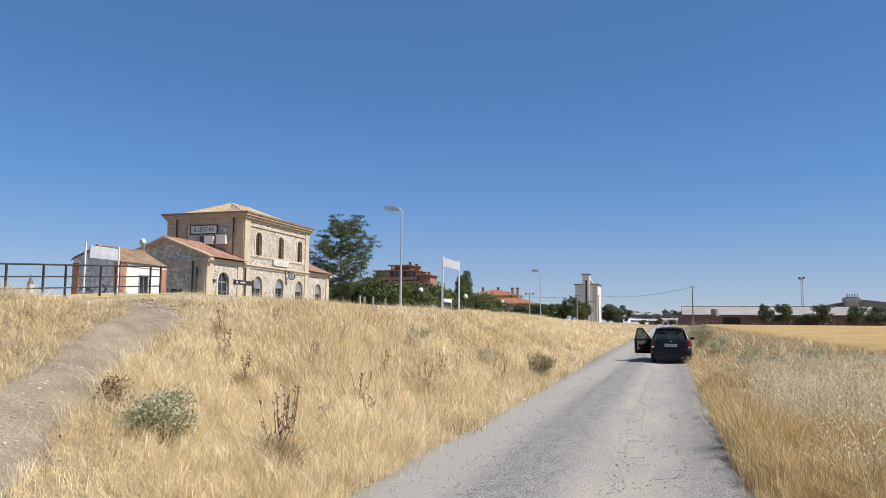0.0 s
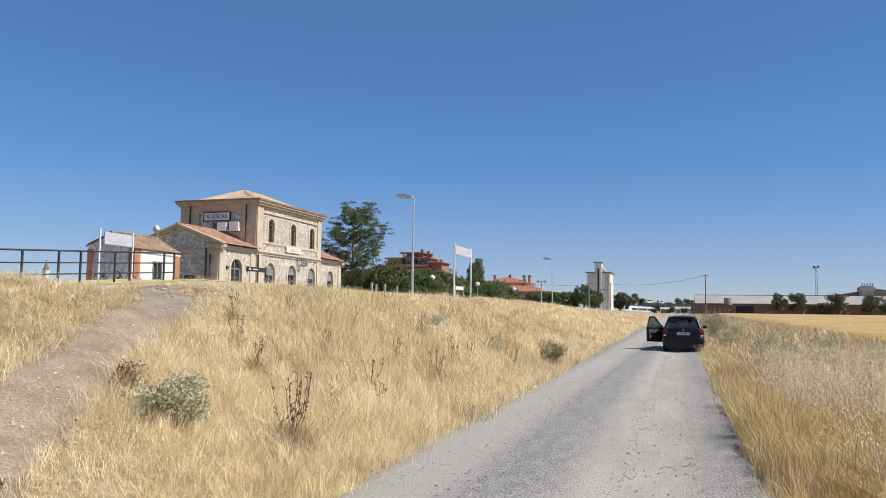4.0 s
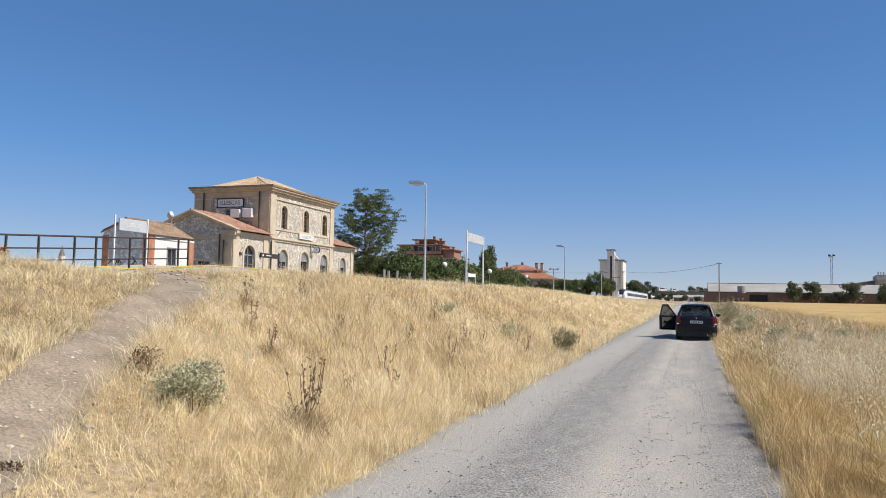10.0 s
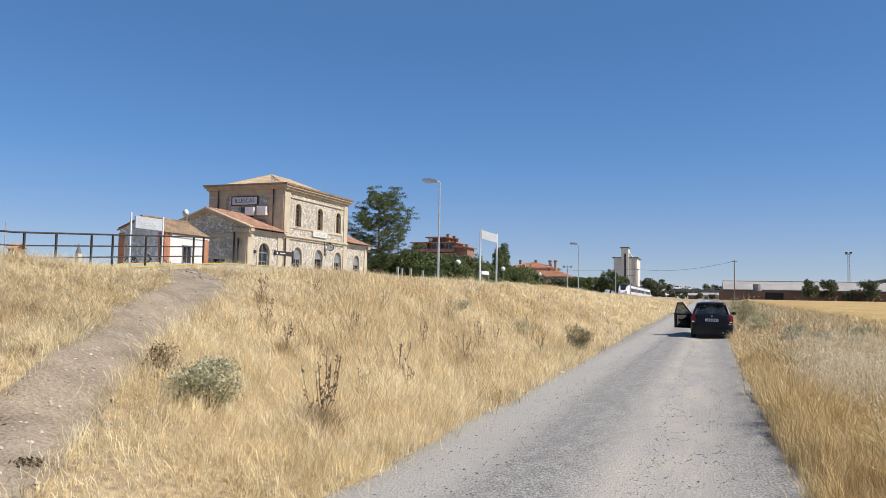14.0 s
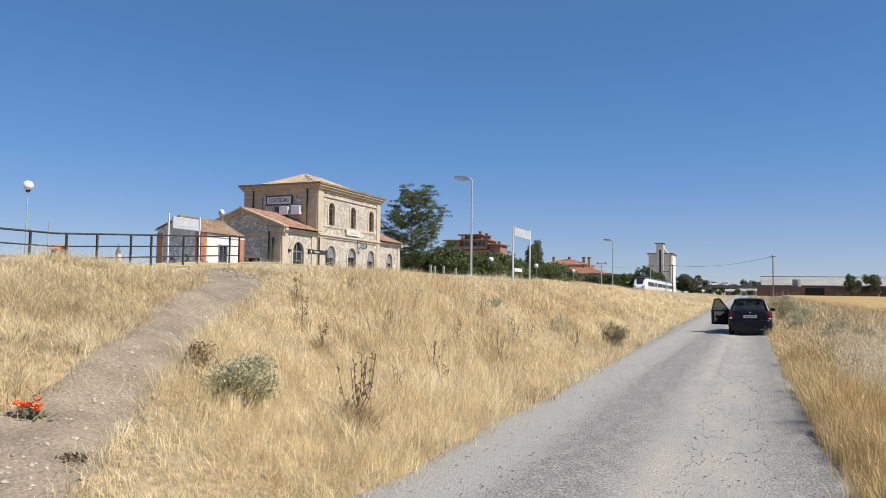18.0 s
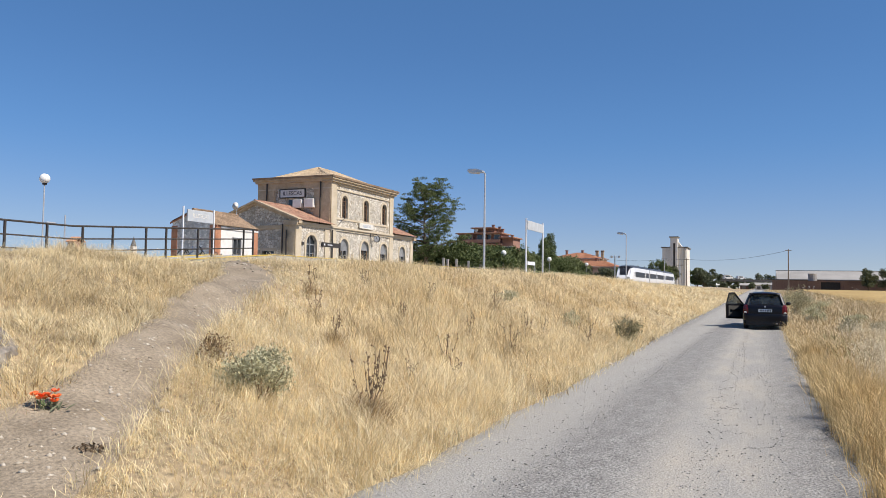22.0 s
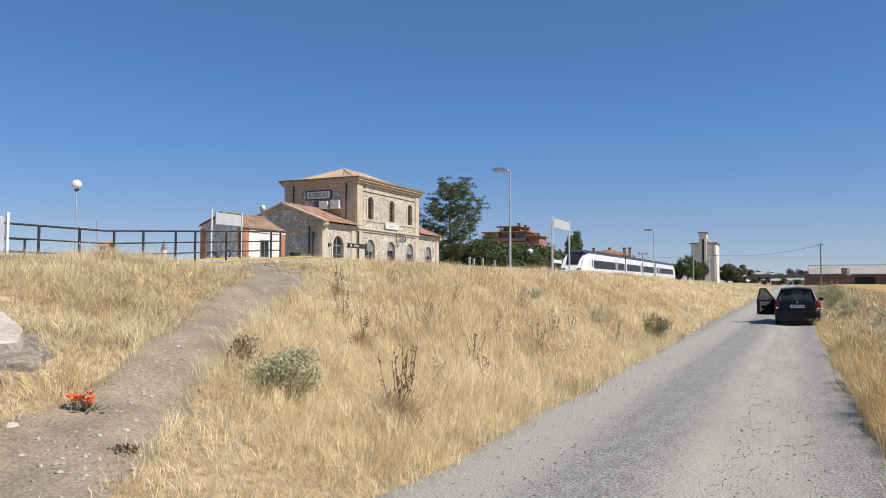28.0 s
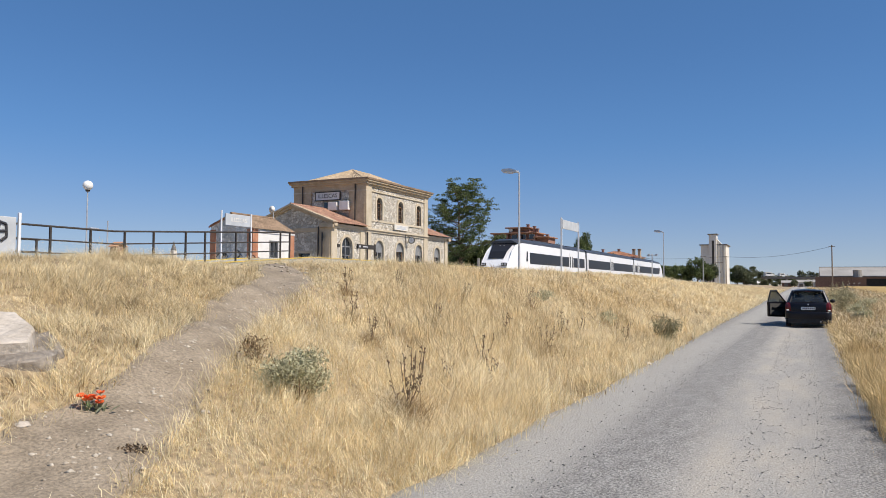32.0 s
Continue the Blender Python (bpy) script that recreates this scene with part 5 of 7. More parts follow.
# wooden poles and wire
for n, (x, y, z, h, lean) in enumerate(((6.13, 200, 0.9, 10.5, 0.0), (-20.9, 235, 1.4, 9.0, 0.0), (-22.2, 190, 1.4, 7.5, 0.0), (-14.6, 150, 1.2, 5.0, 0.0))):
    pole = thing("utility_pole", "weathered wooden pole carrying a wire" if n < 2 else "thin grey lamp pole beside the track", "pole", (x, y, z))
    b = B()
    rod(b, (0, 0, 0), (lean, 0, h), 0.16 if n < 2 else 0.1, 0.12 if n < 2 else 0.08, n=8)
    part("shaft", b, M_WOODPOLE if n < 2 else M_STEEL, pole)
    b = B()
    box(b, -0.7, 0.7, -0.06, 0.06, h - 0.4, h - 0.28)
    part("crossarm", b, M_WOODPOLE, pole)
b = B()
ends = [(6.13, 200, 11.1), (-20.9, 235, 10.2), (-75, 300, 14)]
for p, q in zip(ends, ends[1:]):
    p, q = Vector(p), Vector(q)
    last = p
    for k in range(1, 17):
        s = k / 16
        c = p.lerp(q, s) - Vector((0, 0, 1.2 * 4 * s * (1 - s)))
        rod(b, last, c, 0.035, n=4, cap=False)
        last = c
tagged(obj("overhead_wire", b, M_DARKSTEEL), "thin dark overhead wire between wooden poles", "wire")

# small frame sign and short posts by the garden
two_post_sign("notice_frame", "small white two-post notice frame on the platform", -30.6, 100.5, 104.5, 2.4, 5.0, 0.5, "")
for k, y in enumerate((72.9, 74.1, 76.6, 80.3, 84.3)):
    post = thing("bollard", "short pale concrete post by the station garden", "post", (-31.6, y, PLAT - 0.05), group="garden posts")
    b = B()
    box(b, -0.11, 0.11, -0.11, 0.11, 0, 1.75 - 0.1 * (k % 2), 0.02)
    part("shaft", b, M_CONC, post)
    b = B()
    box(b, -0.14, 0.14, -0.14, 0.14, 1.75 - 0.1 * (k % 2), 1.82 - 0.1 * (k % 2), 0.02)
    part("cap", b, M_CONC, post)

# ---------------------------------------------------------------- trees


def foliage(rng, blobs, count, size, flat=0.35):
    """Small folded leaf clumps scattered through overlapping lobes, thicker to their outside."""
    blobs = np.array(blobs)  # x, y, z, rx, rz
    vol = blobs[:, 3] ** 2 * blobs[:, 4]
    pick = rng.choice(len(blobs), count, p=vol / vol.sum())
    d = rng.normal(size=(count, 3))
    d /= np.linalg.norm(d, axis=1, keepdims=True)
    r = rng.random(count) ** 0.45 * (1 + 0.12 * rng.normal(size=count))
    c = blobs[pick, :3] + d * r[:, None] * blobs[pick][:, [3, 3, 4]]
    a = rng.normal(size=(count, 3))
    a /= np.linalg.norm(a, axis=1, keepdims=True)
    b = np.cross(a, rng.normal(size=(count, 3)))
    b /= np.linalg.norm(b, axis=1, keepdims=True)
    s = size * (0.6 + 0.8 * rng.random((count, 1)))
    n = np.cross(a, b)
    v = np.stack([c - a * s, c + b * s * 0.5 + n * s * flat, c + a * s, c - b * s * 0.5 + n * s * flat], 1).reshape(-1, 3)
    i = np.arange(count)[:, None] * 4
    return v, np.concatenate([i + [0, 1, 2], i + [0, 2, 3]])


def tree(name, label, x, y, base, h, lobes, count, size, leaf, seed, limbs=9, trunk=0.22, group=""):
    rng = np.random.default_rng(seed)
    root = thing(name, label, "tree", (x, y, base), group=group)
    b = B()
    bend = [Vector((0.25 * math.sin(k * 1.3 + seed), 0.2 * math.cos(k * 1.7 + seed), h * 0.82 * k / 6)) * (1 if k else 0) for k in range(7)]
    for k in range(6):
        rod(b, bend[k], bend[k + 1], trunk * (1 - k / 7), trunk * (1 - (k + 1) / 7), n=8)
    part("trunk", b, M_BARK, root)
    for k in range(limbs):
        b = B()
        l = lobes[k % len(lobes)]
        j = rng.integers(2, 6)
        p, q = bend[j], Vector(l[:3])
        m = p.lerp(q, 0.5) + Vector((0, 0, 0.06 * h))
        rod(b, p, m, trunk * 0.26, trunk * 0.16, n=6)
        rod(b, m, q, trunk * 0.16, trunk * 0.05, n=6)
        part("limb", b, M_BARK, root)
    v, f = foliage(rng, lobes, count, size)
    raw("crown", v, f, leaf, root)
    return root


# tall open-crowned tree behind the station house: rising limbs that carry flat leafy sprays
def spray_tree(x, y, base, seed):
    rng = np.random.default_rng(seed)
    root = thing("tree", "tall open-crowned dark green tree beside the station", "tree", (x, y, base))
    b = B()
    spine = [Vector((0.22 * math.sin(k * 1.1), 0.2 * math.cos(k * 1.6) - 0.2, 1.58 * k)) for k in range(8)]
    for k in range(7):
        rod(b, spine[k], spine[k + 1], 0.3 * (1 - k / 7.6), 0.3 * (1 - (k + 1) / 7.6), n=8)
    part("trunk", b, M_BARK, root)
    lobes = []
    for k in range(44):
        t = (k + 0.5) / 44
        z0 = 2.8 + 7.9 * t
        j = min(int(z0 / 1.58), 6)
        p = spine[j].lerp(spine[j + 1], z0 / 1.58 - j)
        reach = np.interp(t, [0, 0.15, 0.4, 0.7, 1.0], [2.9, 4.5, 4.5, 3.3, 1.4]) * rng.uniform(0.72, 1.12)
        a = k * 2.39996 + rng.normal() * 0.25
        rise = reach * rng.uniform(0.18, 0.55) + (0.9 if t > 0.75 else 0)
        d = Vector((math.cos(a), math.sin(a), 0))
        pts = [p + d * reach * u + Vector((0, 0, rise * u ** 1.5)) + Vector(rng.normal(size=3) * 0.1 * u) for u in (0, 0.3, 0.6, 0.85, 1.0)]
        b = B()
        for n, (q, r) in enumerate(zip(pts, pts[1:])):
            rod(b, q, r, 0.085 * (1 - n / 4.6) * (1.2 - 0.6 * t), 0.085 * (1 - (n + 1) / 4.6) * (1.2 - 0.6 * t), n=6)
        for n in range(5):
            q = pts[1 + n % 4]
            w = Vector((rng.normal() * 0.5, rng.normal() * 0.5, 0.25 + 0.2 * rng.random()))
            rod(b, q, q + w, 0.02, 0.008, n=4)
            lobes.append((*(q + w), 0.32 + 0.2 * rng.random(), 0.14 + 0.1 * rng.random()))
        part("limb", b, M_BARK, root)
        for u in (0.42, 0.56, 0.7, 0.82, 0.93, 1.02):
            for n in range(2):
                c = p + d * reach * u + Vector((0, 0, rise * u ** 1.5 + 0.12)) + Vector(rng.normal(size=3)) * 0.3
                lobes.append((c.x, c.y, c.z, 0.3 + 0.28 * rng.random(), 0.13 + 0.14 * rng.random()))
    v, f = foliage(rng, lobes, 30000, 0.085)
    raw("crown", v, f, M_LEAF2, root)


spray_tree(-37.0, 80, 1.5, 3)


def round_tree(x, y, base, h, w, leaf, seed, count=3500, size=0.2, label="dense rounded dark green tree in the station garden", group="garden trees"):
    r = np.random.default_rng(seed)
    lob = [(r.normal() * w * 0.36, r.normal() * w * 0.36, h * (0.3 + 0.55 * r.random()), w * (0.22 + 0.2 * r.random()), h * (0.1 + 0.08 * r.random())) for _ in range(26)]
    tree("tree", label, x, y, base, h, lob, count, size, leaf, seed, limbs=7, trunk=0.12 + 0.02 * h, group=group)


rr = random.Random(8)
for k in range(22):
    y = 72 + k * 3.4 + rr.uniform(-1.0, 1.0)
    x, h, w = -32.6 - rr.uniform(0, 3.0), rr.uniform(5.0, 6.2), rr.uniform(2.6, 3.4)
    if abs(y / -x - 2.22) > 0.22:
        round_tree(x, y, 1.5, h, w, M_LEAF2 if k % 3 else M_LEAF, 20 + k, 4200)
for k, (tx, ty) in enumerate(((-39.5, 88), (-42.5, 93), (-37.2, 85.5))):
    round_tree(tx, ty, 1.5, 5.6, 3.6, M_LEAF2, 45 + k, 4200)
for k, (px, py, h) in enumerate(((-33.0, 118, 7.4), (-32.9, 121.5, 8.4), (-34.6, 124, 7.6))):
    lob = [(0.15 * math.sin(j * 2.1), 0.15 * math.cos(j * 1.7), 1.2 + (h - 1.4) * j / 9, 1.75 - 0.11 * j, 0.75) for j in range(10)]
    tree("cypress", "slim dark evergreen tree in the station garden", px, py, 1.5, h, lob, 4200, 0.17, M_LEAF2, 50 + k, limbs=10, trunk=0.14, group="evergreens")
for k, (tx, ty, h, w) in enumerate(((-40, 175, 5.2, 3.2), (-31, 185, 5.4, 3.4), (-36.5, 190, 5.2, 3.4), (-28.6, 232, 8.8, 4.2), (-25.6, 236, 7.0, 3.4), (-32.4, 238, 7.0, 3.6), (-28.2, 411, 11.5, 6.0), (-31.5, 416, 11.0, 5.0), (-33, 428, 9.8, 6.0), (-36, 236, 6.4, 3.6))):
    round_tree(tx, ty, 1.3, h, w, M_LEAF2 if k % 2 else M_LEAF3, 70 + k, 3600, 0.28 if ty < 300 else 0.5, "rounded dusty green roadside tree", "far trees")
for k, (tx, h, w) in enumerate(((29.4, 7.2, 2.9), (35.0, 7.4, 3.3), (46.6, 7.4, 4.2), (54.3, 7.0, 3.8), (61.0, 6.8, 3.8), (40.6, 4.2, 2.4), (70, 7.0, 4))):
    round_tree(tx, 252 + (k % 3) * 2, 1.0, h, w, M_LEAF3, 90 + k, 2600, 0.28, "dusty green tree before the old brick wall", "wall trees")

# ---------------------------------------------------------------- distant buildings


def windows_on(root, y, xs_, zs, w, h):
    for z in zs:
        for x in xs_:
            b = B()
            box(b, x - w / 2 - 0.08, x + w / 2 + 0.08, y - 0.06, y - 0.01, z - 0.08, z + h + 0.08)
            fr = part("window", b, M_WHITE, root)
            b = B()
            box(b, x - w / 2, x + w / 2, y - 0.09, y - 0.062, z, z + h)
            part("pane", b, M_PANE, fr)


def apartment(x0, x1, y0, y1, base, eave, label=""):
    root = thing("apartment_building", label or "orange brick apartment house with clay tile roofs", "building")
    b = B()
    box(b, x0, x1, y0, y1, base, eave)
    part("wall", b, M_SALMON, root)
    xm, ym = (x0 + x1) / 2, (y0 + y1) / 2
    z = eave + min(1.7, 0.22 * (y1 - y0))
    o = 0.7
    A, Bq, C, D = (x0 - o, y0 - o, eave), (x1 + o, y0 - o, eave), (x1 + o, y1 + o, eave), (x0 - o, y1 + o, eave)
    w = (y1 - y0) / 2
    r0, r1 = (x0 + w, ym, z), (x1 - w, ym, z)
    for pts in ((A, Bq, r1, r0), (Bq, C, r1, r1), (C, D, r0, r1), (D, A, r0, r0)):
        a4 = B()
        vs = [a4.verts.new(p) for p in (pts if pts[2] != pts[3] else pts[:3])]
        a4.faces.new(vs)
        bmesh.ops.solidify(a4, geom=a4.faces[:], thickness=0.2)
        part("roof_slope", a4, M_ORANGEROOF, root)
    b = B()
    box(b, x0 - 0.5, x1 + 0.5, y0 - 0.5, y1 + 0.5, eave - 0.25, eave - 0.02)
    part("eave_board", b, M_WHITE, root)
    n = max(3, int((x1 - x0) / 3.2))
    windows_on(root, y0, [x0 + (k + 0.5) * (x1 - x0) / n for k in range(n)], np.arange(base + 1.0, eave - 1.5, 3.0), 1.4, 1.5)
    for s in (0.2, 0.55):
        b = B()
        x = x0 + (x1 - x0) * s
        box(b, x - 0.3, x + 0.3, ym - 0.3, ym + 0.3, eave + 0.6, z + 0.5)
        box(b, x - 0.4, x + 0.4, ym - 0.4, ym + 0.4, z + 0.5, z + 0.65)
        part("chimney", b, M_ORANGE, root)
    for z in np.arange(base + 3.4, eave - 1, 3.0):
        b = B()
        box(b, xm - 2.6, xm + 2.6, y0 - 1.2, y0 - 0.01, z - 0.15, z)
        box(b, xm - 2.6, xm + 2.6, y0 - 1.2, y0 - 1.1, z, z + 0.9)
        part("balcony", b, M_SALMON, root)
    return root


def terraced_block():
    """Stepped brick flats: set-back storeys under tiled slab roofs, with deep dark balconies."""
    root = thing("apartment_building", "stepped orange brick apartment block with tiled slab roofs", "building")
    y0 = 170
    for x0, x1, z0, z1 in ((-71.0, -55.6, 1.4, 8.2), (-70.1, -58.8, 8.5, 11.2), (-58.7, -55.8, 8.5, 12.9), (-70.1, -58.8, 11.5, 14.0), (-66.0, -60.6, 14.3, 15.3)):
        b = B()
        box(b, x0, x1, y0 + 1.4, y0 + 7.2, z0, z1)
        part("wall", b, M_ORANGE, root)
        b = B()
        box(b, x0 - 0.5, x1 + 0.5, y0 + 0.2, y0 + 7.7, z1, z1 + 0.3, 0.04)
        part("roof_slab", b, M_TILE, root, "tile-edged slab roof")
        if 8.5 < z1 < 15:
            b = B()
            box(b, x0, x1, y0 + 0.2, y0 + 0.35, z0 + 0.3, z0 + 1.1)
            box(b, x0, x1, y0 + 0.35, y0 + 1.4, z0 + 0.3, z0 + 0.42)
            part("balcony", b, M_ORANGE, root)
            for k in range(int((x1 - x0) / 3.4)):
                d = B()
                box(d, x0 + 0.5 + k * 3.4, x0 + 0.75 + k * 3.4, y0 + 0.25, y0 + 1.4, z0 + 0.3, z1)
                part("balcony_pier", d, M_ORANGE, root)
            n = max(2, int((x1 - x0) / 2.2))
            windows_on(root, y0 + 1.4, [x0 + (k + 0.5) * (x1 - x0) / n for k in range(n)], [z0 + 0.9], 1.3, 1.4)
    for x, z0, z1 in ((-61.6, 15.6, 16.3), (-59.9, 14.3, 15.8), (-59.1, 14.3, 15.2), (-56.6, 13.2, 13.7)):
        b = B()
        box(b, x - 0.3, x + 0.3, y0 + 3, y0 + 3.6, z0, z1)
        box(b, x - 0.38, x + 0.38, y0 + 2.92, y0 + 3.68, z1, z1 + 0.15)
        part("chimney", b, M_ORANGE, root)
    b = B()
    rod(b, (-65.2, y0 + 0.8, 14.3), (-65.2, y0 + 0.8, 14.7), 0.06)
    bmesh.ops.create_uvsphere(b, u_segments=12, v_segments=8, radius=0.5, matrix=Matrix.Translation((-65.2, y0 + 0.8, 14.95)) @ Matrix.Diagonal((1, 0.35, 1, 1)))
    part("satellite_dish", b, M_WHITE, root, "white roof dish")


terraced_block()
apartment(-54.0, -41.0, 202.5, 213.5, 1.4, 9.3, label="low orange roofed apartment house with twin chimneys")
apartment(-48.0, -34.8, 194, 201.5, 1.4, 6.7, label="lower orange brick wing beside the apartment house")
for x in (-41.9, -40.4):
    ch = thing("chimney_stack", "tall pale chimney stack on the apartment roof", "chimney", (x, 204.2, 8.2), group="chimney stacks")
    b = B()
    box(b, -0.36, 0.36, -0.36, 0.36, 0, 2.8)
    part("shaft", b, M_BUFF, ch)
    b = B()
    box(b, -0.44, 0.44, -0.44, 0.44, 2.8, 3.2, 0.05)
    part("cap", b, M_TILE3, ch, "dark capped top")


def silo():
    root = thing("grain_silo", "tall pale concrete grain silo with a lift tower", "silo")
    y = 330
    b = B()
    box(b, -39.4, -29.4, y, y + 16, 1.2, 18.6)
    part("body", b, M_SILO, root)
    for k in range(3):
        b = B()
        rod(b, (-32.0, y + 2.6 + k * 5.2, 1.2), (-32.0, y + 2.6 + k * 5.2, 18.4), 2.75, n=20)
        part("cell", b, M_SILO, root)
    b = B()
    box(b, -36.0, -33.0, y - 1.2, y + 4, 1.2, 23.0)
    part("tower", b, M_SILO, root)
    b = B()
    box(b, -36.5, -32.6, y - 1.6, y + 4.4, 23.0, 23.4)
    # dark colour stands in for the shade under the cap's overhang
    part("tower_cap", b, M_SILODARK, root, "cap slab coloured dark for the soffit shade")
    b = B()
    box(b, -34.75, -33.9, y - 1.32, y - 1.19, 3, 20.5)
    part("louvre_strip", b, M_DARKSTEEL, root, "dark vertical window strip")
    b = B()
    box(b, -40.0, -36.0, y - 0.5, y + 16.4, 18.6, 19.0)
    box(b, -33.0, -28.9, y - 0.5, y + 16.4, 18.6, 19.0)
    # same dark colour, painting the soffit shade along the roof edge
    part("parapet", b, M_SILODARK, root, "roof edge coloured dark for the soffit shade")
    b = B()
    prism(b, [(-33.0, y, 21.4), (-33.0, y, 19.0), (-31.2, y, 19.0)], (0, 4, 0))
    part("buttress", b, M_SILO, root)
    for k in range(7):
        b = B()
        box(b, -34.75, -33.9, y - 1.36, y - 1.3, 4.6 + k * 2.3, 4.68 + k * 2.3)
        part("louvre_sill", b, M_SILODARK, root)
    for x in (-31.0, -29.9):
        b = B()
        box(b, x - 0.12, x + 0.12, y - 0.5, y + 0.05, 1.2, 18.4)
        part("pilaster", b, M_SILO, root)


silo()


def old_works():
    y, base = 260, 1.0
    root = thing("brick_wall", "long old dark brick yard wall with faded scrawls", "wall")
    b = B()
    for x0, x1 in ((3.2, 17.2), (22.8, 120)):
        box(b, x0, x1, y, y + 0.5, base, 4.3)
    box(b, 17.2, 22.8, y, y + 0.5, 3.9, 4.3)
    part("wall", b, M_DARKBRICK, root)
    # black sheet set behind the gap to paint the gateway's shade
    b = B()
    box(b, 17.2, 22.8, y + 2.4, y + 2.6, base, 3.9)
    part("gateway_shadow_wall", b, M_PLASTIC, root, "black sheet standing in for the shade behind the gateway")
    rnd = random.Random(4)
    for x in (12, 13.2, 26, 36, 37.2, 46, 48, 62, 63.3):
        b = B()
        for k in range(5):
            p = Vector((x + rnd.uniform(0, 2), y - 0.03, 1.6 + rnd.uniform(0, 1.1)))
            rod(b, p, p + Vector((rnd.uniform(-0.7, 0.7), 0, rnd.uniform(-0.6, 0.6))), 0.07, n=4)
        part("spray_stroke", b, M_GREYWALL, root, "faded pale scrawl")
    shed = thing("warehouse", "long low warehouse with a pale fibre cement roof", "warehouse")
    b = B()
    box(b, 5.0, 66, y + 6, y + 28, base, 4.7)
    part("wall", b, M_DARKBRICK, shed)
    b = B()
    prism(b, [(4.6, y + 5.4, 4.6), (66.5, y + 5.4, 4.6), (66.5, y + 17, 7.6), (4.6, y + 17, 7.6)], (0, 0, 0.2))
    part("roof_slope", b, M_SHEDROOF, shed)
    b = B()
    prism(b, [(4.6, y + 17, 7.6), (66.5, y + 17, 7.6), (66.5, y + 29, 4.6), (4.6, y + 29, 4.6)], (0, 0, 0.2))
    part("roof_slope", b, M_SHEDROOF, shed)
    b = B()
    prism(b, [(4.7, y + 6, 4.7), (4.7, y + 28, 4.7), (4.7, y + 17, 7.55)], (0.4, 0, 0))
    part("gable", b, M_DARKBRICK, shed)
    b = B()
    box(b, 4.5, 66.6, y + 16.8, y + 17.2, 7.72, 7.95)
    part("ridge_capping", b, M_SILODARK, shed, "dark ridge capping")
    b = B()
    box(b, 4.5, 66.6, y + 5.25, y + 5.4, 4.5, 4.72)
    part("gutter", b, M_SILODARK, shed)
    b = B()
    rod(b, (15.0, y + 2.4, 3.0), (15.0, y + 2.4, 6.6), 1.3, n=14)
    part("roof_tank", b, M_SHEDROOF, shed)
    hall = thing("factory_hall", "grey factory hall with a bucket tower beyond the wall", "factory")
    b = B()
    prism(b, [(52, y + 60, base), (110, y + 60, base), (110, y + 60, 7.0), (71.5, y + 60, 11.6), (52, y + 60, 8.0)], (0, 20, 0))
    part("hall", b, M_SILODARK, hall)
    b = B()
    box(b, 65.6, 69.6, y + 55, y + 59.9, base, 12.4)
    box(b, 65.1, 70.1, y + 54, y + 60.5, 10.6, 12.0)
    for k in range(5):
        box(b, 65.6 + k * 0.9, 65.9 + k * 0.9, y + 54.5, y + 55, 12.4, 13.6)
    part("bucket_tower", b, M_CONC, hall, "grey concrete tower")
    mast = thing("floodlight_mast", "tall slim floodlight mast behind the wall", "mast", (47.8, 300, 1.0))
    b = B()
    rod(b, (-0.35, 0, 0), (-0.3, 0, 17.5), 0.16, 0.13)
    rod(b, (0.35, 0, 0), (0.3, 0, 17.5), 0.16, 0.13)
    for k in range(12):
        rod(b, (-0.33, 0, 1 + k * 1.35), (0.33, 0, 1.7 + k * 1.35), 0.06, n=5)
    part("shaft", b, M_STEEL, mast)
    b = B()
    rod(b, (0, 0, 17.3), (0, 0, 17.7), 1.1, 1.1, n=12)
    part("crown", b, M_STEEL, mast)
    for k in range(4):
        b = B()
        a = k * math.pi / 2 + 0.4
        box(b, math.cos(a) - 0.25, math.cos(a) + 0.25, math.sin(a) - 0.25, math.sin(a) + 0.25, 17.7, 18.3, 0.05)
        part("floodlight", b, M_DARKSTEEL, mast)


old_works()


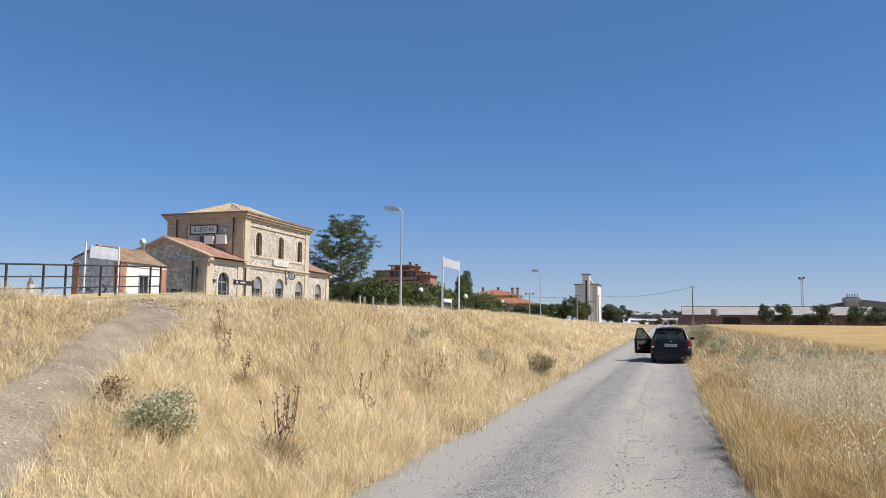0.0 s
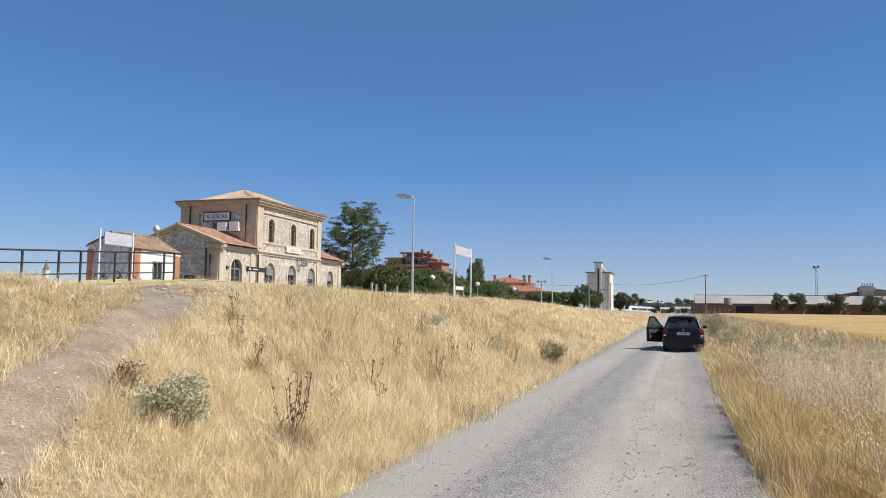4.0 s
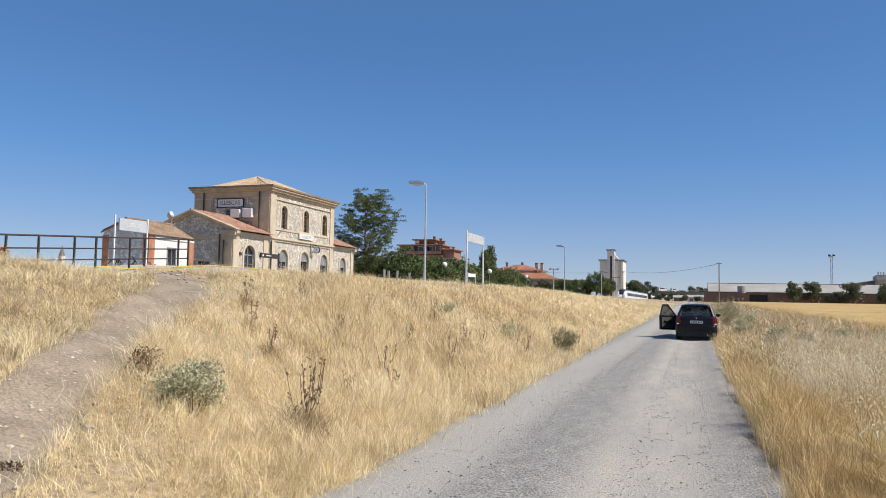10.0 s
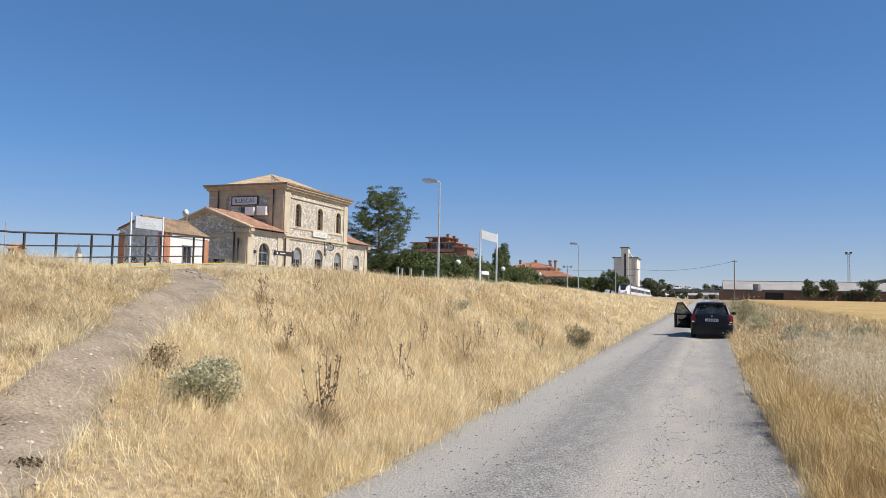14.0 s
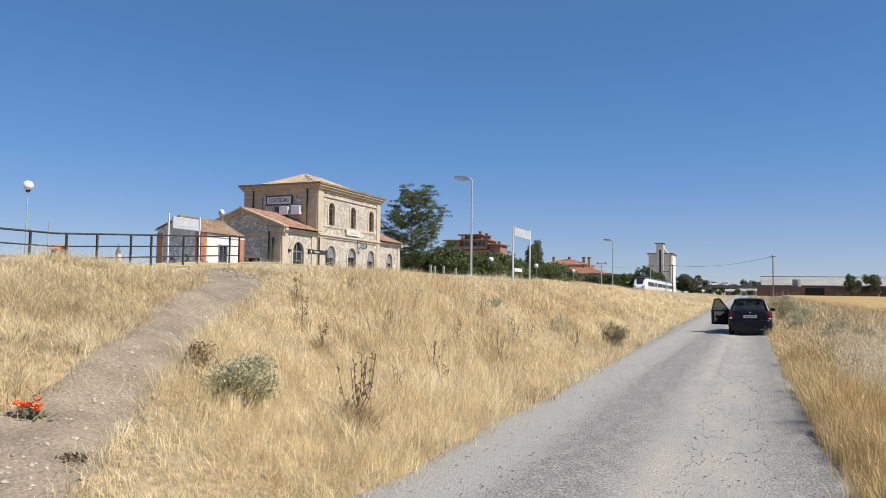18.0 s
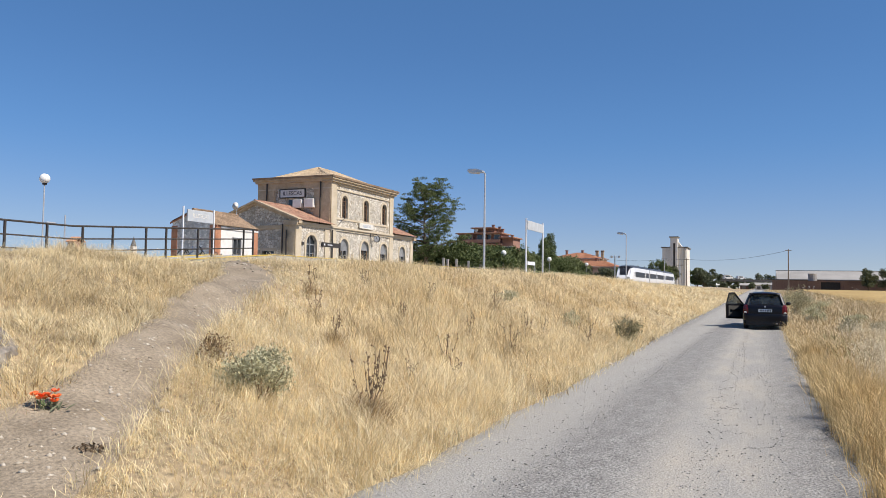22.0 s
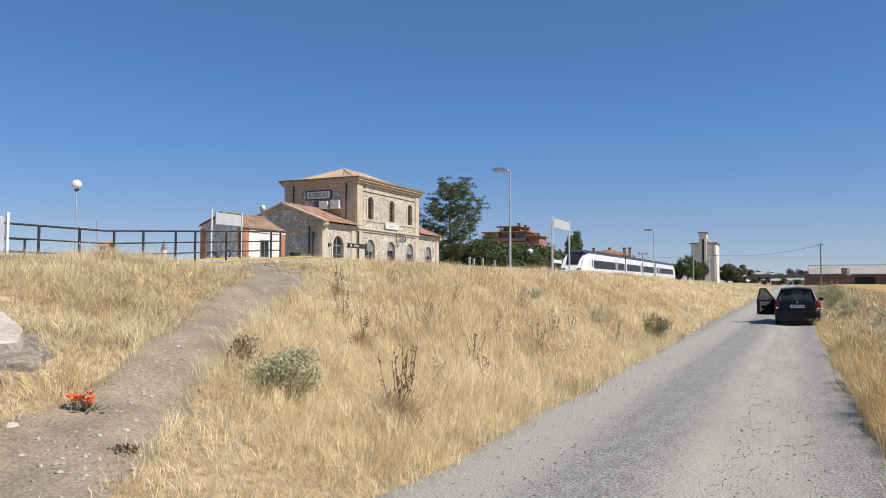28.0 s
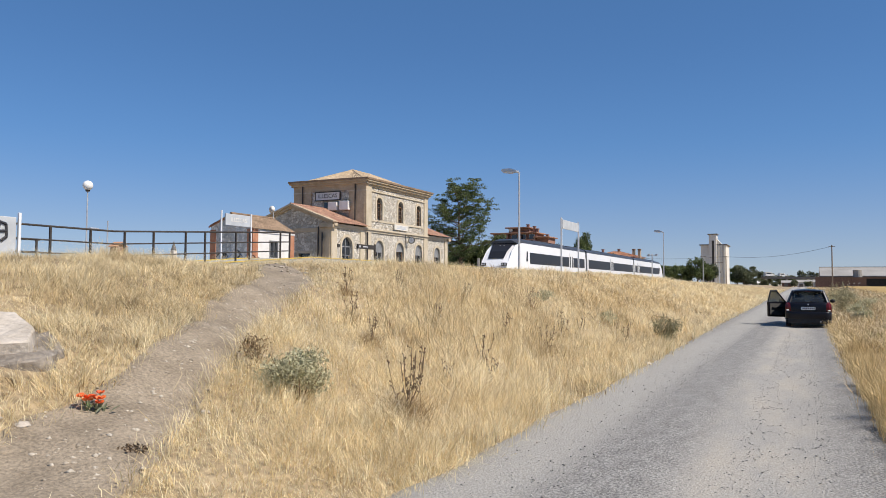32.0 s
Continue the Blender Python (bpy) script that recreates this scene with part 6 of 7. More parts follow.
def overpass():
    y = 420
    root = thing("road_bridge", "distant concrete road bridge with parked white vans", "bridge")
    b = B()
    box(b, -20, 16, y, y + 9, 5.2, 6.3)
    part("deck", b, M_SILODARK, root)
    for x in (-18, -8, 2, 12):
        b = B()
        box(b, x - 0.5, x + 0.5, y + 1, y + 8, 1.0, 5.2)
        part("pier", b, M_CONC, root)
    b = B()
    for x in np.arange(-20, 16, 1.4):
        box(b, x - 0.05, x + 0.05, y - 0.02, y + 0.06, 6.3, 7.1)
    box(b, -20, 16, y - 0.02, y + 0.05, 7.05, 7.15)
    part("parapet_rail", b, M_STEEL, root)
    for k, (x, l, h) in enumerate(((-18.2, 5.2, 2.3), (-11.4, 4.4, 1.8))):
        van = thing("van", "distant white van on the bridge", "van", (x, y + 3, 6.3), 35, group="vans on the bridge")
        b = B()
        prism(b, [(0, 0, 0.35), (l, 0, 0.35), (l, 0, h * 0.55), (l - 1.0, 0, h * 0.6), (l - 1.6, 0, h), (0.1, 0, h)], (0, 1.8, 0))
        part("body", b, M_WHITE, van)
        b = B()
        box(b, 0.5, l - 1.7, -0.02, -0.005, h * 0.58, h * 0.9)
        part("side_window", b, M_PANE, van)
        for xx in (0.8, l - 0.8):
            b = B()
            rod(b, (xx, -0.05, 0.33), (xx, 0.2, 0.33), 0.33, n=14)
            part("wheel", b, M_RUBBER, van)
    for k, (x0, x1, yy, h, m, lab) in enumerate(((-24, -19.5, 395, 3.0, M_WHITE, "distant low white farm shed"), (-3, 3.2, 380, 3.4, M_SILO, "distant pale farm shed"), (-9.2, -5.2, 372, 3.0, M_DARKBRICK, "distant brown brick shed"), (4, 9.5, 395, 3.6, M_SHEDROOF, "distant grey roofed shed"))):
        sh = thing("shed", lab, "shed", (0, 0, 0), group="far sheds")
        b = B()
        box(b, x0, x1, yy, yy + 8, 0.9, 0.9 + h * 0.65)
        part("wall", b, m, sh)
        b = B()
        prism(b, [(x0 - 0.3, yy - 0.3, 0.9 + h * 0.65), (x1 + 0.3, yy - 0.3, 0.9 + h * 0.65), (x1 + 0.3, yy + 4, 0.9 + h), (x0 - 0.3, yy + 4, 0.9 + h)], (0, 0, 0.15))
        part("roof_slope", b, M_SHEDROOF if k else M_WHITE, sh)
        b = B()
        box(b, x0 + 1, x0 + 2.6, yy - 0.06, yy - 0.01, 1.2, 2.6)
        part("door", b, M_SILODARK, sh)
    for k in range(9):
        round_tree(-28 + k * 5.3, 440 + (k % 2) * 20, 1.0, 6.5 + (k * 7 % 4), 4.0, M_LEAF3, 120 + k, 1200, 0.5, "distant dusty tree by the bridge", "distant trees")
    for k, (x, y, h) in enumerate(((-16.5, 366, 3.6), (-11.6, 362, 2.6), (-3.9, 364, 3.2), (1.6, 370, 2.8), (-21.5, 372, 4.6))):
        round_tree(x, y, 0.9, h, h * 0.62, M_LEAF3, 150 + k, 700, 0.4, "low dusty shrub among the far sheds", "far shrubs")
    hill = np.arange(-900, 1400, 20.0)
    top = 9 + 4 * np.sin(hill / 140) + 2 * np.sin(hill / 47)
    v = np.concatenate([np.stack([hill, hill * 0 + 1500, hill * 0], 1), np.stack([hill, hill * 0 + 1560, top], 1), np.stack([hill, hill * 0 + 1800, hill * 0], 1)])
    n = len(hill)
    i = np.arange(n - 1)
    tagged(raw("backdrop", v, np.concatenate([np.stack([i, i + 1, i + 1 + n, i + n], 1), np.stack([i + n, i + n + 1, i + 1 + 2 * n, i + 2 * n], 1)]), M_HILL), "low hazy scrub hills on the horizon", "hills", kind="structure")


overpass()

# small things beyond the tracks, past the annexe
pole = thing("utility_pole", "thin grey pole behind the far platform", "pole", (-45, 36.7, 1.3))
b = B()
rod(b, (0, 0, 0), (0, 0, 4.6), 0.06, 0.045)
part("shaft", b, M_STEEL, pole)
lantern = thing("street_lamp", "small flat lantern on a thin dark post across the tracks", "lamp", (-40, 31.4, 1.3))
b = B()
rod(b, (0, 0, 0), (0, 0, 3.5), 0.05, 0.04)
part("pole", b, M_DARKSTEEL, lantern)
b = B()
box(b, -0.12, 0.12, -0.1, 0.5, 3.5, 3.6, 0.03)
part("lantern", b, M_STEEL, lantern)
hut = thing("hut", "small distant hut with an orange tiled roof", "hut", (-61.2, 51.2, 1.3))
b = B()
box(b, -0.5, 0.5, -0.5, 0.5, 0, 3.7)
part("wall", b, M_ORANGE, hut)
for s in (-1, 1):
    b = B()
    prism(b, [(-0.6, s * 0.65, 3.65), (0.6, s * 0.65, 3.65), (0.6, 0, 4.1), (-0.6, 0, 4.1)], (0, 0, 0.1))
    part("roof_slope", b, M_ORANGEROOF, hut)
yard = thing("yard_wall", "low pale boundary wall beyond the tracks", "wall", (-70, 44, 1.3))
b = B()
box(b, -0.15, 0.15, -30, 22, 0, 2.2)
part("wall", b, M_GREYWALL, yard)
church = thing("church_tower", "tiny far church spire on the skyline", "tower", (-524, 500, 1.0))
b = B()
box(b, -2, 2, -2, 2, 0, 30)
part("shaft", b, M_SILO, church)
b = B()
rod(b, (0, 0, 30), (0, 0, 39), 2.6, 0.1, n=8)
part("spire", b, M_SILODARK, church)

# ---------------------------------------------------------------- grass and weeds


def blades(rng, n, x, y, h, w, lean, wind=(-0.14, -0.1), folded=True):
    """Bent, folded, tapering blades rooted on the ground: verts and triangles."""
    z = height(x, y) - 0.03
    ang = rng.random(n) * math.tau
    side = np.stack([np.cos(ang), np.sin(ang), 0 * ang], 1) * (w * (0.6 + 0.8 * rng.random(n)))[:, None]
    # neighbours in a tuft fall the same way
    cell = np.floor(x * 3.1 + 0.6 * np.sin(y * 4)) * 12.9898 + np.floor(y * 3.1 + 0.6 * np.sin(x * 5)) * 78.233
    swirl = (np.sin(cell) * 43758.5453 % 1.0) * math.tau
    away = swirl + rng.normal(size=n) * 1.3
    bend = np.stack([np.cos(away) + wind[0], np.sin(away) + wind[1], 0 * ang], 1) * (h * lean * (0.2 + 1.3 * rng.random(n)))[:, None]
    root = np.stack([x, y, z], 1)
    up = np.stack([0 * h, 0 * h, h], 1)
    kink = rng.normal(size=(n, 3)) * (h * 0.06 * (0.4 + lean))[:, None] * [1, 1, 0.35]
    mid = root + up * 0.55 + bend * 0.35 + kink * 0.6
    tip = root + up * (1 - 0.25 * lean) + bend
    twist = np.stack([-side[:, 1], side[:, 0], 0 * ang], 1)
    if not folded:
        v = np.stack([root - side, root + side, mid - side * 0.75, mid + side * 0.75 + twist * 0.5, tip], 1).reshape(-1, 3)
        i = np.arange(n)[:, None] * 5
        return v, np.concatenate([i + t for t in ([0, 1, 3], [0, 3, 2], [2, 3, 4])])
    low = root + up * 0.3 + bend * 0.12 - kink * 0.3
    high = root + up * (0.8 - 0.14 * lean) + bend * 0.68 - kink * 0.5
    side2 = side * 0.7 + twist * 0.5
    v = np.stack([low - side, low + side, mid - side2, mid + side2, high - side2 * 0.8, high + side2 * 0.8, tip, root], 1).reshape(-1, 3)
    i = np.arange(n)[:, None] * 8
    return v, np.concatenate([i + t for t in ([7, 1, 0], [0, 1, 3], [0, 3, 2], [2, 3, 5], [2, 5, 4], [4, 5, 6])])


def gather(pieces):
    vs, fs, at = [], [], 0
    for v, f in pieces:
        vs.append(v)
        fs.append(f + at)
        at += len(v)
    return np.concatenate(vs), np.concatenate(fs)


def patchy(x, y, s=1.0, k=0.0):
    """Slow waves between 0 and 1 for uneven growth."""
    return 0.5 + 0.25 * (np.sin(0.9 * s * x + 0.5 * s * y + k) + np.sin(1.7 * s * y - 0.7 * s * x + 2 * k) * 0.6 + np.sin(3.3 * s * x + 2.9 * s * y) * 0.4)


def sow(seed, x0, x1, y0, y1, per_m2, h, w, lean, keep, low=0.6, folded=True):
    rng = np.random.default_rng(seed)
    n = int((x1 - x0) * (y1 - y0) * per_m2)
    x, y = rng.uniform(x0, x1, n), rng.uniform(y0, y1, n)
    # tufts: pull blades towards nearby centres
    cx, cy = np.round(x * 5 + np.sin(y * 9)) / 5, np.round(y * 5 + np.sin(x * 7)) / 5
    pull = rng.random(n) * 0.75
    x, y = x + (cx - x) * pull, y + (cy - y) * pull
    ok = keep(x, y, rng)
    x, y = x[ok], y[ok]
    cell = np.floor(x * 2.6 + 0.7 * np.sin(y * 3)) * 39.3468 + np.floor(y * 2.6 + 0.7 * np.sin(x * 4)) * 11.135
    tuft = np.sin(cell) * 43758.5453 % 1.0
    tall = h * (low + (1 - low) * 2 * patchy(x, y, 1.3)) * (0.45 + 0.6 * rng.random(len(x))) * (0.65 + 0.7 * tuft)
    tall = tall * (1 - 0.55 * ease(8, 11, y) * (1 - ease(0.2, 2.2, trail_distance(x, y))) * (y < 20)) if y0 < 20 and x1 < 0 else tall
    tall = tall * (1 - 0.35 * (1 - ease(4.0, 5.8, y)) * (x < 0))
    tall = tall * (1 - 0.4 * (x < np.interp(y, [2, 4.5, 7, 10, 13], [-4.6, -5.6, -6.4, -8.2, -10])) * (y < 13))
    return blades(rng, len(x), x, y, tall, w, lean, folded=folded)


def on_bank(x, y, rng):
    edge = lane_left(y) + 0.04 - 0.2 * rng.random(len(x)) ** 2 + 0.25 * (rng.random(len(x)) ** 5)
    ok = (x < edge) & (trail_distance(x, y) > -0.03 + 0.16 * rng.random(len(x)) ** 2 - 0.15 * rng.random(len(x)) ** 6)
    return ok & (rng.random(len(x)) < 0.55 + 0.6 * patchy(x, y, 1.9, 1.0)) & ((x > -17.2) | (y < 8)) & (np.hypot(x + 5.85, y - 3.8) > 0.3) & (np.hypot(x + 6.35, y - 4.05) > 0.42)


def seed_grains(seed, x0, x1, y0, y1, per_m2, lo, hi, s, keep):
    """Small pale ears standing at the height of the grass tips."""
    rng = np.random.default_rng(seed)
    n = int((x1 - x0) * (y1 - y0) * per_m2)
    x, y = rng.uniform(x0, x1, n), rng.uniform(y0, y1, n)
    ok = keep(x, y, rng) & (patchy(x, y, 1.1, 2.5) > 0.42) & (trail_distance(x, y) > 0.25)
    x, y = x[ok], y[ok]
    n = len(x)
    base = np.stack([x, y, height(x, y) + rng.uniform(lo, hi, n)], 1)
    a = rng.random(n) * math.tau
    d = np.stack([np.cos(a), np.sin(a), rng.uniform(-0.6, 1.0, n)], 1) * (s * 4 * (0.5 + 0.9 * rng.random(n)))[:, None]
    w = np.stack([-np.sin(a), np.cos(a), 0 * a], 1) * s
    foot = base - d * 0.5
    v = np.stack([base - w, base + w, base + d, foot], 1).reshape(-1, 3)
    i = np.arange(n)[:, None] * 4
    return v, np.concatenate([i + [0, 1, 2], i + [1, 0, 3]])


def on_verge(x, y, rng):
    return (x > lane_right(y) + 0.02 + 0.2 * rng.random(len(x)) ** 2 - 0.25 * rng.random(len(x)) ** 5) & (rng.random(len(x)) < 0.5 + 0.6 * patchy(x, y, 1.9, 4.0))


pieces = [sow(1, -10.5, -2.3, 1.8, 9, 1400, 0.36, 0.002, 0.6, on_bank),
          sow(9, -9.5, -2.3, 1.5, 8, 480, 0.19, 0.0022, 2.3, on_bank, folded=False),
          sow(19, -5.2, -2.4, 1.8, 6.2, 1900, 0.15, 0.0021, 3.0, on_bank, folded=False),
          sow(2, -11.5, -2.3, 9, 18, 1200, 0.38, 0.003, 0.6, on_bank, folded=False),
          sow(6, -17.5, -10.5, 0, 18, 260, 0.34, 0.0055, 0.7, on_bank, folded=False)]
pieces += [sow(7, -10.0, -2.5, 1.8, 9, 130, 0.46, 0.0017, 0.4, on_bank), sow(8, -11, -2.6, 9, 18, 70, 0.5, 0.003, 0.4, on_bank)]
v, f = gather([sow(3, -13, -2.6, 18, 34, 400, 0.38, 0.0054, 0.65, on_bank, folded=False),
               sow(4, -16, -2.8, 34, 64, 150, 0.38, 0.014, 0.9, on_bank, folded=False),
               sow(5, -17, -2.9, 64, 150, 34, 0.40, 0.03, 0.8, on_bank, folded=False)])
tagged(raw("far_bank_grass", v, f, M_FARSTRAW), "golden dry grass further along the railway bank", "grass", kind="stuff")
pieces += [sow(10, -12, -2.4, -10, 0.9, 150, 0.3, 0.005, 0.8, on_bank, folded=False)]
v, f = gather(pieces)
tagged(raw("bank_grass", v, f, M_STRAW), "dry golden grass covering the railway bank", "grass", kind="stuff")


v, f = gather([seed_grains(91, -10.5, -2.5, 2, 9, 1100, 0.06, 0.27, 0.0024, on_bank), seed_grains(92, -12, -2.6, 9, 20, 900, 0.08, 0.3, 0.0036, on_bank), seed_grains(93, -12, -2.7, 20, 40, 160, 0.1, 0.32, 0.007, on_bank)])
pale = sow(20, -5.4, -2.9, 5.2, 10, 420, 0.4, 0.0019, 0.55, lambda x, y, rng: on_bank(x, y, rng) & (patchy(x, y, 0.8, 0.9) > 0.35), folded=False)
v, f = gather([(v, f), pale])
tagged(raw("grass_ears", v, f, M_EAR), "pale dry ears standing over the bank grass", "grass", kind="stuff")


v, f = sow(54, -10.5, -4.5, 2, 14, 2300, 0.26, 0.0026, 2.4, lambda x, y, rng: on_bank(x, y, rng) & (x < np.interp(y, [2, 4.5, 7, 10], [-4.6, -5.6, -6.4, -8.2])) & (patchy(x, y, 2.2, 3.0) > 0.16), folded=False)
tagged(raw("matted_grass", v, f, M_MATTED), "pale tangled flattened grass above the footpath", "grass", kind="stuff")


def in_patches(base, k, cut):
    return lambda x, y, rng: base(x, y, rng) & (patchy(x, y, 2.2, k) + 0.12 * rng.normal(size=len(x)) > cut)


pieces = [sow(51, -10.5, -2.3, 1.5, 9, 700, 0.26, 0.0034, 1.2, lambda x, y, rng: in_patches(on_bank, 2.0, 0.72)(x, y, rng) & ((x < -4.9) | (y < 4.6)), folded=False), sow(52, -11.5, -2.3, 9, 18, 420, 0.30, 0.005, 1.0, in_patches(on_bank, 2.0, 0.7), folded=False), sow(53, -14, -2.6, 18, 40, 200, 0.34, 0.008, 0.9, in_patches(on_bank, 2.0, 0.64), folded=False)]
pieces += [sow(55, -11.5, -4.2, 8.5, 19, 200, 0.44, 0.0032, 0.45, in_patches(on_bank, 0.6, 0.5), folded=False), sow(56, -12.5, -4.0, 19, 36, 60, 0.46, 0.007, 0.45, in_patches(on_bank, 0.6, 0.55), folded=False)]
v, f = gather(pieces)
tagged(raw("dead_tufts", v, f, M_TUFT), "brown dead tufts among the golden grass", "grass", kind="stuff")
pieces = [sow(61, -16.8, -9.0, 10, 20, 220, 0.22, 0.006, 0.9, in_patches(on_bank, 5.0, 0.5), folded=False), sow(62, -17.2, -9.5, 20, 60, 60, 0.26, 0.012, 0.9, in_patches(on_bank, 5.0, 0.5), folded=False), sow(63, -9, -2.6, 9, 30, 60, 0.3, 0.008, 0.8, in_patches(on_bank, 7.0, 0.86), folded=False)]
v, f = gather(pieces)
tagged(raw("green_tufts", v, f, M_GREENGRASS), "half-green grass beside the platform", "grass", kind="stuff")


# wild oats: stalk with drooping pale spikelets
def oats(seed, x0, x1, y0, y1, per_m2, h, w, keep):
    rng = np.random.default_rng(seed)
    n = int((x1 - x0) * (y1 - y0) * per_m2)
    x, y = rng.uniform(x0, x1, n), rng.uniform(y0, y1, n)
    ok = keep(x, y, rng)
    x, y = x[ok], y[ok]
    n = len(x)
    hh = h * (0.7 + 0.5 * rng.random(n))
    v, f = blades(rng, n, x, y, hh, w, 0.22)
    tip = v.reshape(n, 8, 3)[:, 6]
    mid = v.reshape(n, 8, 3)[:, 4]
    out = [(v, f)]
    for k in range(8):
        p = tip + (mid - tip) * (0.0 + 0.13 * k)
        d = rng.normal(size=(n, 3)) * [0.03, 0.03, 0.02]
        q = p + d + [0, 0, -0.016]
        drop = q + np.stack([d[:, 0] * 0.9, d[:, 1] * 0.9, -0.018 - 0.034 * rng.random(n)], 1)
        r = max(0.005, w * 1.4) * (0.5 + 0.9 * rng.random((n, 1)))
        ring = [q + r * [math.cos(a), math.sin(a), 0.5 * math.sin(3 * a + k)] for a in (0.3, 2.4, 4.5)]
        i = np.arange(n)[:, None] * 4
        out.append((np.stack([drop, *ring], 1).reshape(-1, 3), np.concatenate([i + t for t in ([1, 2, 3], [0, 2, 1], [0, 3, 2], [0, 1, 3])])))
    return gather(out)


v, f = gather([sow(25, 0.66, 1.15, 2, 18, 3600, 0.46, 0.0022, 0.32, on_verge, folded=False), sow(16, 0.85, 1.6, 2, 10, 1700, 0.4, 0.002, 0.75, on_verge), sow(17, 0.5, 1.6, 10, 34, 700, 0.38, 0.004, 0.7, on_verge, folded=False), sow(11, 0.9, 3.5, 2, 12, 1400, 0.44, 0.0024, 0.8, on_verge, folded=False)])
tagged(raw("verge_edge_grass", v, f, M_VERGE), "golden dry grass hanging over the lane edge", "grass", kind="stuff")
v, f = gather([sow(18, 0.6, 9, -10, 3, 130, 0.36, 0.006, 0.7, on_verge, folded=False), sow(12, 0.9, 10, 12, 34, 210, 0.42, 0.009, 0.8, on_verge, folded=False), sow(13, 3.5, 10, 3, 12, 380, 0.42, 0.006, 0.7, on_verge, folded=False), sow(14, 0.5, 10, 34, 80, 60, 0.5, 0.02, 0.6, on_verge, folded=False), sow(15, 0.5, 9, 80, 200, 12, 0.5, 0.05, 0.5, on_verge)])
tagged(raw("verge_grass", v, f, M_MIDVERGE), "dry golden grass along the lane verge", "grass", kind="stuff")
def in_clumps(x, y, rng):
    return on_verge(x, y, rng) & (patchy(x, y, 1.7, 1.3) + 0.1 * rng.normal(size=len(x)) > np.where(x < 1.9, 0.52, 0.4))


v, f = gather([oats(21, 1.35, 7.5, 2.4, 14, 145, 0.8, 0.0016, in_clumps), oats(22, 2.2, 10, 14, 30, 30, 0.7, 0.003, in_clumps)])
g = gather([sow(23, 1.1, 5.5, 3, 12, 420, 0.5, 0.0035, 0.5, in_patches(on_verge, 3.3, 0.66), folded=False), sow(24, 1.5, 8, 12, 26, 90, 0.5, 0.008, 0.5, in_patches(on_verge, 3.3, 0.64), folded=False)])
tagged(raw("green_verge_weeds", *g, M_GREENGRASS), "half-green weeds among the verge grass", "grass", kind="stuff")
tagged(raw("wild_oats", v, f, M_OAT), "tall pale wild oats with drooping seed heads", "grass", kind="stuff")


rng = np.random.default_rng(31)
n = 22000
x, y = rng.uniform(8.6, 50, n), 6 + 90 * rng.random(n) ** 1.3
v, f = blades(rng, n, x, y, 0.44 + 0.1 * rng.random(n), 0.014 + 0 * x, 0.4, folded=False)
tagged(raw("field_stalks", v, f, M_FIELD), "ripe cereal stalks of the golden field", "crop", kind="stuff")

# loose stones on lane, footpath and bank foot
rng = np.random.default_rng(41)
ico = [(0, 0, 1), (0.9, 0, 0.1), (-0.45, 0.78, 0.15), (-0.45, -0.78, 0.05), (0.2, 0.1, -0.8)]
ico_f = [(0, 1, 2), (0, 2, 3), (0, 3, 1), (4, 2, 1), (4, 3, 2), (4, 1, 3)]


def stones(name, x, y, z, r, label, kind_label, material=M_PEBBLE):
    n = len(x)
    base = np.array(ico)[None] * (r[:, None, None] * (0.7 + 0.6 * rng.random((n, 5, 3)))) * [1, 1, 0.5]
    ang = rng.random(n) * math.tau
    c, s = np.cos(ang)[:, None], np.sin(ang)[:, None]
    v = np.stack([base[..., 0] * c - base[..., 1] * s + x[:, None], base[..., 0] * s + base[..., 1] * c + y[:, None], base[..., 2] + z[:, None]], -1)
    f = (np.arange(n)[:, None, None] * 5 + np.array(ico_f)[None]).reshape(-1, 3)
    tagged(raw(name, v.reshape(-1, 3), f, material), label, kind_label, kind="stuff")


n = 44000
y = 2.5 + 27 * rng.random(n) ** 1.5
kind = rng.random(n)
x = np.where(kind < 0.52, rng.normal(-1.1, 0.3, n), np.where(kind < 0.9, lane_right(y) + 0.12 - np.abs(rng.normal(0, 0.3, n)), rng.uniform(-2.9, 0.8, n)))
stones("lane_gravel", x, y, 0.008 + lane_level(y) + 0.03 * np.exp(-(((x + 1.1) / 0.32) ** 2)), 0.006 + 0.013 * rng.random(n) ** 3, "loose grey gravel scattered on the lane", "gravel")
n = 160
x, y = rng.normal(-9.9, 0.9, n), rng.normal(12.1, 0.7, n)
stones("path_rubble", x, y, height(x, y) + 0.03, 0.015 + 0.045 * rng.random(n) ** 2, "grey rubble where the footpath meets the ramp", "gravel", M_PATHSTONE)
n = 1100
k = rng.random(n) * 0.75
tx, ty, tw = trail_at(k)
x, y = tx + rng.normal(size=n) * tw * 0.6, ty + rng.normal(size=n) * 0.2
stones("path_pebbles", x, y, height(x, y) + 0.018, 0.006 + 0.036 * rng.random(n) ** 3, "brownish pebbles on the trodden footpath", "gravel", M_PATHSTONE)
v, f = sow(71, -9.5, -2.6, 1.5, 12, 240, 0.045, 0.0024, 2.6, lambda x, y, rng: (trail_distance(x, y) < 0.1) & (trail_distance(x, y) > -0.22 * rng.random(len(x)) ** 0.6) & (x < lane_left(y)))
tagged(raw("straw_litter", v, f, M_STRAW), "broken straw lying along the footpath edges", "straw", kind="stuff")


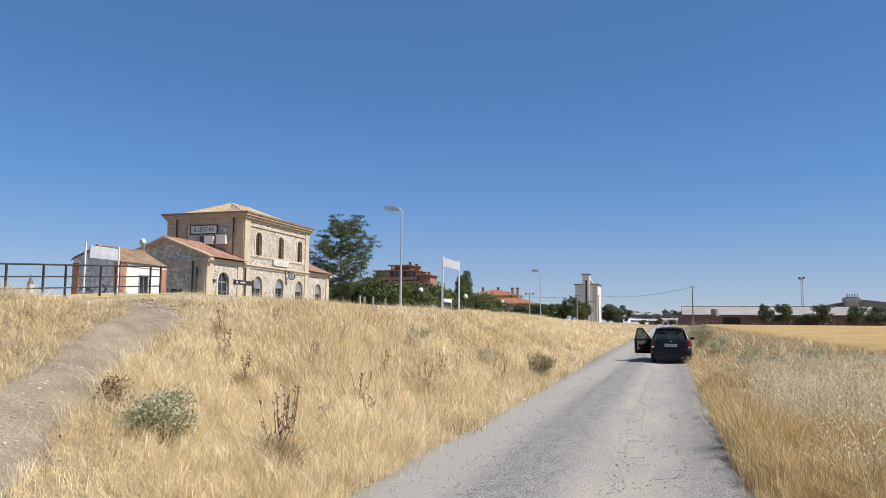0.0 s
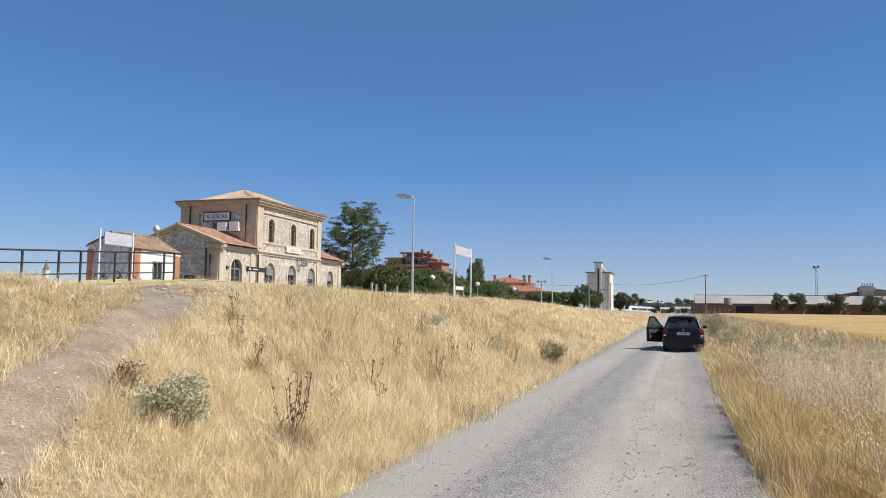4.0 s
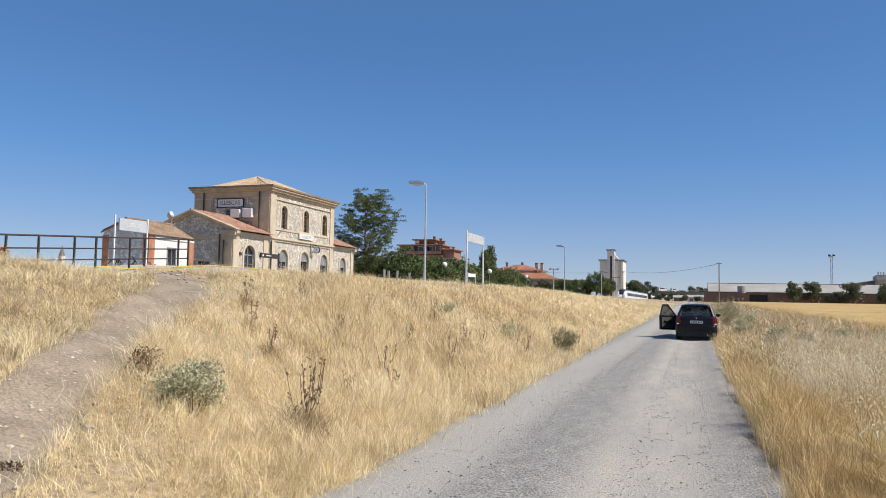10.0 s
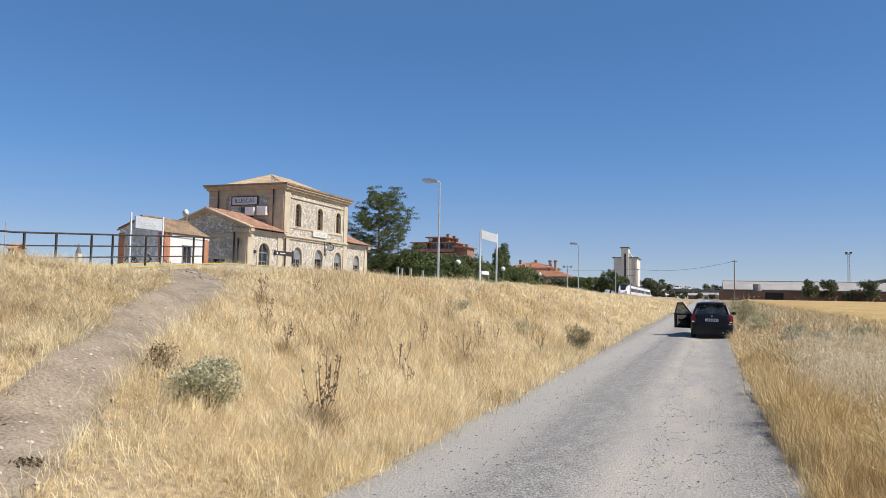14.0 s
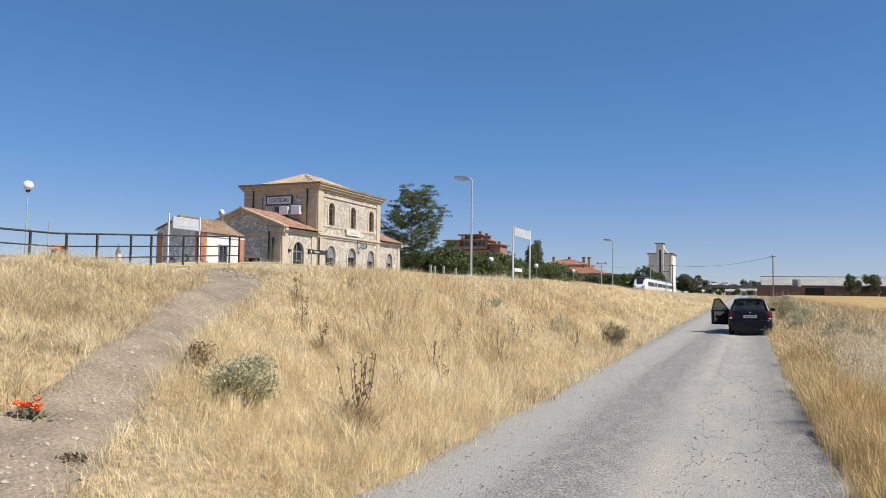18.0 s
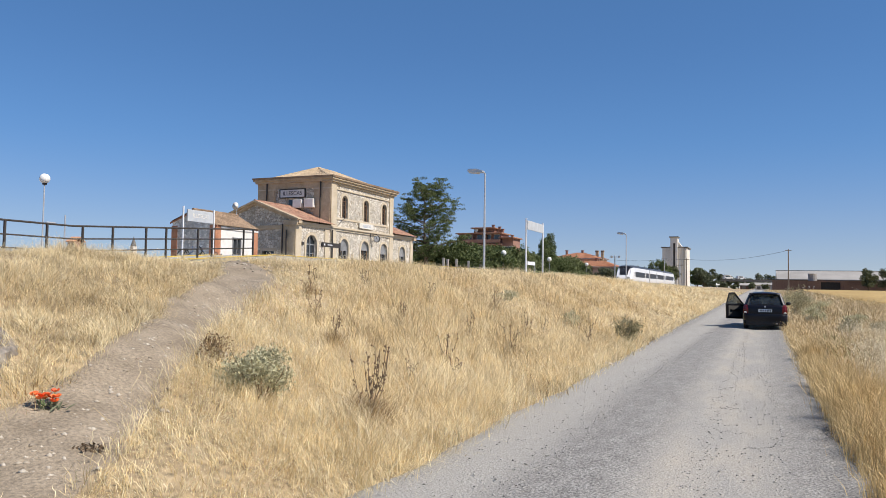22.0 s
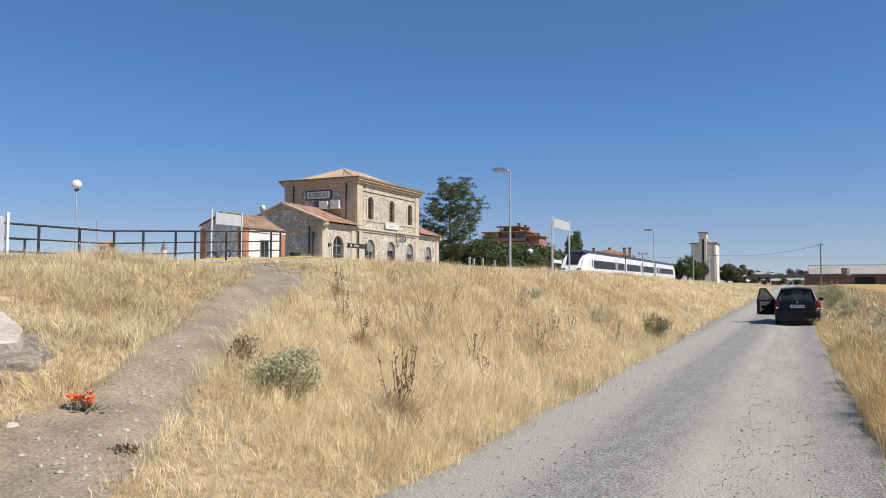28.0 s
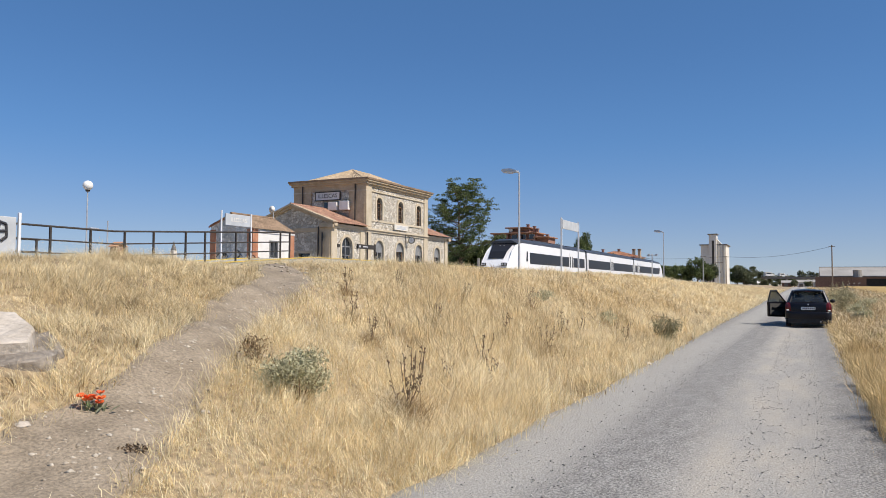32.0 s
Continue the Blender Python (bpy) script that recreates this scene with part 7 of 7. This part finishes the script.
# single weeds
def shrub(name, label, x, y, h, w, count, size, leaf, seed, category="shrub"):
    rng = np.random.default_rng(seed)
    root = thing(name, label, category, (x, y, float(height(x, y)) - 0.02))
    for k in range(12):
        b = B()
        a = rng.random() * math.tau
        tip = Vector((math.cos(a) * w * rng.random(), math.sin(a) * w * rng.random(), h * (0.5 + 0.4 * rng.random())))
        rod(b, (tip.x * 0.15, tip.y * 0.15, 0), tip, 0.006, 0.002, n=4)
        part("stem", b, M_BROWN, root)
    lob = [(rng.normal() * w * 0.42, rng.normal() * w * 0.42, h * (0.18 + 0.62 * rng.random()), w * 0.4, h * 0.2) for _ in range(18)]
    v, f = foliage(rng, lob, count, size)
    raw("foliage", v, f, leaf, root)


def dry_stalk(x, y, h, seed, label="withered brown branching thistle with small dark heads", heads=26):
    """A short stem that forks into upright curved branches set with small heads, and a withered tuft at its foot."""
    rng, nrg = random.Random(seed), np.random.default_rng(seed)
    z = float(height(x, y)) - 0.02
    root = thing("thistle", label, "weed", (x, y, z), group="dry thistles")
    b = B()
    spine = [Vector((rng.gauss(0, 0.01), rng.gauss(0, 0.01), h * 0.52 * k / 4)) for k in range(5)]
    for k in range(4):
        rod(b, spine[k], spine[k + 1], 0.010 - 0.001 * k, 0.009 - 0.001 * k, n=6)
    part("stem", b, M_STALK, root)
    for m in range(12 if heads > 20 else 4):
        b = B()
        p = spine[1].lerp(spine[4], (m + 1) / (12 if heads > 20 else 4))
        a = m * 2.4 + rng.random()
        out = h * rng.uniform(0.10, 0.34)
        top = h * rng.uniform(0.8, 1.05)
        q = p + Vector((math.cos(a) * out * 0.65, math.sin(a) * out * 0.65, (top - p.z) * 0.4))
        e = Vector((p.x + math.cos(a) * out, p.y + math.sin(a) * out, top))
        pts = [p, p.lerp(q, 0.5) + Vector((0, 0, -0.01)), q, q.lerp(e, 0.5) + Vector((rng.gauss(0, 0.008), rng.gauss(0, 0.008), 0)), e]
        for s, t in zip(pts, pts[1:]):
            rod(b, s, t, 0.0034, 0.0026, n=5)
        branch = part("branch", b, M_STALK, root)
        for k in range(6):
            o = pts[1 + min(k // 2, 2)].lerp(pts[2 + min(k // 2, 2)], rng.random())
            t = o + Vector((rng.gauss(0, 0.016), rng.gauss(0, 0.016), rng.uniform(0.01, 0.035)))
            c = B()
            rod(c, o, t, 0.003, 0.003, n=4)
            bmesh.ops.create_icosphere(c, subdivisions=1, radius=rng.uniform(0.008, 0.013), matrix=Matrix.Translation(t))
            part("seed_head", c, M_STALK, branch)
    n = int((800 if heads > 20 else 260) * h)
    bx, by = nrg.normal(0, 0.075 * (0.4 + h), n), nrg.normal(0, 0.075 * (0.4 + h), n)
    v, f = blades(nrg, n, bx + x, by + y, h * (0.3 + 0.35 * nrg.random(n)), 0.003, 0.7)
    raw("withered_tuft", v - [x, y, z], f, M_TUFT, root, "crumpled brown dead leaves")


shrub("sage_bush", "grey-green leafy bush in the dry grass", -4.36, 5.75, 0.56, 0.42, 3600, 0.018, M_SAGE, 1)
shrub("withered_bush", "brown withered low bush by the footpath", -5.08, 5.95, 0.42, 0.19, 520, 0.018, M_BROWN, 2)
shrub("scrub_bush", "grey scrubby bush at the foot of the bank", -3.15, 19.4, 0.85, 0.34, 2000, 0.024, M_SCRUB, 3)
for k, (x, y, h, w) in enumerate(((-6.6, 20.0, 0.42, 0.35), (-4.7, 19.2, 0.42, 0.35))):
    shrub("low_bush", "low dusty bush among the dry grass", x, y, h, w, 700, 0.025, M_SAGE, 10 + k)
for k, (x, y, h, w) in enumerate(((3.8, 38, 0.6, 0.6), (6.2, 36, 0.5, 0.7), (2.4, 44, 0.8, 0.6), (3.4, 52, 1.0, 0.8), (2.2, 60, 1.2, 0.8), (8.0, 34, 0.5, 0.8), (2.9, 70, 1.3, 0.9), (2.3, 37, 0.6, 0.4), (5.0, 30, 0.5, 0.4), (1.75, 45, 1.95, 0.75), (2.3, 48, 1.5, 0.8), (2.95, 29.5, 0.75, 0.5), (4.0, 30.5, 0.7, 0.5))):
    shrub("verge_bush", "grey-green weeds on the lane verge", x, y, h, w, 1300, 0.04, M_SCRUB if k > 8 else M_SAGE, 30 + k)
dry_stalk(-3.42, 6.2, 0.78, 1)
dry_stalk(-3.6, 8.7, 0.36, 2, heads=12)
for k, (x, y, h) in enumerate(((-4.1, 9.6, 0.5), (-3.9, 11.9, 0.6), (-4.3, 14.0, 0.6), (-5.6, 11.2, 0.45), (-6.6, 14.5, 0.5), (-3.6, 16.5, 0.6), (-5.2, 8.4, 0.45), (-6.3, 9.6, 0.5), (-7.2, 10.8, 0.5), (-5.0, 12.8, 0.55), (-6.0, 17.0, 0.6), (-7.6, 13.4, 0.5), (-4.6, 16.4, 0.55), (-3.9, 8.0, 0.35))):
    dry_stalk(x, y, h, 10 + k, heads=16)

# poppy at the footpath's edge: cupped flowers over a small grey-green rosette
px, py = -4.94, 3.92
poppy = thing("poppy", "small red poppy plant in flower beside the footpath", "flower", (px, py, float(height(px, py))))
rng = random.Random(2)
for k in range(11):
    b = B()
    a = k * 2.4
    q = Vector((math.cos(a) * 0.1 * rng.random() ** 0.5 - 0.02, math.sin(a) * 0.1 * rng.random() ** 0.5, rng.uniform(0.07, 0.13)))
    rod(b, (q.x * 0.3, q.y * 0.3, 0), q, 0.003, 0.002, n=4)
    flower = part("flower_stem", b, M_GREEN, poppy)
    for j in range(4):
        c = B()
        t = j * math.tau / 4 + k
        d, e = Vector((math.cos(t), math.sin(t), 0)), Vector((-math.sin(t), math.cos(t), 0))
        r = rng.uniform(0.018, 0.026)
        rows = [[q + d * r * o + e * r * w * s + Vector((0, 0, r * u - 0.12 * r * abs(s))) for s in (-1, -0.4, 0.4, 1)] for o, w, u in ((0.1, 0.2, 0), (0.7, 0.75, 0.3), (1.05, 0.9, 0.75), (1.15, 0.6, 1.0))]
        vs = [[c.verts.new(p) for p in row] for row in rows]
        for m in range(3):
            for s in range(3):
                c.faces.new((vs[m][s], vs[m][s + 1], vs[m + 1][s + 1], vs[m + 1][s]))
        part("petal", c, M_POPPY, flower, "scarlet petal")
for k in range(34):
    b = B()
    a = rng.random() * math.tau
    l = rng.uniform(0.07, 0.13)
    d = Vector((math.cos(a), math.sin(a), rng.uniform(0.2, 1.3))).normalized() * l
    e = Vector((-math.sin(a), math.cos(a), 0)) * 0.014
    o = Vector((0.05 * rng.gauss(0, 1), 0.04 * rng.gauss(0, 1), 0.0))
    b.faces.new([b.verts.new(o + p) for p in (Vector((0, 0, 0.005)), d * 0.5 - e + Vector((0, 0, 0.01)), d, d * 0.5 + e + Vector((0, 0, 0.01)))])
    part("leaf", b, M_SAGEDARK, poppy)


def boulder(x, y, r, seed, flat=0.6, label="pale weathered rock half buried in the bank"):
    b = B()
    bmesh.ops.create_icosphere(b, subdivisions=3, radius=1)
    for vtx in b.verts:
        p = vtx.co.copy()
        k = 1 + 0.28 * noise.noise(p * 1.4 + Vector((seed, 0, 0))) + 0.1 * noise.noise(p * 4 + Vector((0, seed, 0)))
        vtx.co = Vector((p.x * k * r * 1.3, p.y * k * r, p.z * k * r * flat))
    ob = obj("rock", b, M_ROCK)
    ob.location = (x, y, float(height(x, y)) + r * flat * 0.25)
    tagged(ob, label, "rock", group="rocks")


def slab_rock():
    """A broken slab: flat pale top tilted towards the lane, rough flank coloured dark for its shade."""
    root = thing("rock", "broken pale flat slab of rock in the bank", "rock")
    root.matrix_basis = pose(-6.42, 3.98, 0.84, 0, 10, 0) @ pose(0, 0, 0, 6, 0, 18) @ Matrix.Scale(1.15, 4)
    top = [(-0.62, -0.45), (0.16, -0.5), (0.48, -0.12), (0.30, 0.16), (-0.06, 0.42), (-0.5, 0.4)]
    low = [(-0.62, -0.5), (0.22, -0.6), (0.64, -0.2), (0.56, 0.22), (0.12, 0.46), (-0.5, 0.4)]
    for name, plan, z0, z1, m, lab in (("lower_block", low, -0.35, 0.13, M_ROCKSHADE, "brown flank with its shade put into the colour"), ("top_slab", top, 0.12, 0.25, M_ROCK, "pale flat top")):
        b = B()
        prism(b, [(px, py, z0) for px, py in plan], (0, 0, z1 - z0))
        bmesh.ops.bevel(b, geom=b.edges[:], offset=0.012, segments=1, affect="EDGES")
        bmesh.ops.triangulate(b, faces=b.faces[:])
        bmesh.ops.subdivide_edges(b, edges=b.edges[:], cuts=3, use_grid_fill=True)
        for v in b.verts:
            p = v.co.copy()
            k = 0.09 if name == "lower_block" else 0.03
            v.co += Vector((noise.noise(p * 5) * k, noise.noise(p * 5 + Vector((7, 0, 0))) * k, noise.noise(p * 4 + Vector((0, 9, 0))) * k))
        part(name, b, m, root, lab)


slab_rock()
weed = thing("footpath_weed", "small dark dried weed on the bare footpath", "weed", (-4.23, 3.68, float(height(-4.23, 3.68))))
v, f = foliage(np.random.default_rng(5), [(0, 0, 0.035, 0.07, 0.035), (0.07, 0.03, 0.03, 0.05, 0.03)], 90, 0.016, flat=0.6)
raw("foliage", v, f, M_STALK, weed)
for k, (x, y, r) in enumerate(((-4.6, 4.75, 0.04), (-5.3, 6.3, 0.05), (-5.0, 3.4, 0.05), (-4.7, 3.0, 0.04), (-2.75, 14.3, 0.09))):
    boulder(x, y, r, 10 + k, label="small grey stone on bare ground")

# ---------------------------------------------------------------- movement


def motions():
    ys_ = [(0, 334.0), (3, 308.5), (5.5, 286.5), (7, 273.0), (9, 255.0), (11, 237.0), (13, 219.0), (14.5, 205.5), (16.5, 186.5), (18, 171.8), (20, 151.0), (22, 132.6), (24, 115.4), (25.5, 102.1), (27.5, 84.9), (30, 67.0), (32, 55.5)]
    rows = []
    for t, y in ys_:
        turn = math.degrees(math.atan2(swing(y + 68) - swing(y), 68))
        tilt = math.degrees(math.atan2(dip(y + 68) - dip(y), 68))
        rows.append((t, pose(TRACKS[0] + swing(y), y, RAIL + dip(y), tilt, 0, -turn)))
    walk(RAILCAR, rows)


motions()
